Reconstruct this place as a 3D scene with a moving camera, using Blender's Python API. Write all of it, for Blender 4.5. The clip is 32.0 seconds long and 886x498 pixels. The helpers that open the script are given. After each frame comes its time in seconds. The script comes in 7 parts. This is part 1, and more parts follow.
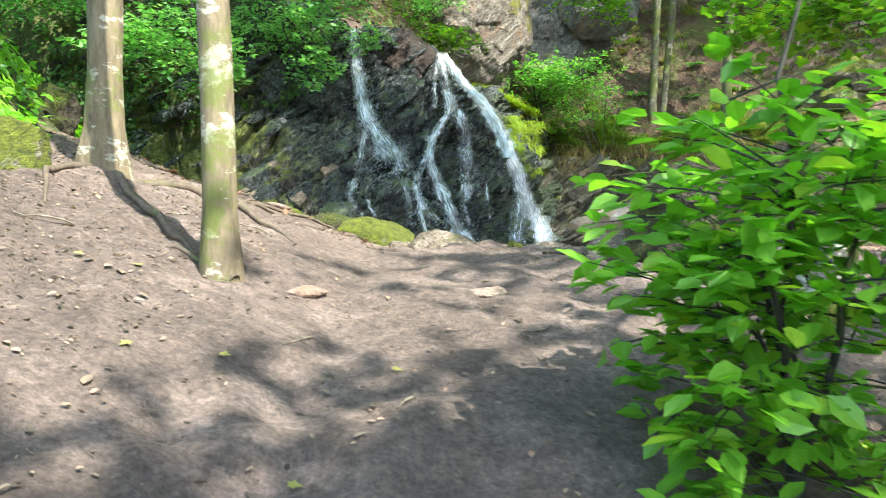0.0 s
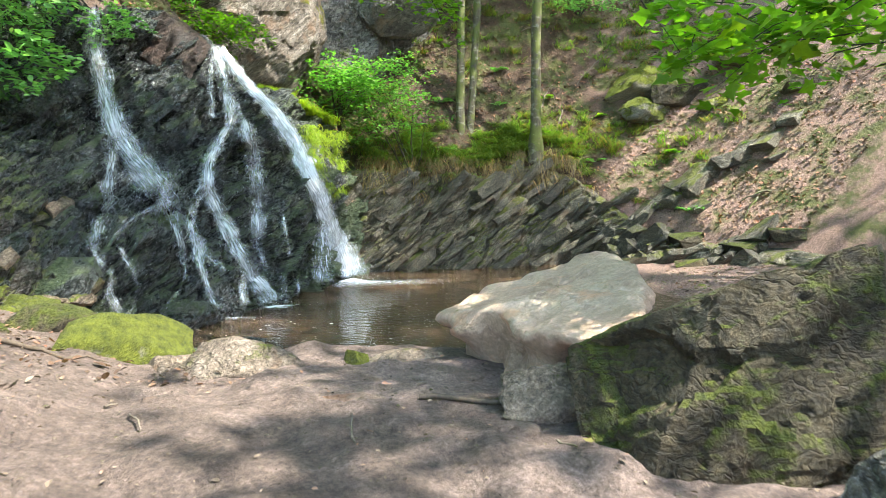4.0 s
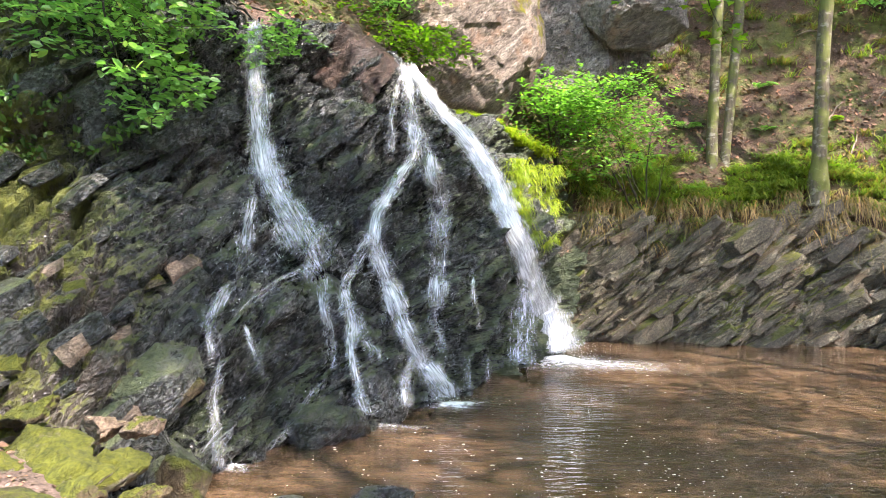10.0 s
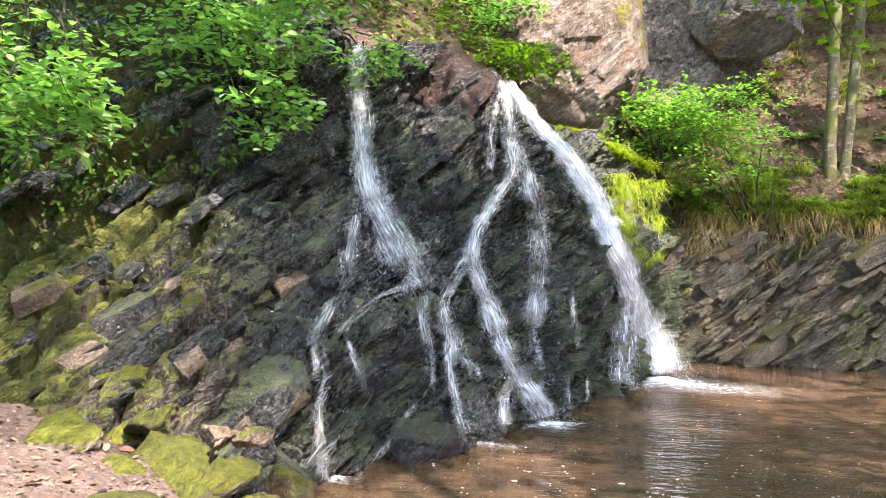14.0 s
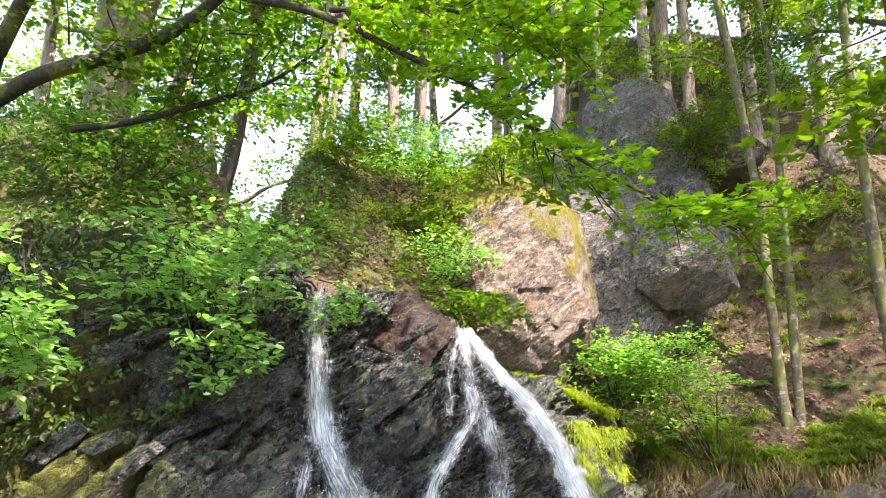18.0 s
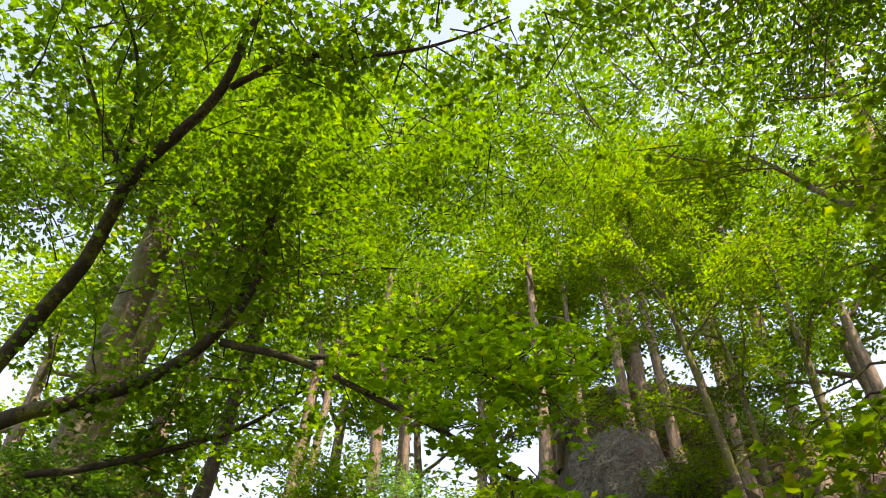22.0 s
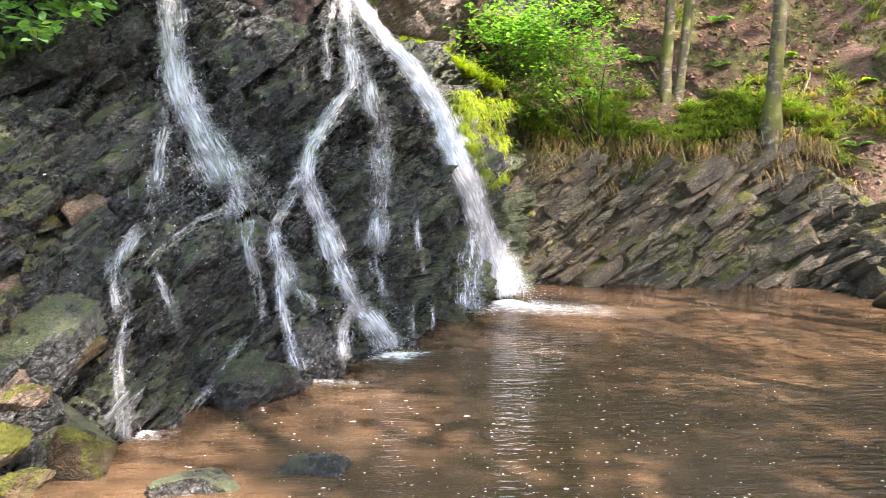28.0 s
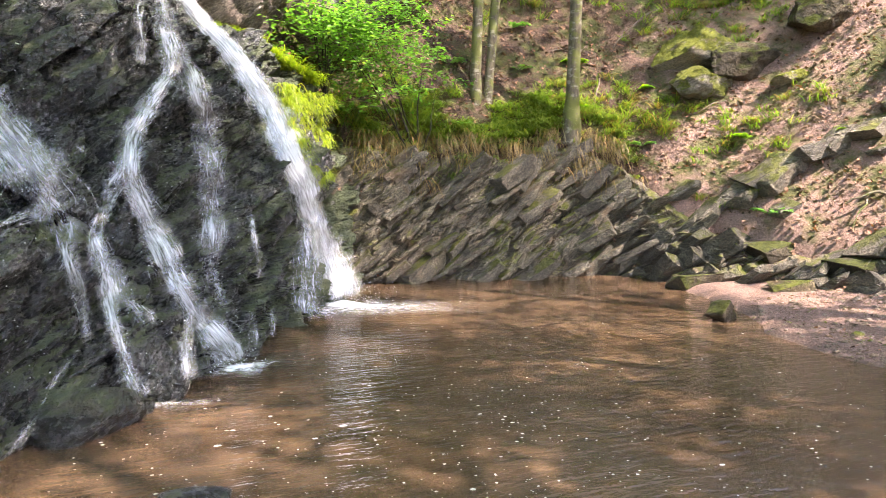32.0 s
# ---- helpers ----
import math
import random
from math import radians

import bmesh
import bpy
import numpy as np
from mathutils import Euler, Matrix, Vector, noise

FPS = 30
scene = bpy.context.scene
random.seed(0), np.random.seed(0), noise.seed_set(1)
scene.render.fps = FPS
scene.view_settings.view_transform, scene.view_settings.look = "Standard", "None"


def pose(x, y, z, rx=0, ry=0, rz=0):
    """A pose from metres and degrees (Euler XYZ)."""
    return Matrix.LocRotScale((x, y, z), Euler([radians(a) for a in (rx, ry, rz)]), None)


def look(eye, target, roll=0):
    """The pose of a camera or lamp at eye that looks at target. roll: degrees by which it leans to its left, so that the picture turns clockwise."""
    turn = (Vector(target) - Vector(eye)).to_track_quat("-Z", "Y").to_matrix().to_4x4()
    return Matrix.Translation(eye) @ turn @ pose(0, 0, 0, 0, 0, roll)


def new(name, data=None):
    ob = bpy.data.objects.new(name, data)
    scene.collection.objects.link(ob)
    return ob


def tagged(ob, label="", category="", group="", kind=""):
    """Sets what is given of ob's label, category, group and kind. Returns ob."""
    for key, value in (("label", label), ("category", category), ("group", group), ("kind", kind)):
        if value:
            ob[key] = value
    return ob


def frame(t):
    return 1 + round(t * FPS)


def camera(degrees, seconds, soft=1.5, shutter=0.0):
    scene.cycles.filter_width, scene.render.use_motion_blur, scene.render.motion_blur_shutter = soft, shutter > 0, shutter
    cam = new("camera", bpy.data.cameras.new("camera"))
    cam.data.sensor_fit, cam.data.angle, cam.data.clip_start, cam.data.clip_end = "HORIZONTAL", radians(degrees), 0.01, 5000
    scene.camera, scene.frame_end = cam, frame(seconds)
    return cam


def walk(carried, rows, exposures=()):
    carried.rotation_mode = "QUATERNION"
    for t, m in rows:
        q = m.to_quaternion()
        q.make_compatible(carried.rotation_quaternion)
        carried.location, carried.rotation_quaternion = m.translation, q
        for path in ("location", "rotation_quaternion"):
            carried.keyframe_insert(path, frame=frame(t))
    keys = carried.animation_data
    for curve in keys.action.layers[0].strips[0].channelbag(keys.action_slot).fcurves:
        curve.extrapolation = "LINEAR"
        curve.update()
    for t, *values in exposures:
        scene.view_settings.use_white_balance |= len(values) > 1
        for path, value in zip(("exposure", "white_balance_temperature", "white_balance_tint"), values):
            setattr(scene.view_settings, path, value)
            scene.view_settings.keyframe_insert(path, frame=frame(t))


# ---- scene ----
cam = camera(64.19, 32.0, soft=0.7, shutter=0.3)
PATH = [
    (0, (-0.761, -5.657, 0.801), (-0.624, -0.665, 0.558), 0.08),
    (0.5, (-1.043, -5.430, 0.909), (-1.008, -0.435, 0.680), 0.21),
    (1, (-1.306, -5.166, 1.017), (-1.273, -0.171, 0.795), 0.09),
    (1.5, (-1.606, -4.955, 1.174), (-1.470, 0.039, 0.961), -0.11),
    (2, (-1.510, -4.700, 1.292), (-0.911, 0.258, 1.055), -0.71),
    (2.5, (-1.327, -4.316, 1.398), (-0.182, 0.544, 1.136), -1.14),
    (3, (-1.156, -3.951, 1.413), (0.323, 0.816, 1.128), -1.25),
    (3.5, (-0.951, -3.518, 1.451), (0.678, 1.200, 1.147), -1.14),
    (5.5, (-0.443, -1.614, 1.689), (0.900, 3.193, 1.389), -0.71),
    (6, (-0.291, -1.301, 1.767), (0.625, 3.605, 1.467), -0.22),
    (6.5, (-0.248, -0.897, 1.803), (0.142, 4.080, 1.512), 0.16),
    (7, (-0.222, -0.518, 1.913), (-0.441, 4.470, 1.639), 0.68),
    (7.5, (-0.134, -0.302, 1.932), (-0.666, 4.664, 1.695), 0.90),
    (8, (-0.028, -0.144, 1.941), (-0.571, 4.823, 1.756), 1.00),
    (8.5, (0.013, -0.089, 1.923), (-0.285, 4.900, 1.770), 0.86),
    (9, (0.004, -0.013, 1.959), (-0.023, 4.985, 1.823), 0.77),
    (9.5, (0.003, -0.051, 1.964), (0.089, 4.947, 1.832), 0.69),
    (10, (-0.030, -0.030, 1.956), (0.072, 4.968, 1.844), 0.65),
    (10.5, (-0.038, -0.040, 1.959), (-0.042, 4.958, 1.841), 0.65),
    (11, (-0.035, -0.062, 1.971), (-0.195, 4.934, 1.842), 0.68),
    (11.5, (-0.048, -0.054, 1.977), (-0.352, 4.934, 1.830), 0.75),
    (12, (-0.047, -0.054, 1.985), (-0.462, 4.926, 1.821), 0.79),
    (12.5, (-0.040, -0.046, 1.983), (-0.540, 4.926, 1.817), 0.79),
    (13, (-0.036, -0.052, 1.999), (-0.590, 4.915, 1.832), 0.75),
    (13.5, (-0.041, -0.046, 1.990), (-0.621, 4.919, 1.863), 0.78),
    (15.5, (-0.068, -0.049, 2.000), (-0.626, 4.885, 2.593), 0.78),
    (16, (-0.062, -0.038, 1.987), (-0.586, 4.861, 2.841), 0.73),
    (16.5, (-0.075, -0.027, 1.986), (-0.537, 4.829, 3.085), 0.70),
    (17, (-0.075, 0.001, 1.997), (-0.471, 4.810, 3.307), 0.73),
    (17.5, (-0.078, 0.010, 1.986), (-0.409, 4.767, 3.492), 0.64),
    (18, (-0.072, 0.023, 1.968), (-0.354, 4.721, 3.656), 0.45),
    (18.5, (-0.072, 0.024, 1.965), (-0.327, 4.660, 3.820), 0.40),
    (19, (-0.077, 0.013, 1.985), (-0.314, 4.565, 4.040), 0.38),
    (19.5, (-0.079, 0.012, 1.989), (-0.304, 4.424, 4.331), 0.29),
    (20, (-0.084, 0.015, 1.990), (-0.289, 4.251, 4.639), 0.33),
    (20.5, (-0.074, 0.030, 2.014), (-0.256, 4.047, 4.985), 0.34),
    (21, (-0.063, 0.021, 2.031), (-0.232, 3.805, 5.295), 0.46),
    (21.5, (0.003, 0.059, 2.007), (-0.163, 3.621, 5.512), 0.57),
    (22, (0.053, 0.097, 2.008), (-0.097, 3.483, 5.684), 0.46),
    (22.5, (0.102, 0.127, 1.995), (-0.039, 3.411, 5.763), 0.38),
    (23, (0.117, 0.116, 1.993), (-0.012, 3.397, 5.764), 0.30),
    (23.5, (0.140, 0.133, 1.984), (0.008, 3.488, 5.689), 0.30),
    (24, (0.144, 0.128, 1.980), (0.012, 3.662, 5.514), 0.25),
    (24.5, (0.129, 0.159, 1.961), (-0.020, 4.261, 4.817), 0.20),
    (25, (0.092, 0.144, 2.003), (-0.067, 4.763, 3.909), 0.30),
    (25.5, (0.094, 0.193, 2.014), (-0.075, 5.111, 2.900), 0.43),
    (26, (0.094, 0.196, 2.015), (-0.069, 5.193, 2.033), 0.40),
    (26.5, (0.094, 0.197, 2.015), (-0.066, 5.179, 1.625), 0.57),
    (28.5, (-0.043, 0.723, 1.904), (0.788, 5.624, 1.368), 0.78),
    (29, (-0.140, 0.712, 1.936), (1.035, 5.542, 1.398), 0.69),
    (29.5, (-0.226, 0.709, 1.921), (1.287, 5.446, 1.396), 0.77),
    (30, (-0.304, 0.731, 1.876), (1.462, 5.382, 1.375), 0.63),
    (30.5, (-0.341, 0.798, 1.832), (1.600, 5.378, 1.325), 0.66),
    (31, (-0.302, 0.847, 1.801), (1.713, 5.395, 1.286), 0.51),
    (31.5, (-0.379, 0.976, 1.798), (1.645, 5.519, 1.284), 0.62),
    (32, (-0.528, 1.065, 1.846), (1.402, 5.650, 1.349), 0.56),
]
walk(cam, [(t, look(eye, target, roll)) for t, eye, target, roll in PATH], exposures=[(0, 2.95, 6300, -2), (1, 2.5, 7100, 3), (2, 2.5, 7100, 3), (3, 2.78, 6400, 2), (6, 3.1, 6600, 8), (7, 3.2, 6700, 11), (9, 3.3, 6900, 18), (12, 3.3, 6900, 22), (17, 3.25, 7200, 26), (19, 3.1, 7500, 25), (20, 2.8, 8400, 23), (21, 2.45, 8900, 23), (22, 2.2, 9300, 24), (24, 2.2, 9300, 24), (25, 2.85, 8600, 25), (26, 3.25, 7200, 24), (32, 3.32, 7300, 25)])
# ---- light ----
SUN_AZ, SUN_EL = radians(222), radians(53)
world = bpy.data.worlds.new("sky")
scene.world = world
world.use_nodes = True
wn = world.node_tree.nodes
sky = wn.new("ShaderNodeTexSky")
sky.sky_type, sky.sun_disc = "NISHITA", False
sky.sun_elevation, sky.sun_rotation = SUN_EL, -SUN_AZ
wn["Background"].inputs["Strength"].default_value = 0.15
world.node_tree.links.new(sky.outputs[0], wn["Background"].inputs[0])
sun = new("sun", bpy.data.lights.new("sun", "SUN"))
sun.data.energy, sun.data.angle, sun.data.color = 2.6, radians(0.6), (1.0, 0.95, 0.86)
sun.matrix_world = look((-40 * math.sin(SUN_AZ) * math.cos(SUN_EL), 40 * math.cos(SUN_AZ) * math.cos(SUN_EL), 40 * math.sin(SUN_EL)), (0, 0, 0))
scene.cycles.transparent_max_bounces = 12

# ---- noise on arrays of points ----
def hash01(ix, iy, iz, seed):
    n = ix * 374761393 + iy * 668265263 + iz * 1440662683 + seed * 69069 + 12345
    n = (n ^ (n >> 13)) * 1274126177
    n = (n ^ (n >> 16)) & 0xFFFFF
    return n / float(0xFFFFF)


def vnoise(P, seed=0):
    i = np.floor(P).astype(np.int64)
    f = P - i
    f = f * f * (3 - 2 * f)
    out = np.zeros(len(P))
    for a in (0, 1):
        wa = f[:, 0] if a else 1 - f[:, 0]
        for b in (0, 1):
            wb = f[:, 1] if b else 1 - f[:, 1]
            for c in (0, 1):
                wc = f[:, 2] if c else 1 - f[:, 2]
                out += wa * wb * wc * hash01(i[:, 0] + a, i[:, 1] + b, i[:, 2] + c, seed)
    return out * 2 - 1


def fbm(P, octaves=4, seed=0, gain=0.5):
    P = np.asarray(P, float)
    out, amp = np.zeros(len(P)), 1.0
    for o in range(octaves):
        out += amp * vnoise(P * 2.03 ** o + 17.3 * o, seed + o)
        amp *= gain
    return out


def worley(P, seed=0):
    """Nearest and second nearest cell point and the cell's own random number."""
    i = np.floor(P).astype(np.int64)
    f1, f2, idn = np.full(len(P), 9.0), np.full(len(P), 9.0), np.zeros(len(P))
    for a in (-1, 0, 1):
        for b in (-1, 0, 1):
            for c in (-1, 0, 1):
                j = i + (a, b, c)
                q = np.stack([j[:, k] + hash01(j[:, 0], j[:, 1], j[:, 2], seed + 31 * k + 1) for k in range(3)], 1)
                d = np.sqrt(((P - q) ** 2).sum(1))
                nearer = d < f1
                f2 = np.where(nearer, f1, np.minimum(f2, d))
                idn = np.where(nearer, hash01(j[:, 0], j[:, 1], j[:, 2], seed + 999), idn)
                f1 = np.where(nearer, d, f1)
    return f1, f2, idn


def smooth(x, a, b):
    t = np.clip((x - a) / (b - a), 0, 1)
    return t * t * (3 - 2 * t)


# bedding of the rock: thin layers that dip to the lower left as seen from the pool
BED = np.array(Matrix.Rotation(radians(-38), 3, "Y") @ Matrix.Rotation(radians(12), 3, "X"))


def slabs(P, long, thick, seed, amp, groove):
    """Stepped, cracked relief of layered rock along the bedding."""
    Q = (P + 0.06 * np.stack([fbm(P * 3, 2, seed + 5), fbm(P * 3, 2, seed + 6), fbm(P * 3, 2, seed + 7)], 1)) @ BED
    f1, f2, idn = worley(Q / (long, long, thick), seed)
    return (idn - 0.5) * amp - groove * np.exp(-(f2 - f1) / 0.08)


# ---- mesh helpers ----
def make_mesh(name, V, F, mat, smooth_shade=True, attrs=None, uv=None):
    V, F = np.asarray(V, np.float32), np.asarray(F, np.int32)
    me = bpy.data.meshes.new(name)
    n, k = F.shape
    me.vertices.add(len(V)); me.vertices.foreach_set("co", V.ravel())
    me.loops.add(n * k); me.loops.foreach_set("vertex_index", F.ravel())
    me.polygons.add(n); me.polygons.foreach_set("loop_start", np.arange(0, n * k, k, dtype=np.int32))
    me.update(calc_edges=True)
    me.polygons.foreach_set("use_smooth", np.full(n, smooth_shade))
    for key, val in (attrs or {}).items():
        a = me.attributes.new(key, "FLOAT", "POINT")
        a.data.foreach_set("value", np.asarray(val, np.float32))
    if uv is not None:
        lay = me.uv_layers.new(name="flow")
        lay.data.foreach_set("uv", np.asarray(uv, np.float32)[F.ravel()].ravel())
    me.materials.append(mat)
    me.validate()
    return me


def put(name, V, F, mat, parent=None, label="", category="", group="", kind="", at=None, **kw):
    """One mesh object; V in the world, or in the place 'at' when that is given."""
    V = np.asarray(V, float)
    if at is None and parent is None and kind != "structure":
        at = (V[:, 0].mean(), V[:, 1].mean(), V[:, 2].min())
        V = V - at
    ob = new(name, make_mesh(name, V, F, mat, **kw))
    if at is not None:
        ob.location = at
    if parent is not None:
        ob.parent = parent
    return tagged(ob, label, category, group, kind)


def empty(name, at, label, category, group="", kind=""):
    ob = new(name)
    ob.location = at
    ob.empty_display_size = 0.1
    return tagged(ob, label, category, group, kind)


def grid_faces(nu, nv):
    a = (np.arange(nu - 1)[:, None] * nv + np.arange(nv - 1)[None]).ravel()
    return np.stack([a, a + nv, a + nv + 1, a + 1], 1)


def normals_of(V, F):
    n = np.cross(V[F[:, 2]] - V[F[:, 0]], V[F[:, 3 if F.shape[1] > 3 else 1]] - V[F[:, 1 if F.shape[1] > 3 else 0]])
    out = np.zeros_like(V)
    for k in range(F.shape[1]):
        np.add.at(out, F[:, k], n)
    return out / (np.linalg.norm(out, axis=1, keepdims=True) + 1e-9)


def join(pieces):
    Vs, Fs, off = [], [], 0
    for V, F in pieces:
        Vs.append(V); Fs.append(np.asarray(F) + off); off += len(V)
    return np.concatenate(Vs), np.concatenate(Fs)


def tube(points, radii, sides=8, seed=0, rough=0.0):
    """A round tapered limb through the points."""
    P = np.asarray(points, float)
    R = np.interp(np.linspace(0, 1, len(P)), np.linspace(0, 1, len(radii)), radii)
    d = np.gradient(P, axis=0)
    d /= np.linalg.norm(d, axis=1, keepdims=True) + 1e-9
    up = np.where(np.abs(d[:, 2:3]) > 0.9, [[1.0, 0, 0]], [[0, 0, 1.0]])
    a = np.cross(d, up); a /= np.linalg.norm(a, axis=1, keepdims=True) + 1e-9
    b = np.cross(d, a)
    ang = np.linspace(0, 2 * np.pi, sides, endpoint=False)
    V = P[:, None] + R[:, None, None] * (np.cos(ang)[None, :, None] * a[:, None] + np.sin(ang)[None, :, None] * b[:, None])
    V = V.reshape(-1, 3)
    if rough:
        V = V + rough * np.repeat(R, sides)[:, None] * np.stack([fbm(V * 4, 3, seed + k) for k in range(3)], 1)
    i = np.arange(len(P) - 1)[:, None] * sides
    j = np.arange(sides)[None]
    F = np.stack([i + j, i + (j + 1) % sides, i + sides + (j + 1) % sides, i + sides + j], -1).reshape(-1, 4)
    return V, F


def bend(a, b, n=8, sag=0.0, wob=0.05, seed=0):
    """A wavering line from a to b."""
    a, b = np.asarray(a, float), np.asarray(b, float)
    t = np.linspace(0, 1, n)[:, None]
    rng = np.random.RandomState(seed)
    w = np.cumsum(rng.normal(0, 1, (n, 3)), 0)
    w -= w[:1] + (w[-1:] - w[:1]) * t
    length = np.linalg.norm(b - a)
    P = a + (b - a) * t + w * wob * length / n
    P[:, 2] += sag * length * 4 * (t * (1 - t))[:, 0]
    return P


ICO = {}


def ico(level):
    if level not in ICO:
        bm = bmesh.new()
        bmesh.ops.create_icosphere(bm, subdivisions=level, radius=1.0)
        bm.verts.ensure_lookup_table()
        ICO[level] = (np.array([v.co[:] for v in bm.verts]), np.array([[v.index for v in f.verts] for f in bm.faces]))
        bm.free()
    return ICO[level]


def rock_shape(size, seed, level=4, cuts=9, rough=0.05, turn=(0, 0, 0), crack=0.0):
    """A broken boulder: a ball cut flat by random planes, with fractured relief; centred on the origin."""
    V, F = ico(level)
    V = V.copy()
    rng = np.random.RandomState(seed)
    for k in range(cuts + 5):
        n = rng.normal(0, 1, 3); n /= np.linalg.norm(n)
        h = rng.uniform(0.5, 0.86)
        over = np.maximum(V @ n - h, 0)
        V -= over[:, None] * n * 0.985
    V = V * np.asarray(size) * 1.22
    m = min(size)
    N = V / (np.linalg.norm(V, axis=1, keepdims=True) + 1e-9)
    V = V + N * (m * rough * (1.2 * fbm(V / m * 1.9 + seed, 5, seed, 0.6) - 0.9 * np.exp(-np.abs(fbm(V / m * 1.5 + 3 * seed, 3, seed + 40)) / 0.06)))[:, None]
    if crack:
        V = V + N * slabs(V + seed, 0.5 * max(size), 0.18 * max(size), seed, crack, crack * 0.6)[:, None]
    R = np.array(Euler([radians(v) for v in turn]).to_matrix())
    return V @ R.T, F


def cut_rock(size, planes, seed, level=6, relief=0.06, step=0.5, turn=(0, 0, 0), facets=0):
    """A boulder with chosen faces: planes are (normal, distance) in the unit ball that size stretches; broken relief in two scales."""
    V, F = ico(level)
    V = V * 1.35
    for n, h in planes:
        n = np.asarray(n, float) / np.linalg.norm(n)
        V = V - np.maximum(V @ n - h, 0)[:, None] * n
    rng = np.random.RandomState(seed)
    for k in range(facets):
        n = unit(rng.normal(0, 1, (1, 3)) - (0, 0.9, 0))[0]
        reach = (V @ n).max()
        V = V - np.maximum(V @ n - reach * rng.uniform(0.84, 0.95), 0)[:, None] * n
    V = V * np.asarray(size)
    N = unit(V)
    Q = V + 0.12 * np.stack([fbm(V * 1.7, 3, seed + k) for k in range(3)], 1)
    f1, f2, idn = worley(Q / (step, step, step * 0.7), seed)
    g1, g2, idm = worley(Q / (step * 0.36, step * 0.36, step * 0.25), seed + 4)
    d = relief * ((idn - 0.5) * 1.6 - 0.35 * np.exp(-(f2 - f1) / 0.05) + (idm - 0.5) * 0.6 - 0.2 * np.exp(-(g2 - g1) / 0.06) + 0.45 * fbm(V * 1.3, 3, seed + 9, 0.5))
    R = np.array(Euler([radians(v) for v in turn]).to_matrix())
    return (V + N * d[:, None]) @ R.T, F


# ---- leaves ----
def leaf_shape(kind):
    if kind == "maple":
        pts = [(0, 0), (0.32, -0.02), (0.30, 0.18), (0.62, 0.42), (0.28, 0.52), (0.0, 1.0), (-0.28, 0.52), (-0.62, 0.42), (-0.30, 0.18), (-0.32, -0.02), (0, 0.35)]
        F = [(10, k, (k + 1) % 10) for k in range(10)]
        V = np.array([(x, y, 0.10 * abs(x) - 0.12 * max(y - 0.4, 0)) for x, y in pts])
    elif kind == "oval":
        V = np.array([(0, 0, 0), (0.27, 0.3, 0.06), (0.24, 0.68, 0.05), (0, 1.0, -0.06), (-0.24, 0.68, 0.05), (-0.27, 0.3, 0.06)], float)
        F = [(0, 1, 2), (0, 2, 3), (0, 3, 4), (0, 4, 5)]
    else:
        V = np.array([(0, 0, 0), (0.33, 0.45, 0.07), (0, 1.0, -0.05), (-0.33, 0.45, 0.07)], float)
        F = [(0, 1, 2), (0, 2, 3)]
    return V, np.array(F)


def scatter(kind, P, N, D, size):
    """Leaves at P with up-direction N, pointing along D, of the given sizes."""
    V0, F0 = leaf_shape(kind)
    D = D - (D * N).sum(1, keepdims=True) * N
    D /= np.linalg.norm(D, axis=1, keepdims=True) + 1e-9
    X = np.cross(D, N)
    V = P[:, None] + size[:, None, None] * (V0[None, :, :1] * X[:, None] + V0[None, :, 1:2] * D[:, None] + V0[None, :, 2:] * N[:, None])
    F = F0[None] + (np.arange(len(P)) * len(V0))[:, None, None]
    return V.reshape(-1, 3), F.reshape(-1, 3)


def unit(A):
    return A / (np.linalg.norm(A, axis=1, keepdims=True) + 1e-9)


def spray_leaves(base, tip, count, spread, size, kind, rng, droop=0.25, tilt=0.35):
    """The leaves of one flat fan of foliage round a twig."""
    base, tip = np.asarray(base, float), np.asarray(tip, float)
    ax = tip - base
    L = np.linalg.norm(ax) + 1e-9
    ax = ax / L
    side = np.cross(ax, (0, 0, 1.0)); side /= np.linalg.norm(side) + 1e-9
    t = rng.uniform(0.1, 1.05, count)
    w = rng.uniform(-1, 1, count) * spread * np.sqrt(np.clip(1.15 - t, 0.05, 1))
    P = base + ax * (t * L)[:, None] + side * w[:, None]
    P[:, 2] += rng.normal(0, 0.05 * L, count) - droop * np.abs(w) * 0.5
    N = unit(np.array([0, 0, 1.0]) + rng.normal(0, tilt, (count, 3)))
    D = ax + side * np.sign(w)[:, None] * 0.9 + rng.normal(0, 0.35, (count, 3)) - np.array([0, 0, droop])
    return scatter(kind, P, N, D, size * rng.uniform(0.65, 1.25, count))


# ---- materials ----
def material(name):
    m = bpy.data.materials.new(name)
    m.use_nodes = True
    nt = m.node_tree
    return m, nt, nt.nodes["Principled BSDF"]


def node(nt, kind, **kw):
    n = nt.nodes.new(kind)
    for k, v in kw.items():
        n.inputs[k.replace("_", " ")].default_value = v
    return n


def pos(nt, scale=(1, 1, 1), local=False, turn=(0, 0, 0)):
    c = nt.nodes.new("ShaderNodeTexCoord") if local else nt.nodes.new("ShaderNodeNewGeometry")
    m = nt.nodes.new("ShaderNodeMapping")
    if any(turn):
        m.vector_type = "TEXTURE"
        scale = [1 / s for s in scale]
    m.inputs["Scale"].default_value = scale
    m.inputs["Rotation"].default_value = [radians(a) for a in turn]
    nt.links.new(c.outputs["Object" if local else "Position"], m.inputs["Vector"])
    return m.outputs[0]


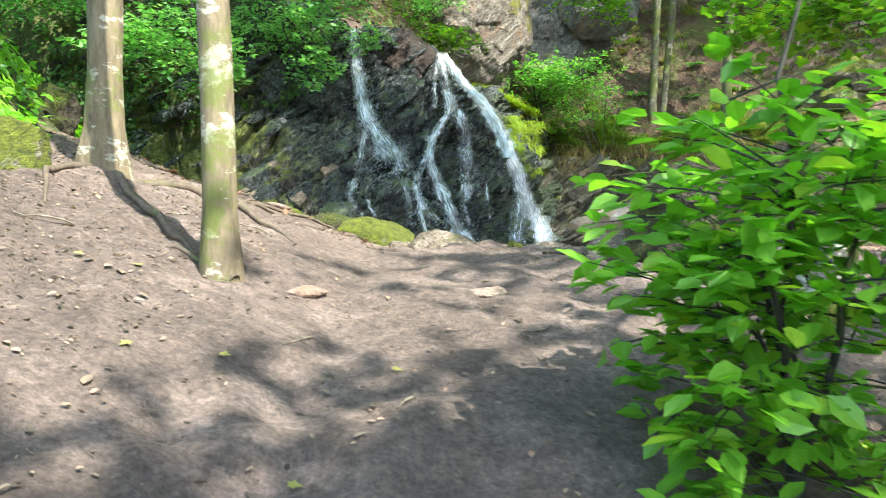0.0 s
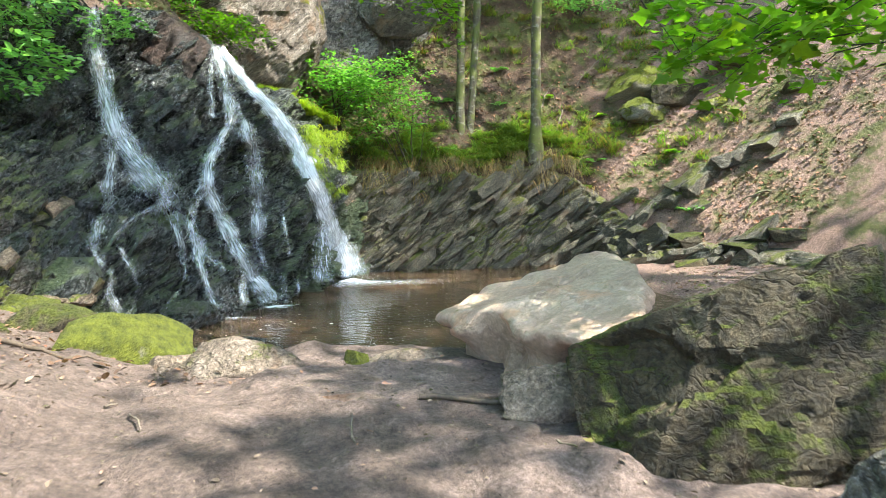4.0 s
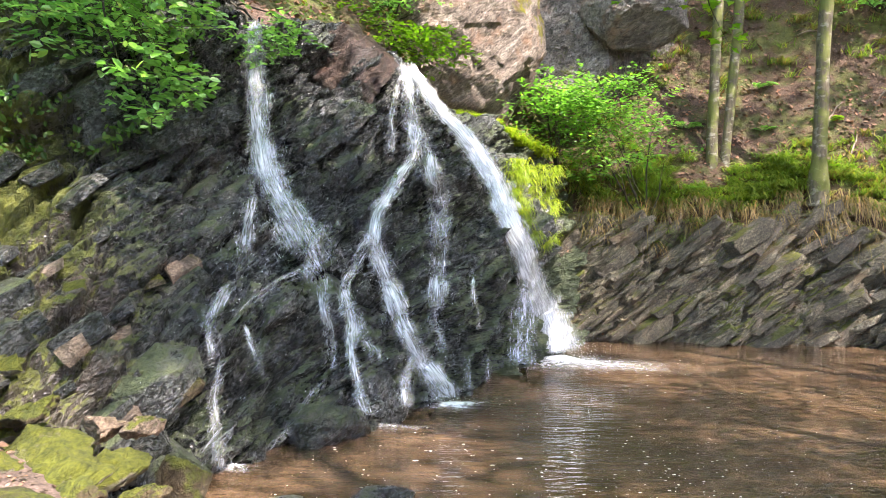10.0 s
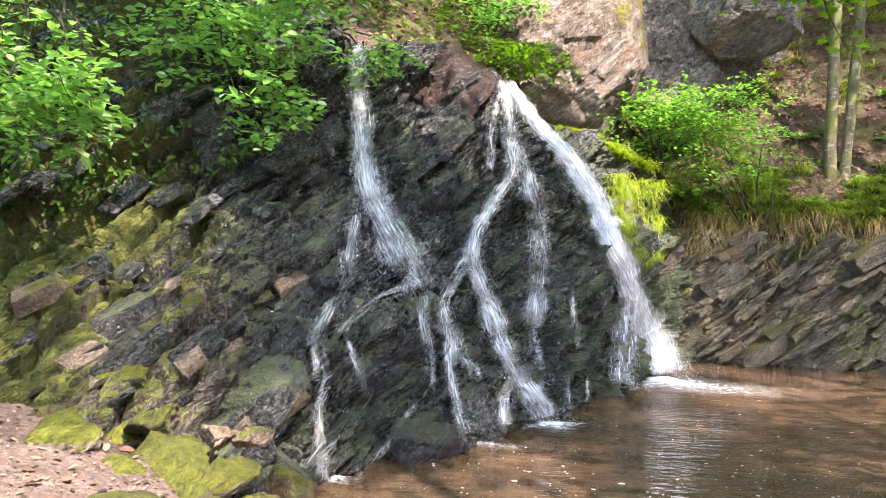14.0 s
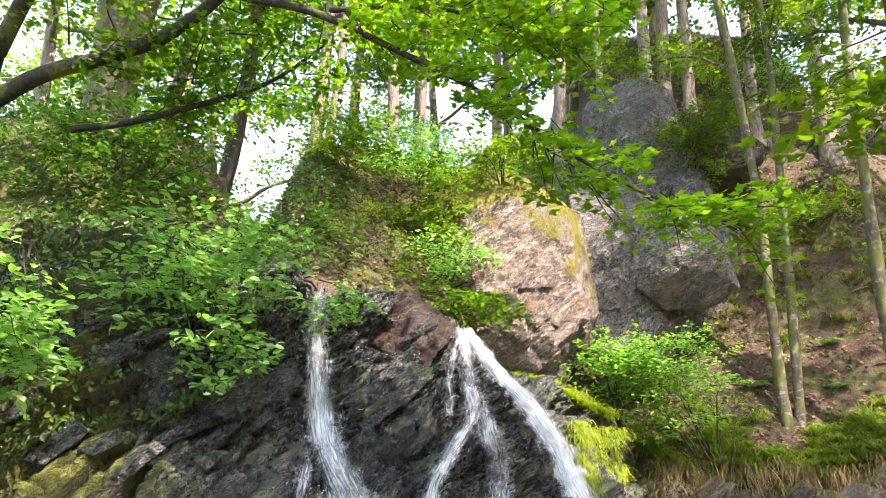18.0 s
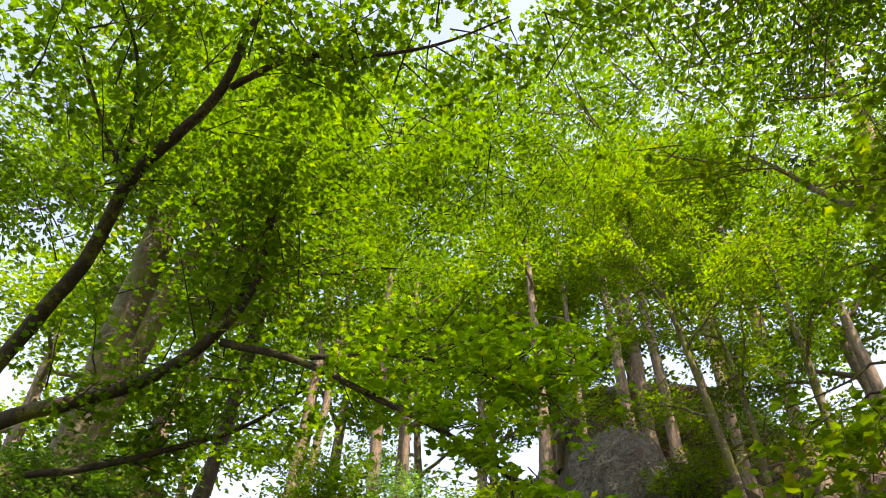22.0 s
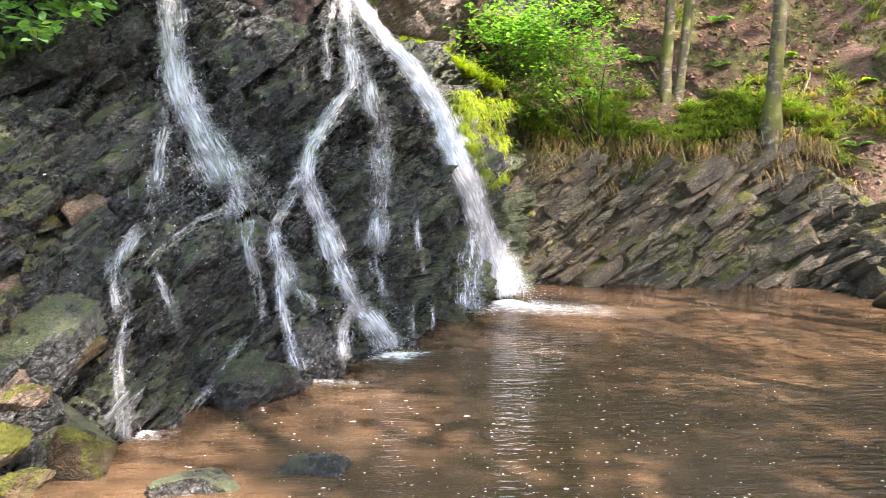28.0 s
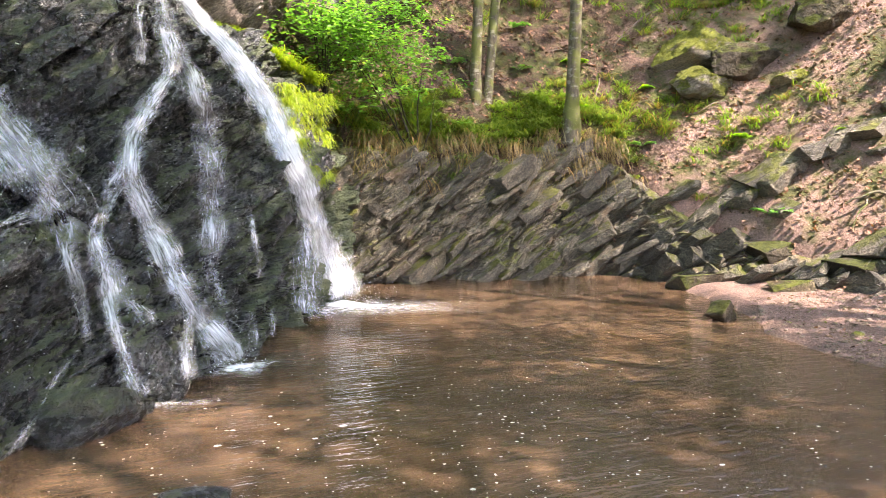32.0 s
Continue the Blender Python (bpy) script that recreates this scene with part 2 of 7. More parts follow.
def noise_of(nt, vec, scale, detail=6, rough=0.6):
    n = node(nt, "ShaderNodeTexNoise", Scale=scale, Detail=detail, Roughness=rough)
    nt.links.new(vec, n.inputs["Vector"])
    return n.outputs["Fac"]


def ramp(nt, fac, stops, mode="LINEAR"):
    r = nt.nodes.new("ShaderNodeValToRGB")
    r.color_ramp.interpolation = mode
    while len(r.color_ramp.elements) < len(stops):
        r.color_ramp.elements.new(0.5)
    for e, (p, c) in zip(r.color_ramp.elements, stops):
        e.position = p
        e.color = (*c, 1) if len(c) == 3 else c
    nt.links.new(fac, r.inputs[0])
    return r.outputs[0]


def grey(v):
    return (v, v, v)


def mix(nt, fac, a, b, mode="MIX"):
    m = nt.nodes.new("ShaderNodeMix")
    m.data_type, m.blend_type = "RGBA", mode
    for s, v in ((m.inputs[0], fac), (m.inputs[6], a), (m.inputs[7], b)):
        if isinstance(v, (int, float)):
            s.default_value = v
        elif isinstance(v, tuple):
            s.default_value = (*v, 1)
        else:
            nt.links.new(v, s)
    return m.outputs[2]


def calc(nt, op, a, b=0.0, c=None):
    m = nt.nodes.new("ShaderNodeMath")
    m.operation = op
    for s, v in zip(m.inputs, (a, b, c)):
        if isinstance(v, (int, float)):
            s.default_value = v
        elif v is not None:
            nt.links.new(v, s)
    return m.outputs[0]


def bump(nt, bsdf, height, strength, distance=0.02):
    b = node(nt, "ShaderNodeBump", Strength=strength, Distance=distance)
    nt.links.new(height, b.inputs["Height"])
    nt.links.new(b.outputs[0], bsdf.inputs["Normal"])


def attr(nt, name):
    a = nt.nodes.new("ShaderNodeAttribute")
    a.attribute_name = name
    return a.outputs["Fac"]


def upness(nt):
    g = nt.nodes.new("ShaderNodeNewGeometry")
    s = nt.nodes.new("ShaderNodeSeparateXYZ")
    nt.links.new(g.outputs["Normal"], s.inputs[0])
    return s.outputs[2]


def rock_material(name, lo, mid, hi, moss=0.3, rough=(0.45, 0.85), moss_col=((0.03, 0.06, 0.006), (0.16, 0.20, 0.015)), scale=1.0, masks=False, stretch=(1, 1, 3.6), spec=0.4, lichen=0.0, seams=0.3, dry=None, chips=0.7, speckle=0.7):
    """Layered rock with stains, grain and moss cushions."""
    m, nt, b = material(name)
    vec = pos(nt, stretch, turn=(12, -38, 0))
    plain = pos(nt)
    big = noise_of(nt, vec, 1.6 * scale, 8, 0.65)
    fine = noise_of(nt, vec, 14 * scale, 8, 0.7)
    grain = noise_of(nt, plain, 34, 6, 0.7)
    col = ramp(nt, calc(nt, "ADD", calc(nt, "MULTIPLY", big, 0.55), calc(nt, "MULTIPLY", fine, 0.45)), [(0.30, lo), (0.5, mid), (0.68, hi)])
    col = mix(nt, speckle, col, ramp(nt, grain, [(0.34, grey(0.25)), (0.66, grey(1.8))]), "MULTIPLY")
    crack = node(nt, "ShaderNodeTexVoronoi", Scale=5.5 * scale)
    crack.feature = "DISTANCE_TO_EDGE"
    wv = nt.nodes.new("ShaderNodeVectorMath"); wv.operation = "ADD"
    wn_ = node(nt, "ShaderNodeTexNoise", Scale=2.5, Detail=4.0)
    nt.links.new(vec, wn_.inputs["Vector"]); nt.links.new(vec, wv.inputs[0]); nt.links.new(wn_.outputs["Color"], wv.inputs[1])
    nt.links.new(wv.outputs[0], crack.inputs["Vector"])
    seam = ramp(nt, crack.outputs["Distance"], [(0.0, grey(0)), (0.04, grey(1))])
    col = mix(nt, seams, col, seam, "MULTIPLY")
    chip = node(nt, "ShaderNodeTexVoronoi", Scale=8.0 * scale)
    chip2 = node(nt, "ShaderNodeTexVoronoi", Scale=21.0 * scale)
    for c_ in (chip, chip2):
        nt.links.new(wv.outputs[0], c_.inputs["Vector"])
    tone = nt.nodes.new("ShaderNodeSeparateColor")
    nt.links.new(chip.outputs["Color"], tone.inputs[0])
    tone2 = nt.nodes.new("ShaderNodeSeparateColor")
    nt.links.new(chip2.outputs["Color"], tone2.inputs[0])
    col = mix(nt, chips, col, ramp(nt, tone.outputs[0], [(0.0, grey(0.5)), (1.0, grey(1.6))]), "MULTIPLY")
    col = mix(nt, chips, col, ramp(nt, tone2.outputs[1], [(0.0, grey(0.45)), (1.0, grey(1.6))]), "MULTIPLY")
    if dry:
        earth = ramp(nt, calc(nt, "ADD", calc(nt, "MULTIPLY", big, 0.5), calc(nt, "MULTIPLY", fine, 0.5)), [(0.32, dry[0]), (0.52, dry[1]), (0.68, dry[2])])
        col = mix(nt, ramp(nt, calc(nt, "ADD", attr(nt, "dry"), calc(nt, "MULTIPLY", calc(nt, "SUBTRACT", fine, 0.5), 0.9)), [(0.3, grey(0)), (0.7, grey(1))]), col, earth)
    rust = ramp(nt, noise_of(nt, plain, 2.3, 5, 0.6), [(0.56, grey(0)), (0.70, grey(0.5))])
    col = mix(nt, rust, col, (mid[0] * 1.6, mid[1] * 1.05, mid[2] * 0.7))
    if lichen:
        spots = ramp(nt, noise_of(nt, plain, 5.5, 6, 0.7), [(0.55, grey(0)), (0.62, grey(lichen))])
        col = mix(nt, spots, col, (0.52, 0.50, 0.45))
    mossy = noise_of(nt, plain, 2.1, 7, 0.62)
    patch = noise_of(nt, plain, 30, 4, 0.7)
    lift = calc(nt, "MULTIPLY", upness(nt), 0.22)
    fac = calc(nt, "ADD", calc(nt, "ADD", mossy, lift), calc(nt, "MULTIPLY", patch, 0.18))
    if masks:
        fac = calc(nt, "ADD", fac, calc(nt, "MULTIPLY", calc(nt, "SUBTRACT", attr(nt, "moss"), 0.5), 0.8))
    edge = 0.95 - 0.45 * moss
    mf = ramp(nt, fac, [(edge - 0.04, grey(0)), (edge + 0.06, grey(1))])
    mcol = ramp(nt, noise_of(nt, plain, 13, 9, 0.8), [(0.34, moss_col[0]), (0.66, moss_col[1])])
    if dry:
        mcol = mix(nt, attr(nt, "dry"), mcol, ramp(nt, noise_of(nt, plain, 7, 6, 0.7), [(0.3, (0.05, 0.066, 0.009)), (0.68, (0.21, 0.225, 0.022))]))
    col = mix(nt, mf, col, mcol)
    oi = nt.nodes.new("ShaderNodeObjectInfo")
    col = mix(nt, 0.6, col, ramp(nt, oi.outputs["Random"], [(0.0, (0.55, 0.56, 0.58)), (0.5, (0.95, 0.93, 0.9)), (1.0, (1.45, 1.4, 1.3))]), "MULTIPLY")
    nt.links.new(col, b.inputs["Base Color"])
    rr = ramp(nt, fine, [(0.3, grey(rough[0])), (0.7, grey(rough[1]))])
    nt.links.new(mix(nt, mf, rr, grey(0.95)), b.inputs["Roughness"])
    b.inputs["Specular IOR Level"].default_value = spec
    h = calc(nt, "ADD", calc(nt, "ADD", calc(nt, "ADD", calc(nt, "MULTIPLY", fine, 0.9), calc(nt, "ADD", calc(nt, "MULTIPLY", chip.outputs["Distance"], 1.3 * chips), calc(nt, "MULTIPLY", chip2.outputs["Distance"], 0.7 * chips))), calc(nt, "MULTIPLY", seam, 0.6 * seams)), calc(nt, "ADD", calc(nt, "MULTIPLY", grain, 0.5 * speckle), calc(nt, "MULTIPLY", calc(nt, "MULTIPLY", mf, patch), 0.8)))
    bump(nt, b, h, 0.95, 0.06)
    return m


def leaf_material(name, dark, light, glow=0.55, rough=0.45, hue=0.0):
    m, nt, b = material(name)
    g = nt.nodes.new("ShaderNodeNewGeometry")
    vein = noise_of(nt, pos(nt), 45, 3, 0.5)
    col = ramp(nt, g.outputs["Random Per Island"], [(0.0, dark), (0.85, light), (1.0, (light[0] * 1.5, light[1] * 1.05, light[2]))])
    col = mix(nt, 0.3, col, ramp(nt, vein, [(0.3, grey(0.65)), (0.7, grey(1.2))]), "MULTIPLY")
    nt.links.new(col, b.inputs["Base Color"])
    b.inputs["Roughness"].default_value = rough
    t = nt.nodes.new("ShaderNodeBsdfTranslucent")
    nt.links.new(mix(nt, 1.0, col, (1.3, 1.65, 0.6), "MULTIPLY"), t.inputs["Color"])
    ms = nt.nodes.new("ShaderNodeMixShader")
    ms.inputs[0].default_value = glow
    nt.links.new(b.outputs[0], ms.inputs[1]); nt.links.new(t.outputs[0], ms.inputs[2])
    nt.links.new(ms.outputs[0], nt.nodes["Material Output"].inputs["Surface"])
    return m


def bark_material(name, lo, hi, moss=0.3, scale=1.0, patches=0.0):
    m, nt, b = material(name)
    vec = pos(nt, (1, 1, 0.25))
    ridg = noise_of(nt, vec, 22 * scale, 7, 0.7)
    col = ramp(nt, ridg, [(0.32, lo), (0.66, hi)])
    if patches:
        sp = ramp(nt, noise_of(nt, pos(nt, (1, 1, 1.8)), 5.5, 5, 0.65), [(0.55, grey(0)), (0.59, grey(patches))])
        col = mix(nt, sp, col, (0.42, 0.40, 0.33))
    mf = ramp(nt, calc(nt, "ADD", noise_of(nt, pos(nt), 2.4, 6, 0.65), calc(nt, "MULTIPLY", noise_of(nt, pos(nt), 25, 3, 0.6), 0.2)), [(0.72 - 0.3 * moss, grey(0)), (0.82 - 0.3 * moss, grey(0.85))])
    col = mix(nt, mf, col, (0.10, 0.115, 0.018))
    nt.links.new(col, b.inputs["Base Color"])
    b.inputs["Roughness"].default_value = 0.85
    bump(nt, b, ridg, 0.7, 0.02)
    return m


WET_ROCK = rock_material("wet_black_rock", (0.005, 0.006, 0.007), (0.042, 0.046, 0.047), (0.17, 0.17, 0.17), 0.50, (0.12, 0.38), ((0.02, 0.034, 0.016), (0.10, 0.13, 0.055)), 0.9, masks=True, spec=0.8, chips=0.7, stretch=(1, 1, 1.7), dry=((0.045, 0.037, 0.031), (0.135, 0.112, 0.094), (0.32, 0.275, 0.245)))
BANK_ROCK = rock_material("layered_bank_rock", (0.02, 0.018, 0.013), (0.10, 0.087, 0.064), (0.27, 0.24, 0.175), 0.40, (0.35, 0.8), ((0.045, 0.055, 0.01), (0.15, 0.155, 0.03)), chips=0.55, spec=0.5, stretch=(1, 1, 2.2))
PALE_ROCK = rock_material("pale_dry_rock", (0.055, 0.042, 0.034), (0.21, 0.168, 0.138), (0.58, 0.52, 0.46), 0.48, (0.7, 0.95), ((0.08, 0.09, 0.01), (0.30, 0.27, 0.03)), 1.0, masks=True)
GREY_ROCK = rock_material("grey_cliff_rock", (0.05, 0.045, 0.04), (0.155, 0.142, 0.128), (0.31, 0.29, 0.265), 0.36, (0.65, 0.9), scale=0.7, chips=0.5, stretch=(1, 1, 1.6), seams=0.7, speckle=0.4)
SLAB_ROCK = rock_material("worn_slab_rock", (0.30, 0.19, 0.13), (0.54, 0.375, 0.275), (0.70, 0.55, 0.44), 0.22, (0.55, 0.8), ((0.06, 0.08, 0.01), (0.22, 0.23, 0.03)), 0.9, stretch=(1, 1, 1), masks=True, seams=0.0, chips=0.10, speckle=0.22)
BROWN_ROCK = rock_material("trodden_brown_stone", (0.10, 0.072, 0.052), (0.22, 0.165, 0.125), (0.38, 0.30, 0.24), 0.22, (0.6, 0.9), ((0.06, 0.08, 0.01), (0.2, 0.21, 0.03)), 1.2, stretch=(1, 1, 1.6), seams=0.15, chips=0.35)
# brown mossy rock, its tones lowered to hold the boulder's shade
MOSS_ROCK = rock_material("shade_toned_moss_rock", (0.016, 0.012, 0.007), (0.052, 0.039, 0.021), (0.125, 0.10, 0.06), 0.58, (0.6, 0.9), ((0.018, 0.027, 0.004), (0.12, 0.135, 0.015)), stretch=(1, 1, 1.25), chips=0.35)
PATH_STONE = rock_material("trodden_path_stone", (0.09, 0.062, 0.05), (0.17, 0.122, 0.10), (0.28, 0.21, 0.178), -0.8, (0.7, 0.95), stretch=(1, 1, 1.3), seams=0.1, chips=0.25, speckle=0.4)
SPOT_ROCK = rock_material("pale_spotted_rock", (0.03, 0.027, 0.022), (0.10, 0.09, 0.075), (0.2, 0.18, 0.15), 0.25, (0.6, 0.9), lichen=0.9, stretch=(1, 1, 1.4), chips=0.3)
BRIGHT_MOSS_ROCK = rock_material("bright_moss_rock", (0.08, 0.075, 0.05), (0.2, 0.18, 0.14), (0.34, 0.31, 0.26), 0.86, (0.7, 0.95), ((0.035, 0.048, 0.006), (0.19, 0.205, 0.02)), chips=0.3)

# ---- ground and water materials ----
def soil_material():
    m, nt, b = material("bare_trodden_soil")
    p = pos(nt)
    big, mid_n, fine = noise_of(nt, p, 0.9, 6, 0.6), noise_of(nt, p, 6, 7, 0.65), noise_of(nt, p, 55, 4, 0.7)
    soil = ramp(nt, calc(nt, "ADD", calc(nt, "MULTIPLY", big, 0.5), calc(nt, "MULTIPLY", mid_n, 0.5)), [(0.32, (0.085, 0.058, 0.047)), (0.5, (0.19, 0.132, 0.111)), (0.66, (0.36, 0.26, 0.224))])
    litter = ramp(nt, fine, [(0.3, (0.025, 0.014, 0.009)), (0.5, (0.065, 0.036, 0.022)), (0.7, (0.14, 0.082, 0.052))])
    grit = ramp(nt, noise_of(nt, p, 120, 2, 0.5), [(0.3, (0.15, 0.088, 0.068)), (0.7, (0.36, 0.23, 0.185))])
    mud = ramp(nt, mid_n, [(0.35, (0.08, 0.05, 0.028)), (0.65, (0.2, 0.13, 0.07))])
    col = mix(nt, attr(nt, "litter"), soil, litter)
    col = mix(nt, attr(nt, "sand"), col, grit)
    col = mix(nt, attr(nt, "bed"), col, mud)
    speck = noise_of(nt, p, 26, 8, 0.8)
    col = mix(nt, 0.75, col, ramp(nt, speck, [(0.34, grey(0.3)), (0.5, grey(0.95)), (0.66, grey(1.75))]), "MULTIPLY")
    green = ramp(nt, calc(nt, "ADD", noise_of(nt, p, 1.7, 6, 0.65), calc(nt, "MULTIPLY", attr(nt, "green"), 0.5)), [(0.66, grey(0)), (0.80, grey(0.9))])
    col = mix(nt, green, col, ramp(nt, mid_n, [(0.3, (0.03, 0.045, 0.008)), (0.7, (0.11, 0.12, 0.02))]))
    col = mix(nt, 0.4, col, ramp(nt, fine, [(0.3, grey(0.4)), (0.7, grey(1.5))]), "MULTIPLY")
    nt.links.new(col, b.inputs["Base Color"])
    b.inputs["Roughness"].default_value = 0.9
    bump(nt, b, calc(nt, "ADD", calc(nt, "MULTIPLY", mid_n, 1.2), calc(nt, "ADD", calc(nt, "MULTIPLY", fine, 0.5), calc(nt, "MULTIPLY", speck, 0.8))), 1.0, 0.06)
    return m


def water_material():
    m, nt, b = material("brown_pool_water")
    out = nt.nodes["Material Output"]
    p = pos(nt, (0.9, 2.6, 1))
    h = calc(nt, "ADD", noise_of(nt, p, 5.5, 3, 0.5), calc(nt, "MULTIPLY", noise_of(nt, p, 1.4, 3, 0.5), 1.2))
    bm_ = node(nt, "ShaderNodeBump", Strength=0.55, Distance=0.05)
    nt.links.new(h, bm_.inputs["Height"])
    gl = nt.nodes.new("ShaderNodeBsdfGlossy")
    gl.inputs["Roughness"].default_value = 0.035
    nt.links.new(bm_.outputs[0], gl.inputs["Normal"])
    tr = nt.nodes.new("ShaderNodeBsdfTransparent")
    tr.inputs["Color"].default_value = (0.50, 0.35, 0.21, 1)
    df = nt.nodes.new("ShaderNodeBsdfDiffuse")
    silt = ramp(nt, noise_of(nt, pos(nt), 0.7, 5, 0.6), [(0.35, (0.13, 0.081, 0.047)), (0.65, (0.21, 0.138, 0.086))])
    nt.links.new(silt, df.inputs["Color"])
    murk = nt.nodes.new("ShaderNodeMixShader")
    murk.inputs[0].default_value = 0.55
    nt.links.new(tr.outputs[0], murk.inputs[1]); nt.links.new(df.outputs[0], murk.inputs[2])
    fr = node(nt, "ShaderNodeFresnel", IOR=1.33)
    nt.links.new(bm_.outputs[0], fr.inputs["Normal"])
    top = nt.nodes.new("ShaderNodeMixShader")
    nt.links.new(fr.outputs[0], top.inputs[0]); nt.links.new(murk.outputs[0], top.inputs[1]); nt.links.new(gl.outputs[0], top.inputs[2])
    nt.links.new(top.outputs[0], out.inputs["Surface"])
    return m


SOIL, POOL_WATER = soil_material(), water_material()

# ---- the lie of the land ----
CLIFF_LINE = np.array([(2.2, 13.2), (3.4, 13.1), (5.0, 13.05), (7.1, 13.1), (8.4, 12.6), (9.3, 11.2), (9.9, 9.4), (10.6, 7.4), (11.6, 4.5), (12.5, 0.0), (13.0, -8.0), (13.0, -40.0)])


def line_offset(x, y, L):
    """Distance to a polyline, signed (positive on its outer, left-hand side walking it backwards), and the length along it."""
    best, sign, along, run = np.full(len(x), 1e9), np.ones(len(x)), np.zeros(len(x)), 0.0
    for (ax, ay), (bx, by) in zip(L[:-1], L[1:]):
        dx, dy = bx - ax, by - ay
        ll = math.hypot(dx, dy)
        t = np.clip(((x - ax) * dx + (y - ay) * dy) / ll ** 2, 0, 1)
        d = np.hypot(x - ax - t * dx, y - ay - t * dy)
        s = (y - ay) * dx - (x - ax) * dy
        near = d < best
        best, sign, along = np.where(near, d, best), np.where(near, np.sign(s), sign), np.where(near, run + t * ll, along)
        run += ll
    return best * sign, along


BANK_EDGE = np.array([(-9.0, 4.4), (-3.2, 4.6), (-2.1, 4.2), (-1.55, 3.5), (-1.1, 2.95), (-0.3, 2.55), (0.6, 2.4), (1.3, 2.1), (2.4, 1.2), (3.6, 0.4), (5.5, -0.6), (8.0, -2.6), (9.5, -8.0), (10.0, -40.0)])
FACE_X = [-7.0, -4.0, -2.6, -1.6, -0.3, 0.9, 1.9, 2.7]
FACE_Z = [0.0, 0.8, 1.4, 2.3, 3.5, 4.7]
FACE_Y = np.array([
    [3.6, 4.5, 5.2, 6.0, 6.6, 7.2],
    [3.9, 4.7, 5.6, 6.75, 7.3, 7.9],
    [4.6, 5.6, 6.6, 7.3, 8.0, 8.7],
    [5.7, 6.5, 7.2, 8.0, 8.7, 9.3],
    [7.5, 8.0, 8.4, 8.95, 9.7, 10.9],
    [9.1, 9.4, 9.7, 10.2, 11.2, 12.3],
    [11.2, 11.4, 11.7, 12.1, 12.7, 13.3],
    [12.7, 12.9, 13.1, 13.4, 13.8, 14.3]])


def face_y(x, z):
    """How far back the waterfall's rock face lies."""
    cols = np.stack([np.interp(z, FACE_Z, row) for row in FACE_Y], 0)
    i = np.clip(np.searchsorted(FACE_X, x) - 1, 0, len(FACE_X) - 2)
    X = np.array(FACE_X)
    t = np.clip((x - X[i]) / (X[i + 1] - X[i]), 0, 1)
    n = np.arange(len(x))
    y = cols[i, n] * (1 - t) + cols[i + 1, n] * t
    return y + np.maximum(z - 4.7, 0) * 0.5


def face_top(x):
    return np.interp(x, [-7, -4, -2.6, -2.2, -1.3, -0.5, 0.2, 0.9, 1.9, 2.7], [5.4, 5.2, 4.95, 4.72, 4.85, 4.62, 4.0, 3.85, 3.4, 3.0])


def lip_height(along):
    """Height of the far bank's rocky lip, which sinks into the leafy slope towards the beach."""
    return np.interp(along, [0, 2, 5, 6.0, 6.8, 7.8, 9.5, 12, 30], [2.2, 2.3, 2.35, 2.15, 1.45, 0.8, 0.5, 0.35, 0.2]) + 0.16 * np.sin(along * 2.1) * np.sin(along * 0.83 + 1) * smooth(along, 7.5, 5.5)


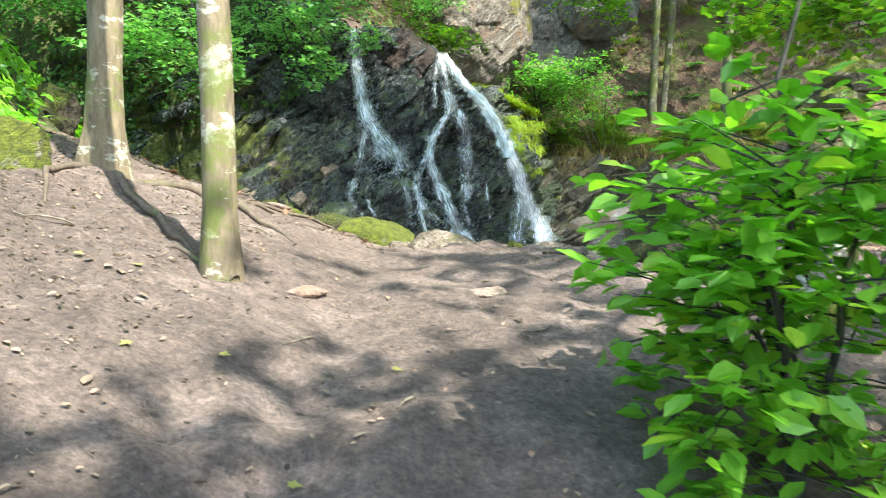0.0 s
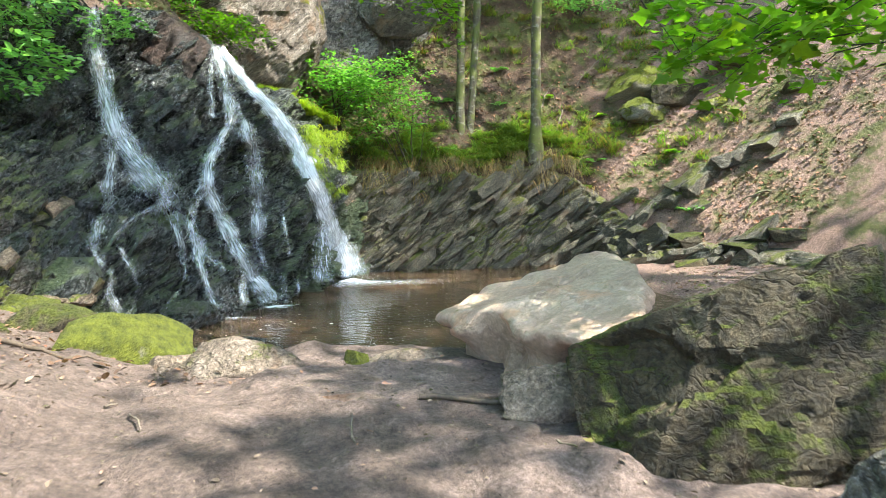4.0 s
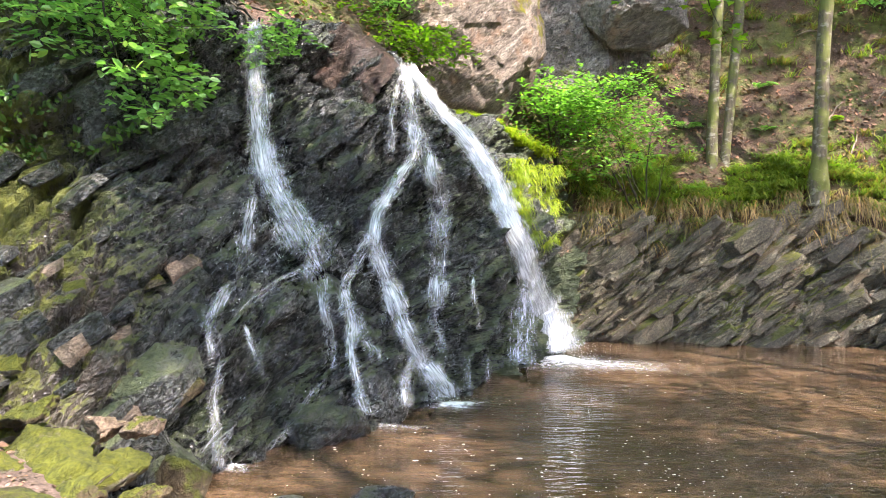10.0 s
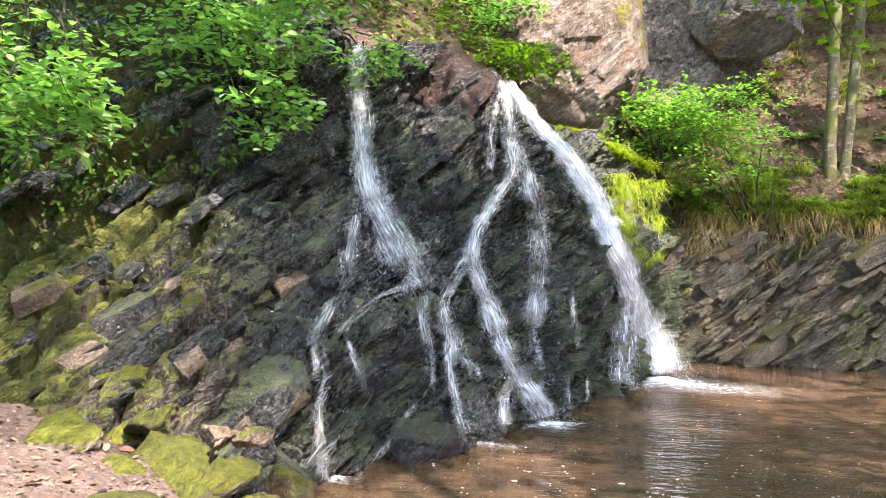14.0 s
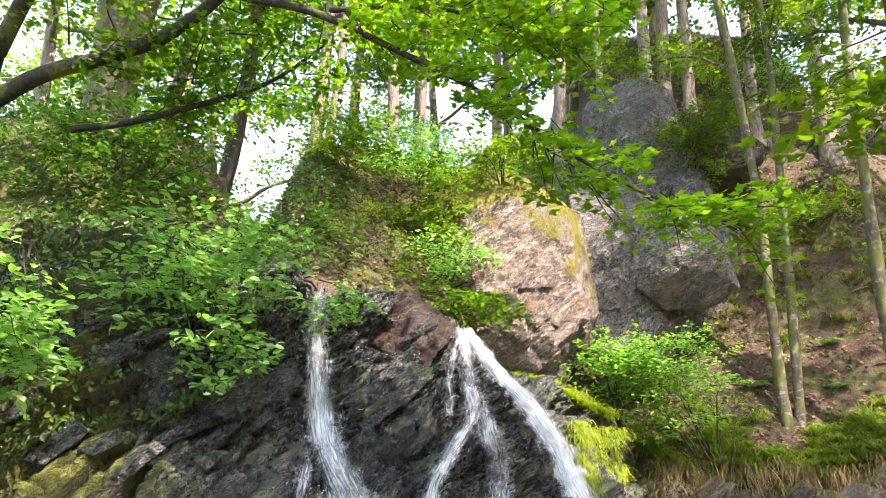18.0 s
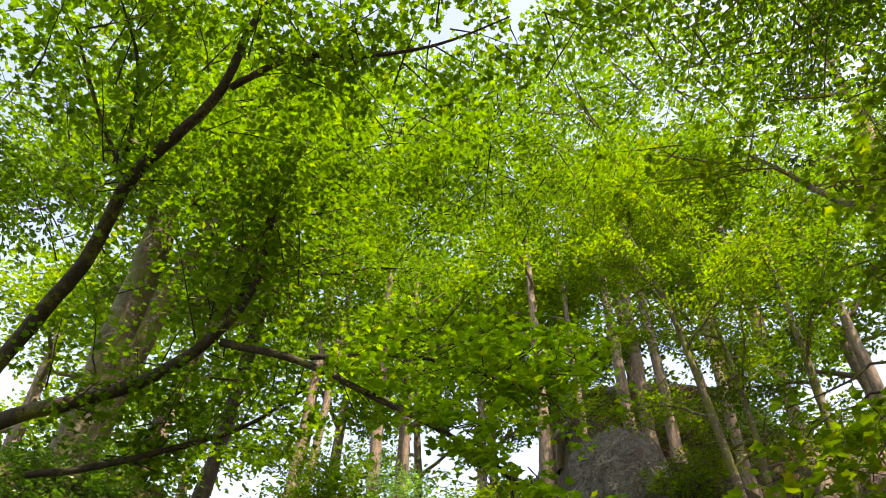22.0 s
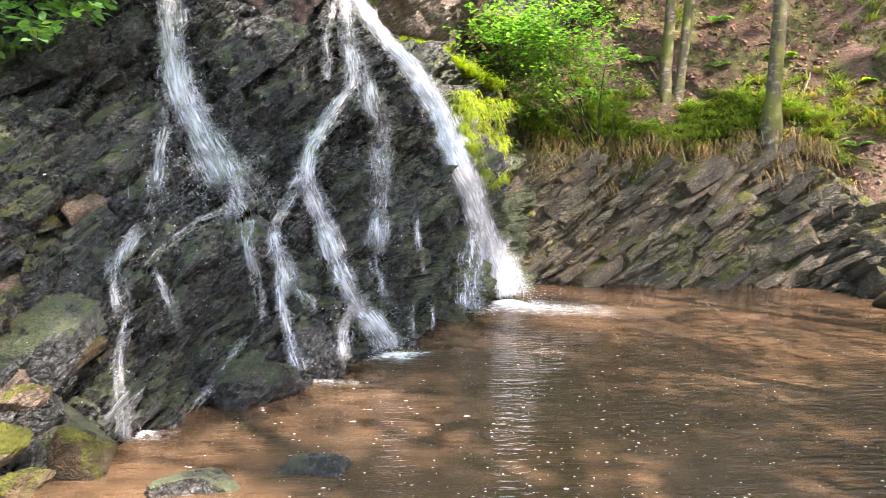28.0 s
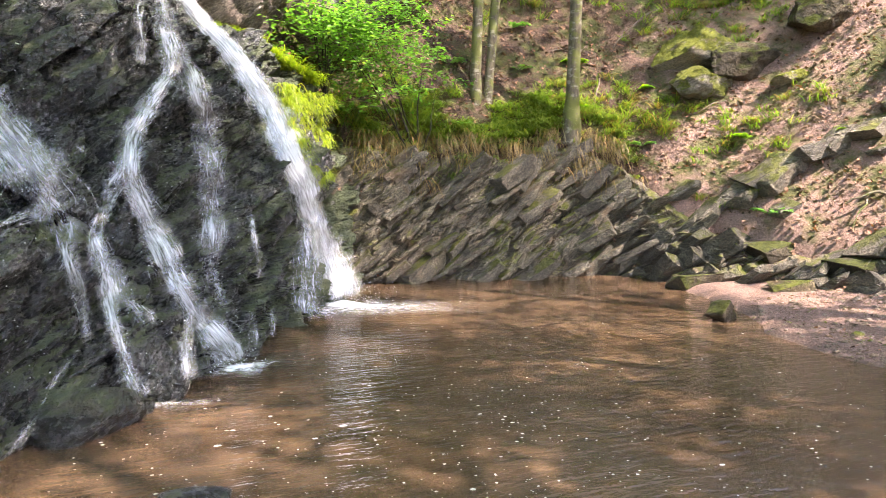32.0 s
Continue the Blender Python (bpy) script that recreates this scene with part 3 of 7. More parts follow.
def land(x, y):
    """Height of the ground, with how sandy, littered, green and muddy it is."""
    bank = np.interp(y, [-40, -12, -8, -5.6, -2.6, -1.3, 0, 1.1, 3.0], [-2.6, -1.2, -0.9, -0.62, 0.10, 0.30, 0.40, 0.44, 0.42])
    rise = 0.36 * np.maximum(-1.2 - x, 0) + 0.9 * np.maximum(-4.6 - x, 0)
    rise *= np.interp(y, [-10, -5, -3, 2.0, 4.2], [0.75, 0.75, 0.95, 1.0, 0.5])
    bank = bank + np.minimum(rise, 3.4 + 0.08 * rise)
    inside, _ = line_offset(x, y, BANK_EDGE)          # positive over the pool
    bed = -0.12 - 0.28 * smooth(inside, 0.3, 2.5)
    h = bank + (bed - bank) * smooth(inside, -0.18, 0.32)
    beach = smooth(x + 0.2 * np.sin(y * 1.3) - 0.55 * np.maximum(y - 7.4, 0), 5.35, 6.75) * smooth(y, -3, 3.5)
    h = np.where(inside > 0, h + beach * (0.46 + 0.05 * np.maximum(x - 6.8, 0)), h)
    # right-hand hillside above the layered cliff
    out, along = line_offset(x, y, CLIFF_LINE)
    lip = lip_height(along)
    out = out - 1.3 * np.maximum(1.8 - x, 0)
    steep = np.interp(along, [5.5, 7.5, 30], [1.12, 1.25, 1.2])
    hill = lip + steep * np.maximum(out, 0) - 0.35 * np.maximum(out - 9, 0)
    crag = 0.95 * np.clip(out - 2.8, 0, 5.5) * smooth(x, 3.4, 5.0) * smooth(x, 12.5, 9.0)
    hill = hill + crag
    hill = np.where(out > 20, crag + lip + steep * 20 - 3.85 + 0.12 * (out - 20), hill)
    h = h + (np.maximum(hill, h) - h) * smooth(out, -0.25, 0.3)
    # ground behind the waterfall and the left-hand cliff
    back = y - face_y(np.clip(x, -7, 2.7), face_top(x))
    left_up = np.clip(-2.9 - x, 0, 3)
    top = face_top(np.clip(x, -7, 2.7)) - 0.1 + np.maximum(back, 0) * (0.22 - 0.12 * smooth(-x, 2.5, 4.5)) + 0.6 * np.clip(back - 0.8, 0, 7) * smooth(x / np.maximum(y, 1), -0.36, -0.27) + 0.75 * left_up * smooth(back, 0.4, 2.2) * smooth(back, 9, 5)
    top = top - 1.3 * smooth(x, -0.7, 0.0) * smooth(x, 1.9, 1.3) * smooth(back, 0.05, 0.4) * smooth(back, 3.2, 2.4)
    top = np.minimum(top, 16 + 0.1 * back)
    in_x = smooth(x, 3.6, 2.2)
    h = h + (np.maximum(top, h) - h) * smooth(back, -0.05, 0.35) * in_x
    under = (back < 0.1) & (x < 2.7) & (inside > 0)
    h = np.where(under, np.minimum(h, -0.25), h)
    sand = beach * (inside > 0)
    litter = np.maximum(smooth(out, -0.2, 0.3), smooth(back, 0, 0.6) * in_x)
    mud = smooth(-h, -0.02, 0.06) * (inside > 0)
    green = np.clip(smooth(-x, 3.6, 5.2) + 0.5 * smooth(back, 0.2, 1.0) * in_x + 0.42 * smooth(out, 0.0, 0.5), 0, 1)
    return h, sand, litter, green, mud


# ---- ground ----
def axis(parts):
    out = [np.arange(a, b, s) for a, b, s in parts]
    return np.concatenate(out + [[parts[-1][1]]])


gx = axis([(-160, -40, 20), (-40, -9, 2), (-9, -5, 0.25), (-5, 3, 0.06), (3, 11.6, 0.09), (11.6, 20, 0.5), (20, 60, 4), (60, 180, 20)])
gy = axis([(-160, -40, 20), (-40, -9, 2), (-9, -5.5, 0.25), (-5.5, 3.2, 0.055), (3.2, 11, 0.13), (11, 18.5, 0.1), (18.5, 30, 0.6), (30, 60, 4), (60, 180, 20)])
GX, GY = np.meshgrid(gx, gy, indexing="ij")
fx, fy = GX.ravel(), GY.ravel()
h, sand, litter, green, mud = land(fx, fy)
p2 = np.stack([fx, fy, h * 0.5], 1)
rough = 0.045 * fbm(p2 * 1.3, 4, 3) + 0.022 * fbm(p2 * 6, 3, 9)
stony = np.clip(fbm(p2 * 2.2, 2, 21), 0, 1) * 0.09
f1, f2, idn = worley(np.stack([fx, fy, h], 1) * (3.0, 3.0, 3.0), 4)
stony += np.where(idn > 0.72, 0.045 * smooth(0.42 - f1, 0.0, 0.22), 0) * (1 - sand) * (1 - mud)
near_bank = (1 - sand) * (1 - mud)
h = h + (rough + stony * (litter * 1.3 + 0.8 * (1 - litter))) * (0.3 + 0.7 * near_bank) + litter * 0.12 * fbm(p2 * 0.9, 3, 50)
put("ground", np.stack([fx, fy, h], 1), grid_faces(len(gx), len(gy)), SOIL, kind="structure", label="bare trodden earth bank rising into leaf-littered slopes", category="ground",
    attrs={"sand": sand, "litter": litter, "green": green, "bed": mud})
LAND_X, LAND_Y, LAND_H = gx, gy, h.reshape(GX.shape)


def ground_z(x, y):
    """Height of the finished ground."""
    x, y = np.atleast_1d(np.asarray(x, float)), np.atleast_1d(np.asarray(y, float))
    i = np.clip(np.searchsorted(LAND_X, x) - 1, 0, len(LAND_X) - 2)
    j = np.clip(np.searchsorted(LAND_Y, y) - 1, 0, len(LAND_Y) - 2)
    u = (x - LAND_X[i]) / (LAND_X[i + 1] - LAND_X[i])
    v = (y - LAND_Y[j]) / (LAND_Y[j + 1] - LAND_Y[j])
    H = LAND_H
    return (H[i, j] * (1 - u) + H[i + 1, j] * u) * (1 - v) + (H[i, j + 1] * (1 - u) + H[i + 1, j + 1] * u) * v


# ---- pool ----
wx, wy = np.linspace(-2.6, 14, 60), np.linspace(-12, 14, 80)
WX, WY = np.meshgrid(wx, wy, indexing="ij")
wf = grid_faces(60, 80)
wi_, _ = line_offset(WX.ravel(), WY.ravel(), BANK_EDGE)
wf = wf[wi_[wf].max(1) > -0.35]
put("water", np.stack([WX.ravel(), WY.ravel(), 0 * WX.ravel()], 1), wf, POOL_WATER, kind="structure", label="shallow brown peaty pool with ripples below the fall", category="pool")

# ---- the waterfall's rock face ----
NU, NV = 460, 230
u, v = np.meshgrid(np.linspace(-7, 2.7, NU), np.linspace(0, 1, NV), indexing="ij")
x, v = u.ravel(), v.ravel()
z = -0.35 + v * (face_top(x) + 0.35)
P = np.stack([x, face_y(x, np.maximum(z, -0.2)), z], 1)
F = grid_faces(NU, NV)
N = -normals_of(P, F)
N = np.where(N[:, 1:2] > 0, -N, N)
keep = smooth(v, 1.0, 0.93)


def face_relief(P):
    d = slabs(P, 1.3, 0.34, 1, 0.36, 0.08) + slabs(P, 0.6, 0.15, 2, 0.20, 0.04) + slabs(P, 0.26, 0.09, 3, 0.11, 0.03) + slabs(P * (1, 1, 0.6), 0.45, 0.45, 4, 0.16, 0.05) + 0.14 * fbm(P * 1.1, 3, 7) + 0.05 * fbm((P @ BED) * (1.3, 1.3, 6.5), 4, 8, 0.6)
    return d


d = face_relief(P)
P = P + N * (d * (0.35 + 0.65 * keep))[:, None]
P[:, 1] = np.where(v > 0.985, P[:, 1] + 0.35, P[:, 1])
dry_ = smooth(-x + 0.6 * (1.6 - P[:, 2]), 2.4, 3.5) * smooth(P[:, 2], 0.1, 0.6) * smooth(P[:, 2], 5.5, 2.5) + 0.6 * smooth(-x, 3.6, 4.6)
moss = np.clip(0.54 + 0.34 * smooth(-x, 2.4, 4.0) - 0.1 * smooth(-x, 2.0, 1.0) + 0.35 * smooth(x, 0.9, 1.7) + 0.12 * smooth(x, -0.6, 0.2), 0, 1)
put("cliff_1", P, F, WET_ROCK, kind="structure", label="black wet layered rock face of the waterfall", category="rock face", attrs={"moss": moss, "dry": dry_}, smooth_shade=False)

# ---- layered cliff along the far side of the pool ----
seg = np.r_[0, np.cumsum(np.hypot(*np.diff(CLIFF_LINE[:9], axis=0).T))]
NU, NV = 460, 90
s, v = np.meshgrid(np.linspace(0, seg[-1], NU), np.linspace(0, 1, NV), indexing="ij")
s, v = s.ravel(), v.ravel()
bx, by = np.interp(s, seg, CLIFF_LINE[:9, 0]), np.interp(s, seg, CLIFF_LINE[:9, 1])
tx, ty = np.interp(s + 0.3, seg, CLIFF_LINE[:9, 0]) - np.interp(s - 0.3, seg, CLIFF_LINE[:9, 0]), np.interp(s + 0.3, seg, CLIFF_LINE[:9, 1]) - np.interp(s - 0.3, seg, CLIFF_LINE[:9, 1])
tl = np.hypot(tx, ty)
nx, ny = ty / tl, -tx / tl
lip = lip_height(s)
z = -0.3 + v * (lip + 0.4)
lean = (1 - v) * np.interp(s, [0, 3, 6, 9, 12], [0.25, 0.55, 0.6, 1.25, 1.2])
P = np.stack([bx + nx * lean, by + ny * lean, z], 1)
N = np.stack([nx, ny, 0.3 + 0 * nx], 1)
N = unit(N)
d = slabs(P, 1.1, 0.16, 11, 0.20, 0.05) + slabs(P, 0.5, 0.07, 12, 0.09, 0.02) + 0.16 * fbm(P * 0.9, 3, 17) + 0.04 * fbm((P @ BED) * (1.3, 1.3, 8), 4, 18, 0.6)
P = P + N * (d * smooth(v, 1.02, 0.9))[:, None]
P[:, :2] -= np.stack([nx, ny], 1) * (smooth(v, 0.93, 1.0) * 0.45)[:, None]
put("cliff_2", P, grid_faces(NU, NV), BANK_ROCK, kind="structure", label="low cliff of slanting layered rock above the pool", category="rock face", smooth_shade=False)

# ---- falling water ----
def falling_water_material(name, lo, hi, most, across, down):
    """Streaky broken water: clear where thin, white where it breaks, fading out at its edges."""
    m, nt, b = material(name)
    out = nt.nodes["Material Output"]
    uv = nt.nodes.new("ShaderNodeUVMap"); uv.uv_map = "flow"
    mp = nt.nodes.new("ShaderNodeMapping")
    mp.inputs["Scale"].default_value = (across, down, 1)
    nt.links.new(uv.outputs[0], mp.inputs[0])
    mp2 = nt.nodes.new("ShaderNodeMapping")
    mp2.inputs["Scale"].default_value = (across * 0.16, down * 0.3, 1)
    nt.links.new(uv.outputs[0], mp2.inputs[0])
    n = calc(nt, "ADD", calc(nt, "MULTIPLY", noise_of(nt, mp.outputs[0], 1.0, 5, 0.7), 0.6), calc(nt, "MULTIPLY", noise_of(nt, mp2.outputs[0], 1.0, 3, 0.6), 0.4))
    n = calc(nt, "ADD", n, calc(nt, "MULTIPLY", calc(nt, "SUBTRACT", attr(nt, "body"), 1.0), 0.42))
    fac = ramp(nt, n, [(lo, grey(0.0)), (0.5 * (lo + hi), grey(0.32 * most)), (hi, grey(most))])
    d = nt.nodes.new("ShaderNodeBsdfDiffuse"); d.inputs["Color"].default_value = (0.80, 0.83, 0.88, 1)
    t = nt.nodes.new("ShaderNodeBsdfTranslucent"); t.inputs["Color"].default_value = (0.80, 0.84, 0.89, 1)
    g = nt.nodes.new("ShaderNodeBsdfGlossy"); g.inputs["Roughness"].default_value = 0.3
    m1, m2, m3 = (nt.nodes.new("ShaderNodeMixShader") for _ in range(3))
    m1.inputs[0].default_value, m2.inputs[0].default_value = 0.35, 0.10
    nt.links.new(d.outputs[0], m1.inputs[1]); nt.links.new(t.outputs[0], m1.inputs[2])
    nt.links.new(m1.outputs[0], m2.inputs[1]); nt.links.new(g.outputs[0], m2.inputs[2])
    tr = nt.nodes.new("ShaderNodeBsdfTransparent")
    nt.links.new(fac, m3.inputs[0]); nt.links.new(tr.outputs[0], m3.inputs[1]); nt.links.new(m2.outputs[0], m3.inputs[2])
    nt.links.new(m3.outputs[0], out.inputs["Surface"])
    return m


def foam_material():
    m, nt, b = material("white_foam")
    out = nt.nodes["Material Output"]
    n = noise_of(nt, pos(nt, (1, 1.6, 1)), 14, 6, 0.75)
    fac = ramp(nt, calc(nt, "ADD", n, attr(nt, "thick")), [(0.58, grey(0)), (0.82, grey(0.30)), (1.22, grey(0.92))])
    d = nt.nodes.new("ShaderNodeBsdfDiffuse"); d.inputs["Color"].default_value = (0.88, 0.89, 0.90, 1)
    tr = nt.nodes.new("ShaderNodeBsdfTransparent")
    ms = nt.nodes.new("ShaderNodeMixShader")
    nt.links.new(fac, ms.inputs[0]); nt.links.new(tr.outputs[0], ms.inputs[1]); nt.links.new(d.outputs[0], ms.inputs[2])
    nt.links.new(ms.outputs[0], out.inputs["Surface"])
    return m


FALLING, VEIL, FOAM = falling_water_material("white_falling_water", 0.34, 0.66, 0.75, 30.0, 8.0), falling_water_material("thin_falling_water", 0.39, 0.66, 0.92, 40.0, 5.0), foam_material()
FACE = np.array([v.co[:] for v in bpy.data.objects["cliff_1"].data.vertices])


def on_face(x, z, off=0.03):
    """Points on the rock face as it stands, a little in front of it."""
    out = []
    for a, b in zip(np.atleast_1d(x), np.atleast_1d(z)):
        d = (FACE[:, 0] - a) ** 2 + (FACE[:, 2] - b) ** 2
        near = FACE[np.argpartition(d, 10)[:10]]
        out.append((a, near[:, 1].min() - off, b))
    return np.array(out)


NEAR_Y = np.full((350, 200), 99.0)
np.minimum.at(NEAR_Y, (np.clip(((FACE[:, 0] + 7.3) / 0.03).astype(int), 0, 349), np.clip(((FACE[:, 2] + 0.5) / 0.03).astype(int), 0, 199)), FACE[:, 1])
for _ in range(6):
    pad = np.pad(NEAR_Y, 1, mode="edge")
    around = np.min([pad[i_:i_ + 350, j_:j_ + 200] for i_ in range(3) for j_ in range(3)], 0)
    NEAR_Y = np.where(NEAR_Y > 90, around, NEAR_Y)


def face_at(x, z):
    """How far back the rock as it stands lies behind x, z."""
    return NEAR_Y[np.clip(((x + 7.3) / 0.03).astype(int), 0, 349), np.clip(((z + 0.5) / 0.03).astype(int), 0, 199)]


def settle(x, z, depth=None, off=0.03):
    """Lay points of the plain face on the broken rock (or at a given depth), along the sight from the bank."""
    plain = face_y(np.clip(x, -6.9, 2.6), np.maximum(z, 0))
    X, Z = x, z
    for _ in range(2):
        y = face_at(X, Z) - off if depth is None else depth
        f = (y + 0.03) / (plain + 0.03)
        X, Z = -0.03 + (x + 0.03) * f, np.maximum(1.96 + (z - 1.96) * f, 0.0)
    return np.stack([X, y, Z], 1)


FALL_LINES = []


def run_fall(points, strands, seed, parent, name="stream", off=0.05, strand_w=0.005, short=0.3, veils=1, widen=1.3, leap=0.0, power=0.95, sway=0.3, tail=0.10):
    """A fall of many wavering threads that cling to the rock, over soft-edged sheets; points are (x, z, half-width)."""
    rng = np.random.RandomState(seed)
    pts = np.array(points, float)
    run = np.r_[0, np.cumsum(np.hypot(np.diff(pts[:, 0]), np.diff(pts[:, 1])))]
    n = max(14, int(run[-1] / 0.035))
    t = np.linspace(0, run[-1], n)
    cx, cz, hw = (np.interp(t, run, pts[:, k]) for k in range(3))
    cx = np.convolve(np.pad(cx, 3, mode="edge"), np.ones(7) / 7, mode="valid")
    hw = hw * widen + 0.012
    half = 3 + int(leap * 24)
    y = face_at(cx, cz) - off
    low = np.array([y[max(0, i - half):i + half + 1].min() for i in range(n)])
    y = np.convolve(np.pad(low, half, mode="edge"), np.ones(2 * half + 1) / (2 * half + 1), mode="valid")
    C = settle(cx, cz, y)
    FALL_LINES.append(np.stack([C[:, 0], C[:, 2], hw], 1))
    d = unit(np.gradient(C, axis=0))
    side = unit(np.cross(d, np.array([[0, -1.0, 0.35]])))
    out = unit(np.cross(side, d))
    out *= np.where(out[:, 1:2] > 0, -1, 1)
    flat = unit(np.gradient(np.stack([cx, cz], 1), axis=0))
    fade = smooth(t, 0, 0.16) * 0.5 + 0.5
    fade *= 0.4 + 0.6 * smooth(run[-1] - t, 0, tail)
    Vs, Fs, UV, B, base = [], [], [], [], 0
    for s in range(int(strands * 2.4)):
        L = int(rng.uniform(0.18, 0.22 + 2.0 * short) / 0.035) + 3
        i0 = max(rng.randint(-L // 2, max(1, n - L // 2)), 0)
        idx = np.arange(i0, min(i0 + L, n))
        m = len(idx)
        if m < 4:
            continue
        a0 = np.clip(rng.normal(0, 0.6), -1.6, 1.6)
        flow = np.stack([np.full(m, a0 * 1.6 + seed * 7.1), t[idx] * 2.2 + seed, np.full(m, 0.3)], 1)
        flow2 = np.stack([np.full(m, a0 * 3.5 + seed * 3.1), t[idx] * 8.0 + seed, np.full(m, 4.3)], 1)
        lat = (a0 * 0.75 + 0.45 * vnoise(flow, seed) + 0.10 * vnoise(flow2, seed + 3)) * hw[idx]
        if leap:
            cen = C[idx] + side[idx] * lat[:, None] + out[idx] * (0.012 + 0.05 * rng.rand() * (0.3 + hw[idx, None] * 2))
        else:
            cen = settle(cx[idx] - flat[idx, 1] * lat, cz[idx] + flat[idx, 0] * lat, None, 0.015 + 0.03 * rng.rand())
            cen[:, 1] = 0.5 * cen[:, 1] + 0.5 * np.minimum(np.r_[cen[:1, 1], cen[:-1, 1]], np.r_[cen[1:, 1], cen[-1:, 1]])
        w = strand_w * rng.uniform(0.4, 1.6) * np.clip(1 + 0.45 * rng.normal(0, 1, m), 0.2, 2.2)
        rows = [cen + side[idx] * (w * q)[:, None] + out[idx] * (0.3 * w * (1 - q * q))[:, None] for q in (-1, 0, 1)]
        Vs.append(np.stack(rows, 1).reshape(-1, 3))
        j = base + 3 * np.arange(m - 1)
        Fs += [np.stack([j + c, j + c + 1, j + c + 4, j + c + 3], 1) for c in (0, 1)]
        ends = np.sin(np.pi * np.linspace(0.0, 1.0, m)) ** 0.5
        B.append(np.stack([0.3 * ends, 1.1 * ends, 0.3 * ends], 1).ravel())
        UV.append(np.stack([(np.array([-1, 0, 1])[None] * w[:, None]).ravel() * 3 + rng.rand() * 9, np.repeat(t[idx], 3) + rng.rand() * 9], 1))
        base += 3 * m
    if Vs:
        put(name, np.concatenate(Vs), np.concatenate(Fs), FALLING, parent=parent, kind="stuff", uv=np.concatenate(UV), attrs={"body": np.concatenate(B)})
    nw = 11
    q = np.linspace(-1, 1, nw)
    for c in range(veils):
        wob = 0.35 * vnoise(np.stack([t * 2.6, 0 * t + seed + 4 * c, 0 * t], 1), seed + 9) + 0.35 * vnoise(np.stack([t * 9.0, 0 * t + seed + 4 * c, 0 * t + 5], 1), seed + 8)
        shift = sway * vnoise(np.stack([t * (1.9 if sway < 0.4 else 4.5), 0 * t + seed + 7 * c, 0 * t + 3], 1), seed + 5)
        ragged = 0.30 * vnoise(np.stack([np.tile(q * 2.2, n), np.repeat(t * 8.0, nw), np.full(n * nw, seed + 2.0 * c)], 1), seed + 6).reshape(n, nw)
        lat = (q[None] * (1.2 + wob[:, None]) + shift[:, None] + ragged) * hw[:, None]
        curl = 0.25 * hw[:, None] * (1 - q[None] ** 2)
        P_ = C[:, None] + side[:, None] * lat[..., None] + out[:, None] * (0.008 + 0.025 * c + curl)[..., None]
        thickness = power * (1 + 0.16 * vnoise(np.stack([t * 6.0, 0 * t + 3 * c, 0 * t + seed], 1), seed + 2))
        body = np.clip((1 - np.abs(q[None]) ** 1.6), 0, 1) ** 0.7 * (fade * thickness)[:, None]
        put("veil", P_.reshape(-1, 3), grid_faces(n, nw), VEIL, parent=parent, attrs={"body": body.ravel()}, uv=np.stack([lat.ravel() + 3.3 * c + seed, np.repeat(t, nw) * (1 - 0.1 * c) + 1.7 * c], 1))


fall = empty("waterfall", (0, 0, 0), "white waterfall in braided streams over black rock", "waterfall")
thin = dict(strand_w=0.0045, widen=1.0, short=0.14, power=0.96, veils=2, sway=0.6)
run_fall([(-2.19, 4.62, 0.05), (-2.17, 4.06, 0.09), (-2.10, 3.67, 0.11), (-1.98, 3.10, 0.13), (-1.89, 2.71, 0.14), (-1.72, 2.31, 0.15), (-1.50, 1.99, 0.17), (-1.34, 1.70, 0.13), (-1.16, 1.44, 0.06)], 230, 1, fall, tail=0.7, off=0.08, veils=4, widen=1.35, leap=0.2, strand_w=0.006, short=0.25, power=1.0)
run_fall([(-2.02, 3.0, 0.03), (-1.98, 2.6, 0.05), (-1.97, 2.2, 0.08), (-1.95, 1.75, 0.11), (-1.90, 1.45, 0.12)], 60, 2, fall, power=0.90, widen=1.3)
run_fall([(-1.25, 1.58, 0.09), (-1.40, 1.52, 0.07), (-1.56, 1.46, 0.05), (-1.70, 1.34, 0.04), (-1.80, 1.22, 0.04), (-1.86, 1.08, 0.03)], 26, 3, fall, **dict(thin, power=0.84, veils=1))
run_fall([(-1.82, 1.14, 0.03), (-1.70, 0.96, 0.03), (-1.58, 0.77, 0.03), (-1.48, 0.54, 0.03)], 14, 4, fall, **thin)
run_fall([(-1.18, 1.55, 0.09), (-1.13, 1.17, 0.06), (-1.04, 0.94, 0.06), (-0.97, 0.52, 0.05)], 24, 5, fall, **thin)
run_fall([(-0.97, 0.55, 0.03), (-1.10, 0.45, 0.03), (-1.24, 0.24, 0.03), (-1.40, 0.04, 0.04)], 12, 6, fall, **dict(thin, power=0.8, veils=1))
run_fall([(-1.86, 0.88, 0.02), (-1.84, 0.52, 0.04), (-1.75, 0.32, 0.05), (-1.68, 0.0, 0.09)], 36, 7, fall, **thin)
run_fall([(-0.46, 4.5, 0.06), (-0.34, 4.01, 0.12), (-0.29, 3.56, 0.12), (-0.22, 3.14, 0.10), (-0.25, 2.91, 0.07), (-0.48, 2.57, 0.08), (-0.68, 2.13, 0.09), (-0.70, 1.80, 0.11), (-0.58, 1.53, 0.13), (-0.44, 1.21, 0.13), (-0.31, 0.88, 0.13), (-0.08, 0.46, 0.12), (0.10, 0.23, 0.13), (0.20, 0.0, 0.18)], 190, 8, fall, off=0.06, veils=3, widen=1.3, strand_w=0.0055, power=1.02, short=0.2)
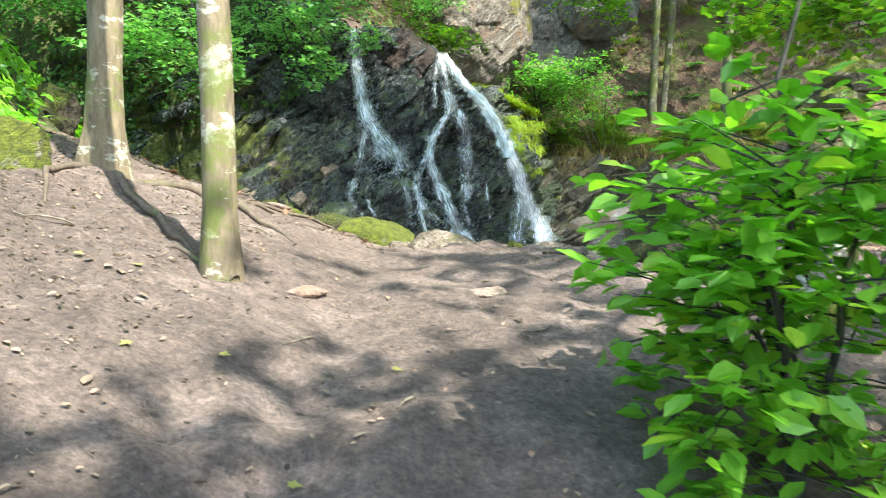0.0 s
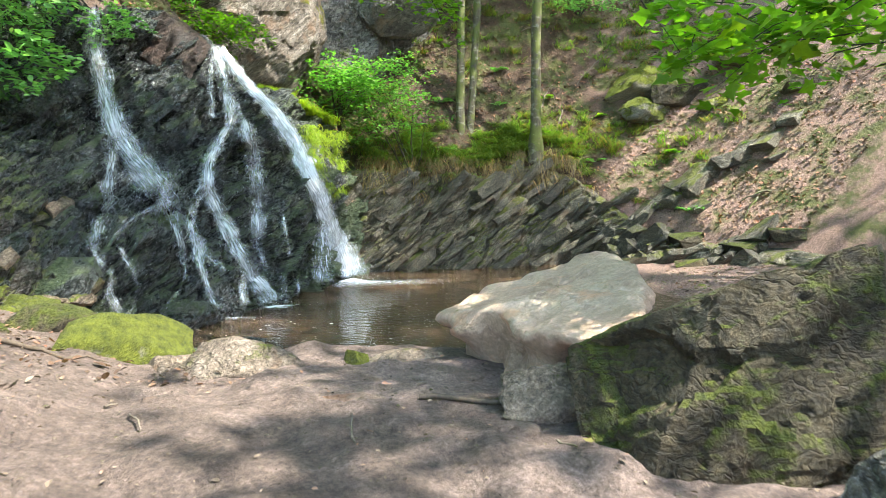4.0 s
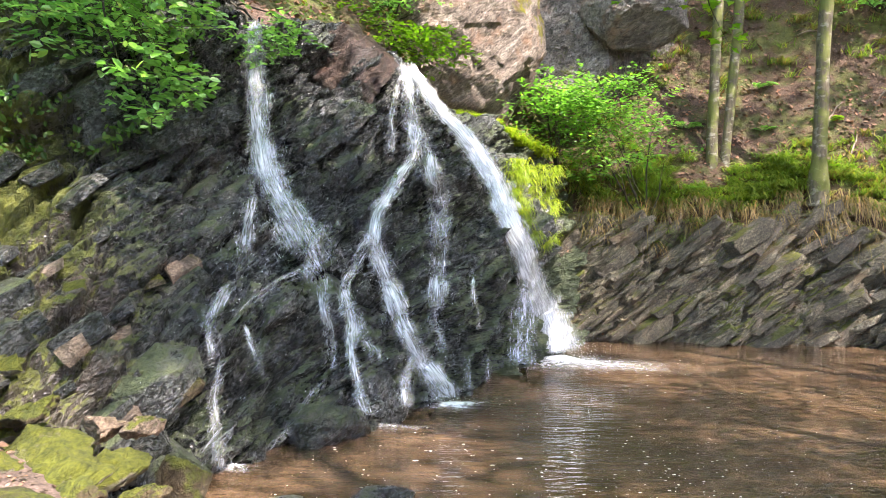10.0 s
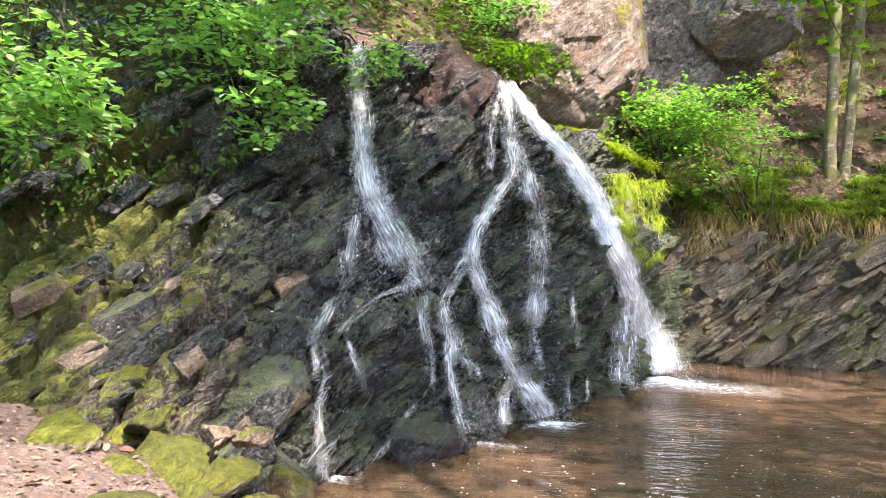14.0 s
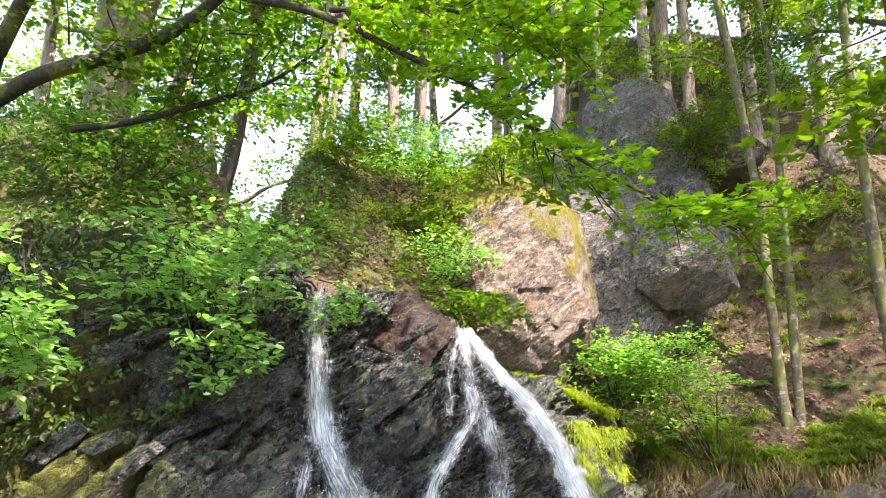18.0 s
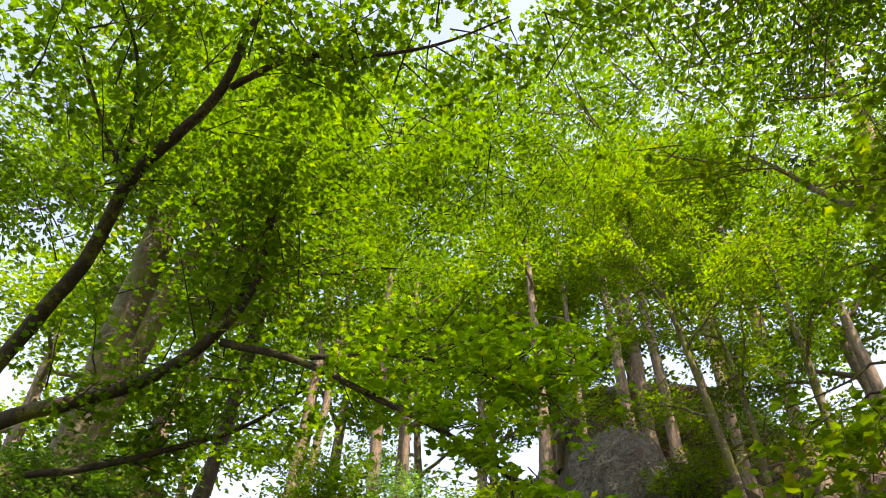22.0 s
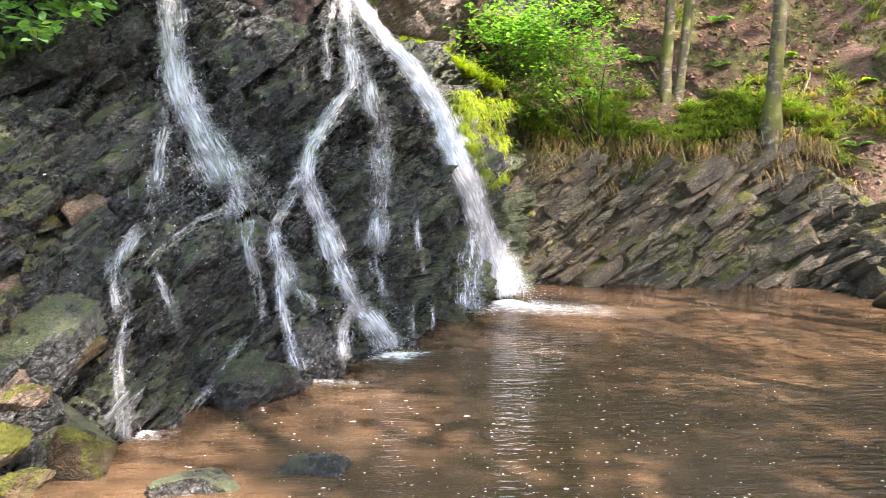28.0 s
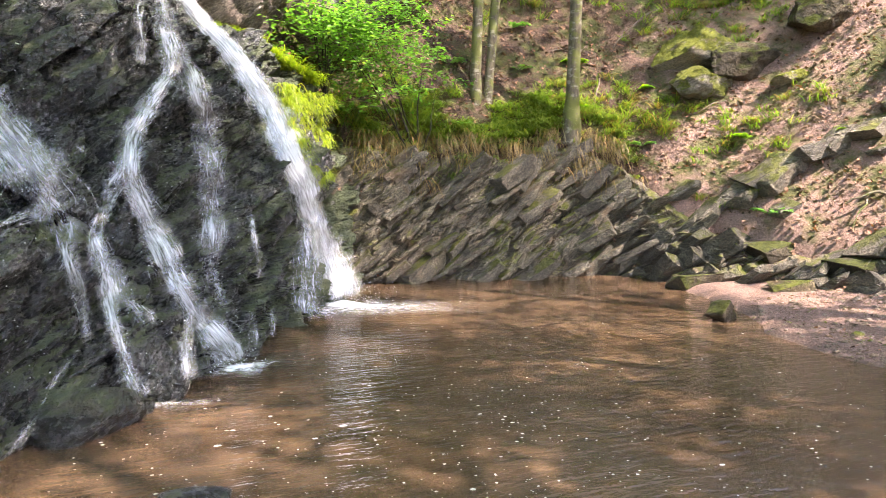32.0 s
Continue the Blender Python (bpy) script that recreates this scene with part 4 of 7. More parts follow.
run_fall([(-0.24, 3.5, 0.08), (-0.06, 3.00, 0.11), (0.02, 2.61, 0.13), (0.09, 2.16, 0.14), (0.14, 1.72, 0.13), (0.12, 1.2, 0.10), (0.10, 0.95, 0.06)], 130, 9, fall, off=0.06, power=0.92, veils=2, widen=1.35, strand_w=0.005, short=0.2)
run_fall([(-0.46, 4.3, 0.03), (-0.50, 4.01, 0.04), (-0.55, 3.50, 0.06), (-0.52, 2.95, 0.06)], 24, 10, fall, **thin)
run_fall([(-0.98, 1.42, 0.05), (-0.80, 1.05, 0.07), (-0.68, 0.78, 0.08), (-0.52, 0.50, 0.08)], 22, 11, fall, **thin)
run_fall([(-0.38, 4.44, 0.05), (-0.09, 4.00, 0.08), (0.16, 3.70, 0.09), (0.44, 3.45, 0.10), (0.68, 3.16, 0.11), (0.92, 2.74, 0.12), (1.14, 2.22, 0.13), (1.37, 1.76, 0.15), (1.58, 1.25, 0.18), (1.78, 0.80, 0.22), (1.96, 0.32, 0.27), (2.03, 0.0, 0.34)], 200, 12, fall, strand_w=0.011, short=0.6, veils=5, widen=1.25, leap=0.6, power=1.25)
run_fall([(1.42, 1.75, 0.06), (1.42, 1.35, 0.12), (1.40, 1.01, 0.16), (1.36, 0.60, 0.19), (1.32, 0.02, 0.24)], 60, 13, fall, off=0.2, leap=0.4, power=0.92, strand_w=0.005, veils=2)
run_fall([(0.54, 1.6, 0.02), (0.56, 1.40, 0.03), (0.59, 1.06, 0.04), (0.63, 0.66, 0.05)], 14, 14, fall, **thin)
run_fall([(-0.66, 1.95, 0.06), (-0.84, 1.62, 0.08), (-0.95, 1.30, 0.09), (-0.86, 0.98, 0.08), (-0.80, 0.62, 0.07), (-0.72, 0.30, 0.07), (-0.60, 0.02, 0.09)], 30, 17, fall, **thin)
run_fall([(-0.10, 0.62, 0.06), (-0.22, 0.42, 0.07), (-0.26, 0.2, 0.08), (-0.20, 0.02, 0.1)], 20, 18, fall, **thin)
run_fall([(0.02, 1.5, 0.05), (-0.02, 1.15, 0.07), (0.08, 0.8, 0.07), (0.18, 0.45, 0.08)], 24, 19, fall, **thin)
run_fall([(-1.98, 1.5, 0.08), (-2.05, 1.2, 0.08), (-1.98, 0.95, 0.06), (-1.86, 0.75, 0.05)], 20, 20, fall, **thin)
# thin spread of broken water beside the main jets
run_fall([(-1.80, 2.55, 0.10), (-1.62, 2.15, 0.18), (-1.42, 1.80, 0.25), (-1.22, 1.50, 0.28), (-1.12, 1.30, 0.24)], 60, 21, fall, off=0.10, veils=3, widen=1.3, power=0.92, tail=0.4, sway=0.4, leap=0.1)
run_fall([(1.30, 1.95, 0.12), (1.55, 1.30, 0.26), (1.80, 0.70, 0.38), (1.96, 0.25, 0.46), (2.0, 0.0, 0.5)], 40, 22, fall, off=0.1, veils=2, widen=1.1, leap=0.5, power=0.86, tail=0.05)
run_fall([(0.45, 0.5, 0.03), (0.46, 0.02, 0.04)], 5, 15, fall, **thin)
run_fall([(0.72, 0.45, 0.03), (0.74, 0.02, 0.04)], 5, 16, fall, **thin)


def foam_patch(name, cx, cy, rx, ry, z, thick, seed, heap=0.05):
    """Froth spread on the water, thinning outwards."""
    r, a = np.meshgrid(np.linspace(0.02, 1, 14), np.linspace(0, 2 * np.pi, 40, endpoint=False), indexing="ij")
    r, a = r.ravel(), a.ravel()
    wob = 1 + 0.5 * fbm(np.stack([np.cos(a) * 2.5, np.sin(a) * 1.5, 0 * a + seed], 1), 3, seed)
    V = np.stack([cx + rx * r * np.cos(a) * wob, cy + ry * r * np.sin(a) * wob, z + heap * np.maximum(0.55 - r, 0) * (1 + 0.5 * np.sin(7 * a + seed))], 1)
    i, j = np.arange(13)[:, None] * 40, np.arange(40)[None]
    F = np.stack([i + j, i + 40 + j, i + 40 + (j + 1) % 40, i + (j + 1) % 40], -1).reshape(-1, 4)
    return put(name, V, F, FOAM, parent=fall, label="white froth spread on the water", attrs={"thick": thick * (1 - r) ** 1.3})


foam_patch("foam", 2.25, 10.65, 1.7, 1.0, 0.012, 0.44, 1, 0.04)
foam_patch("foam", 2.05, 10.75, 0.7, 0.5, 0.03, 0.72, 6, 0.10)
foam_patch("foam", 0.28, 7.95, 0.55, 0.36, 0.012, 0.62, 2, 0.03)
foam_patch("foam", -1.6, 5.75, 0.28, 0.16, 0.012, 0.4, 3)
foam_patch("foam", -0.55, 7.0, 0.9, 0.2, 0.010, 0.22, 4)
rng = np.random.RandomState(5)
# spray thrown up at the feet of the falls
sp = np.concatenate([np.stack([rng.normal(2.15, 0.30, 500), rng.normal(11.0, 0.25, 500), np.abs(rng.normal(0, 0.22, 500)) + 0.02], 1),
                     np.stack([rng.normal(0.2, 0.14, 160), rng.normal(8.0, 0.12, 160), np.abs(rng.normal(0, 0.12, 160)) + 0.02], 1),
                     on_face(rng.normal(-1.55, 0.25, 160), rng.normal(1.9, 0.22, 160), 0.12),
                     on_face(rng.uniform(-2.3, -1.2, 260), rng.uniform(0.3, 3.6, 260), 0.06), on_face(rng.uniform(-0.8, 0.5, 320), rng.uniform(0.1, 3.6, 320), 0.06)])
V0, F0 = ico(1)
r0 = rng.uniform(0.002, 0.006, len(sp))
V = (sp[:, None] + V0[None] * r0[:, None, None]).reshape(-1, 3)
F = (F0[None] + (np.arange(len(sp)) * len(V0))[:, None, None]).reshape(-1, 3)
m_drop, nt, b = material("white_water_drops")
b.inputs["Base Color"].default_value = (0.85, 0.88, 0.9, 1); b.inputs["Roughness"].default_value = 0.2
put("spray", V, F, m_drop, parent=fall, kind="stuff", label="fine drops of spray")

# flecks of foam drifting on the pool
rng = np.random.RandomState(8)
n = 1500
px, py = rng.normal(1.5, 1.6, n), rng.normal(4.6, 1.6, n)
px[:500], py[:500] = rng.uniform(-1.2, 6.2, 500), rng.uniform(2.8, 11.5, 500)
ok = (py < face_y(np.clip(px, -7, 2.7), 0 * px) - 0.35) & (px < 6.3) & (px > -1.5 + 0.0 * py) & (py > 2.9)
px, py = px[ok], py[ok]
ring = np.linspace(0, 2 * np.pi, 7)[:-1]
rad = np.exp(rng.normal(-5.4, 0.5, len(px)))
V = np.stack([px[:, None] + rad[:, None] * np.cos(ring) * rng.uniform(0.8, 1.9, (len(px), 1)), py[:, None] + rad[:, None] * np.sin(ring), 0.006 + 0 * ring[None] + 0 * px[:, None]], -1).reshape(-1, 3)
m_fleck, nt, b = material("foam_fleck")
b.inputs["Base Color"].default_value = (0.75, 0.72, 0.62, 1)
put("foam_flecks", V, (np.arange(6)[None] + 6 * np.arange(len(px))[:, None]), m_fleck, label="pale foam flecks drifting on the brown pool", category="foam", kind="stuff")


# ---- boulders ----
def boulder(name, centre, size, mat, seed, label, turn=(0, 0, 0), level=4, cuts=9, rough_=0.06, crack=0.0, group="", masks=None):
    V, F = rock_shape(size, seed, level, cuts, rough_, turn, crack)
    kw = {}
    if masks:
        kw["attrs"] = {"moss": masks(V)}
    low = np.array([0, 0, V[:, 2].min()])
    return put(name, V - low, F, mat, label=label, category="rock", group=group, at=tuple(np.array(centre) + low), **kw)


def faced_boulder(name, centre, size, planes, mat, seed, label, group="", masks=None, **kw):
    V, F = cut_rock(size, planes, seed, **kw)
    low = np.array([0, 0, V[:, 2].min()])
    return put(name, V - low, F, mat, label=label, category="rock", group=group, at=tuple(np.array(centre) + low), smooth_shade=False, attrs={"moss": masks(V)} if masks else None)


# pale flat slab by the pool's edge: an outline given a thickness
outline = [(0.77, 1.70), (0.98, 1.82), (1.30, 1.92), (1.62, 1.90), (1.90, 1.86), (2.08, 2.04), (2.28, 1.98), (2.20, 1.50), (2.02, 1.10), (1.82, 0.74), (1.62, 0.40), (1.40, 0.10), (1.18, 0.12), (1.0, 0.38), (0.92, 0.62), (0.97, 0.95), (0.88, 1.30)]
O = np.array(outline)
cen = O.mean(0)
per = np.r_[0, np.cumsum(np.hypot(*np.diff(np.r_[O, O[:1]], axis=0).T))]
tt = np.linspace(0, per[-1], 120, endpoint=False)
ox, oy = np.interp(tt, per, np.r_[O[:, 0], O[0, 0]]), np.interp(tt, per, np.r_[O[:, 1], O[0, 1]])
rings, rel = [], []
for f, dz in [(0.02, 0), (0.2, 0), (0.4, 0), (0.6, 0), (0.78, 0), (0.9, 0), (0.97, -0.008), (1.0, -0.03), (0.995, -0.07), (0.94, -0.12), (0.84, -0.17), (0.74, -0.25), (0.68, -0.45), (0.66, -0.95)]:
    X, Y = cen[0] + (ox - cen[0]) * f, cen[1] + (oy - cen[1]) * f
    rings.append(np.stack([X, Y, 0.77 + 0.235 * (X - 0.8) + dz], 1)); rel.append(np.full(120, dz))
V, dzs = np.concatenate(rings), np.concatenate(rel)
edge = smooth(-dzs, 0.02, 0.12)
V[:, 2] += (0.05 * fbm(V * 1.7, 4, 3) + slabs(V * (1, 1, 0.2), 0.55, 0.3, 5, 0.035, 0.02)) * (1 - 0.6 * edge)
V[:, 2] -= 0.02 * np.exp(-np.abs(fbm(V * (2.4, 0.9, 1), 3, 14)) / 0.03) * (1 - edge)
rad_ = V[:, :2] - cen
V[:, :2] += unit(rad_) * (0.13 * fbm(V * 3, 4, 6) * (0.25 + edge))[:, None]
i, j = np.arange(len(rings) - 1)[:, None] * 120, np.arange(120)[None]
F = np.stack([i + j, i + 120 + j, i + 120 + (j + 1) % 120, i + (j + 1) % 120], -1).reshape(-1, 4)
put("flat_boulder", V, F, SLAB_ROCK, label="large pale flat-topped boulder at the pool's edge", category="rock", attrs={"moss": 0.35 + 0.3 * edge})
faced_boulder("mossy_boulder", (1.50, -0.48, 0.66), (0.78, 0.42, 0.56), [((-0.38, 0.1, 1), 0.72), ((0.25, -1, 0.12), 0.72), ((1, -0.25, 0.1), 0.86), ((-0.75, -0.6, 0.35), 0.80), ((-0.5, 0.2, 1), 0.88), ((0, 1, 0.2), 0.8), ((0, 0, -1), 0.8), ((0.8, -0.8, -0.1), 0.95), ((-1, 0, -0.1), 0.95)], MOSS_ROCK, 21, "big square-cut boulder with mossy flanks beside the path, coloured dark for shade", relief=0.05, step=0.42, turn=(0, -5, -32))
boulder("path_rock", (0.98, 0.22, 0.48), (0.48, 0.36, 0.25), BROWN_ROCK, 22, "low broken rock wedged against the flat boulder", (0, 8, -30), 4, 10, 0.07, 0.03)
faced_boulder("path_rock", (1.62, -1.38, 0.30), (0.34, 0.26, 0.30), [((0, -0.5, 1), 0.7), ((-0.6, -1, 0.2), 0.7), ((1, -0.4, 0.3), 0.8), ((-1, 0, 0.3), 0.8), ((0, 0, -1), 0.8)], SPOT_ROCK, 23, "dark rock with pale weathered patches at the boulder's foot", masks=lambda V: 0 * V[:, 0] + 0.3, level=5, relief=0.04, step=0.3)
boulder("path_rock", (1.62, -1.95, 0.22), (0.26, 0.22, 0.20), BRIGHT_MOSS_ROCK, 43, "mossy stone beside the path", (0, 0, 20), 5, 9, 0.08)
boulder("moss_stone", (2.85, 1.25, 0.30), (0.36, 0.32, 0.30), BRIGHT_MOSS_ROCK, 24, "small moss-covered rock behind the flat boulder")
boulder("edge_stone", (-1.42, 2.58, 0.42), (0.56, 0.42, 0.28), BRIGHT_MOSS_ROCK, 25, "moss-capped stone on the pool's bank", (0, 0, 15), 4, 8, 0.05, group="stones on the bank")
boulder("edge_stone", (-0.62, 1.92, 0.36), (0.46, 0.34, 0.22), BROWN_ROCK, 26, "broad worn brown stone with mossy ends on the pool's bank", (0, 0, -10), 5, 10, 0.07, group="stones on the bank")
boulder("edge_stone", (0.20, 1.72, 0.40), (0.13, 0.12, 0.12), BRIGHT_MOSS_ROCK, 27, "fist-sized mossy stone at the water", group="stones on the bank")
boulder("edge_stone", (0.50, 1.62, 0.38), (0.30, 0.16, 0.12), BROWN_ROCK, 28, "flat grey stone at the water", group="stones on the bank", masks=lambda V: 0 * V[:, 0] + 0.4)
boulder("edge_stone", (-1.02, 2.15, 0.40), (0.17, 0.14, 0.14), BROWN_ROCK, 29, "small brown stone between larger ones", group="stones on the bank", masks=lambda V: 0 * V[:, 0] + 0.3)
boulder("edge_stone", (-1.95, 3.05, 0.62), (0.34, 0.22, 0.16), MOSS_ROCK, 30, "half-mossed stone set in the bank", group="stones on the bank", masks=lambda V: 0 * V[:, 0] + 0.4)
boulder("edge_stone", (-2.25, 2.35, 0.74), (0.26, 0.18, 0.15), MOSS_ROCK, 39, "half-mossed stone set in the bank", group="stones on the bank", masks=lambda V: 0 * V[:, 0] + 0.4)
boulder("pool_stone", (6.55, 8.25, 0.10), (0.25, 0.2, 0.2), MOSS_ROCK, 44, "moss-capped stone standing at the beach's tip", (0, 0, 30), 4, 9, 0.08, group="stones in the pool")
boulder("pool_stone", (-1.86, 5.18, 0.08), (0.26, 0.20, 0.20), MOSS_ROCK, 31, "dark stone with a green moss cap in the shallows", group="stones in the pool")
boulder("pool_stone", (-1.03, 4.92, -0.02), (0.33, 0.22, 0.11), WET_ROCK, 32, "flat wet dark stone breaking the surface", group="stones in the pool", masks=lambda V: 0 * V[:, 0] + 0.5)
boulder("pool_stone", (-0.38, 5.15, -0.04), (0.30, 0.16, 0.09), WET_ROCK, 33, "flat wet dark stone breaking the surface", group="stones in the pool", masks=lambda V: 0 * V[:, 0] + 0.3)
boulder("pool_stone", (-1.25, 4.15, -0.02), (0.26, 0.18, 0.12), MOSS_ROCK, 34, "mossy flat stone at the water's edge", group="stones in the pool")
boulder("pool_stone", (0.25, 4.0, -0.05), (0.20, 0.08, 0.06), WET_ROCK, 35, "small wet stone breaking the surface", group="stones in the pool", masks=lambda V: 0 * V[:, 0] + 0.3)
boulder("pool_stone", (-1.0, 6.65, 0.06), (0.36, 0.30, 0.34), WET_ROCK, 36, "rounded green-black rock at the foot of the fall", (0, 20, 0), 4, 6, 0.05, masks=lambda V: 0 * V[:, 0] + 0.45)
boulder("pool_stone", (-0.62, 7.25, 0.2), (0.26, 0.22, 0.32), WET_ROCK, 37, "rounded green-black rock at the foot of the fall", (0, 0, 0), 4, 6, 0.05, masks=lambda V: 0 * V[:, 0] + 0.45)
boulder("fall_rock", (-1.33, 7.55, 1.18), (0.44, 0.38, 0.34), WET_ROCK, 38, "dark green knob of rock that splits the stream", (0, 15, 0), 4, 7, 0.05, masks=lambda V: 0 * V[:, 0] + 0.45)
boulder("fall_rock", (-0.95, 7.85, 0.95), (0.28, 0.3, 0.36), WET_ROCK, 40, "dark green knob of rock that splits the stream", (0, 0, 0), 4, 7, 0.05, masks=lambda V: 0 * V[:, 0] + 0.45)
# rotten brown rock block between the falls
boulder("fall_rock", (-1.2, 9.75, 4.15), (0.62, 0.55, 0.62), rock_material("red_brown_wet_rock", (0.012, 0.008, 0.007), (0.05, 0.033, 0.028), (0.14, 0.10, 0.085), 0.25, (0.3, 0.7)), 41, "red-brown rock block between the two falls", (0, 10, 20), 5, 9, 0.08, 0.05)

# flat stones trodden into the path
rng_t = np.random.RandomState(140)
for k, (x0, y0, a) in enumerate([(-0.37, -1.19, 0.24), (0.54, 0.06, 0.16), (-0.04, 0.78, 0.2), (0.32, -1.58, 0.13), (0.9, -1.54, 0.17), (-0.87, 0.06, 0.15), (-1.49, -1.43, 0.16), (0.67, 1.07, 0.22), (0.37, -0.87, 0.12), (-1.0, 1.3, 0.2), (-1.9, 0.9, 0.22), (-2.4, 1.6, 0.24)]):
    boulder("trodden_stone", (x0, y0, float(ground_z(x0, y0)[0]) - 0.045), (a, a * 0.75, a * 0.3), PATH_STONE, 140 + k, "worn brown stone bedded in the trodden earth", (rng_t.uniform(-8, 8), rng_t.uniform(-8, 8), rng_t.uniform(-60, 60)), 4, 10, 0.10, group="stones in the path")

# mossy stones at the foot of the wet slope
rng = np.random.RandomState(77)
for k, (x0, y0, s0) in enumerate([(-2.35, 4.15, 0.24), (-2.66, 4.40, 0.26), (-2.10, 3.92, 0.22), (-2.05, 4.42, 0.18), (-3.1, 4.2, 0.20), (-2.45, 3.85, 0.15), (-2.85, 3.95, 0.16), (-1.9, 3.7, 0.15), (-2.2, 4.75, 0.14), (-3.4, 4.5, 0.18), (-1.95, 4.75, 0.12), (-2.75, 4.85, 0.16), (-3.3, 3.6, 0.14), (-1.72, 4.2, 0.10), (-1.62, 3.85, 0.12)]):
    zt = max(float(ground_z(x0, y0)[0]), float(np.interp(y0, [3.9, 4.7, 5.6, 6.4], [0.25, 0.62, 1.15, 1.75])))
    boulder("slope_stone", (x0, y0, zt - 0.03), (s0 * 1.35, s0 * 1.0, s0 * 0.62), BRIGHT_MOSS_ROCK if k < 7 else (MOSS_ROCK if k % 2 else BROWN_ROCK), 100 + k, "yellow-green mossy stone on the wet slope" if k < 7 else "half-mossed stone on the wet slope", (14 + rng.uniform(-8, 8), -14 + rng.uniform(-10, 10), rng.uniform(-40, 40)), 4, 10, 0.09, 0.03, group="stones on the slope")

# pale boulder over the fall, with the hollow beneath it, and the grey cliff behind
faced_boulder("pale_boulder", (0.12, 13.4, 6.05), (1.9, 1.35, 2.35), [((0.25, -1, -0.12), 0.74), ((1, -0.35, 0.12), 0.86), ((-0.9, -0.6, 0.05), 0.72), ((-0.555, -0.2, -0.832), 0.58), ((0.75, -0.3, -0.75), 0.86), ((-0.3, -0.5, 0.85), 0.86), ((0.5, -0.5, 0.75), 0.92), ((0.3, -0.8, -0.6), 0.70)], PALE_ROCK, 51, "huge pale sunlit boulder with yellow moss overhanging the fall", masks=lambda V: np.clip(0.42 + 0.16 * V[:, 2] + 0.14 * np.maximum(V[:, 0] - 0.6, 0) + 0.25 * smooth(-V[:, 0], 0.2, 1.0), 0, 1), relief=0.07, step=0.7, level=6, facets=22)
# stands for the pale boulder's shaded left, dark by its rock colour
faced_boulder("dark_boulder", (-0.95, 13.7, 5.9), (1.15, 1.1, 1.9), [((0.2, -1, 0.1), 0.72), ((-0.7, -0.7, 0.3), 0.75), ((0, -0.4, 0.9), 0.8), ((0.6, -0.6, -0.4), 0.8)], MOSS_ROCK, 52, "mossy rock beside the pale boulder, with shade put into its dark colour", relief=0.12, step=0.6, level=5)
faced_boulder("cliff_block", (4.35, 14.75, 7.0), (0.95, 0.8, 0.95), [((0.1, -1, 0.25), 0.72), ((0.2, -0.6, -0.8), 0.72), ((-0.8, -0.6, 0.2), 0.8), ((0.9, -0.4, 0.2), 0.8)], GREY_ROCK, 53, "rounded grey rock block in the upper cliff", group="upper cliff", relief=0.05, step=0.8, level=5, facets=12)
faced_boulder("cliff_block", (2.9, 15.9, 7.0), (1.35, 1.0, 2.0), [((-0.15, -1, 0.15), 0.72), ((0.85, -0.5, 0.2), 0.85), ((-0.9, -0.3, 0.1), 0.9), ((0.2, -0.5, 0.9), 0.9)], GREY_ROCK, 54, "grey rock slab in the upper cliff", group="upper cliff", relief=0.06, step=1.1, level=6)
faced_boulder("cliff_block", (4.5, 16.9, 9.2), (1.95, 1.1, 4.0), [((-0.05, -1, 0.30), 0.66), ((0.80, -0.30, 0.55), 0.60), ((0.35, -0.7, 0.5), 0.66), ((-0.5, -0.8, 0.35), 0.70), ((-0.9, -0.4, 0.2), 0.70), ((-0.25, -0.4, 0.88), 0.74), ((0.9, -0.3, -0.2), 0.86)], GREY_ROCK, 55, "tall bare grey slab leaning back in the cliff", group="upper cliff", relief=0.10, step=1.1, facets=16, level=6)
faced_boulder("cliff_block", (5.9, 17.3, 10.9), (1.1, 0.9, 1.0), [((0.1, -1, 0.2), 0.7), ((0.5, -0.4, 0.8), 0.75), ((-0.7, -0.5, 0.5), 0.8)], MOSS_ROCK, 56, "moss-topped rock beside the tall slab", group="upper cliff", relief=0.06, step=0.6, level=5)
boulder("cliff_block", (2.6, 14.3, 4.6), (0.7, 0.7, 0.6), PALE_ROCK, 58, "broken rock at the foot of the upper cliff", (0, 15, 40), 4, 9, 0.07, 0.05, group="upper cliff", masks=lambda V: 0 * V[:, 0] + 0.5)

faced_boulder("bluff_rock", (-6.45, 10.3, 6.2), (1.9, 1.3, 1.9), [((0.1, -1, 0.1), 0.7), ((0.9, -0.3, 0.1), 0.75), ((0.3, -0.4, 0.9), 0.8), ((-0.6, -0.6, 0.4), 0.85)], MOSS_ROCK, 59, "dark ivy-hung rock bluff beside the fall", relief=0.16, step=0.7, level=5)
# mossy outcrops on the slope
for k, (x0, y0, a, b, c, mt) in enumerate([(10.8, 13.5, 1.0, 0.6, 0.5, 1), (10.5, 13.0, 0.7, 0.45, 0.36, 1), (11.3, 12.9, 0.8, 0.5, 0.42, 0), (12.8, 12.1, 0.8, 0.5, 0.4, 0), (11.7, 11.95, 0.35, 0.3, 0.16, 1)]):
    boulder("moss_outcrop", (x0, y0, float(ground_z(x0, y0)[0]) + 0.3 * c), (a, b, c), BRIGHT_MOSS_ROCK if mt else MOSS_ROCK, 61 + k, "outcrop capped with bright yellow moss on the slope" if mt else "dark mossy outcrop on the leafy slope", (0, -8, -10), 5, 7, 0.10)
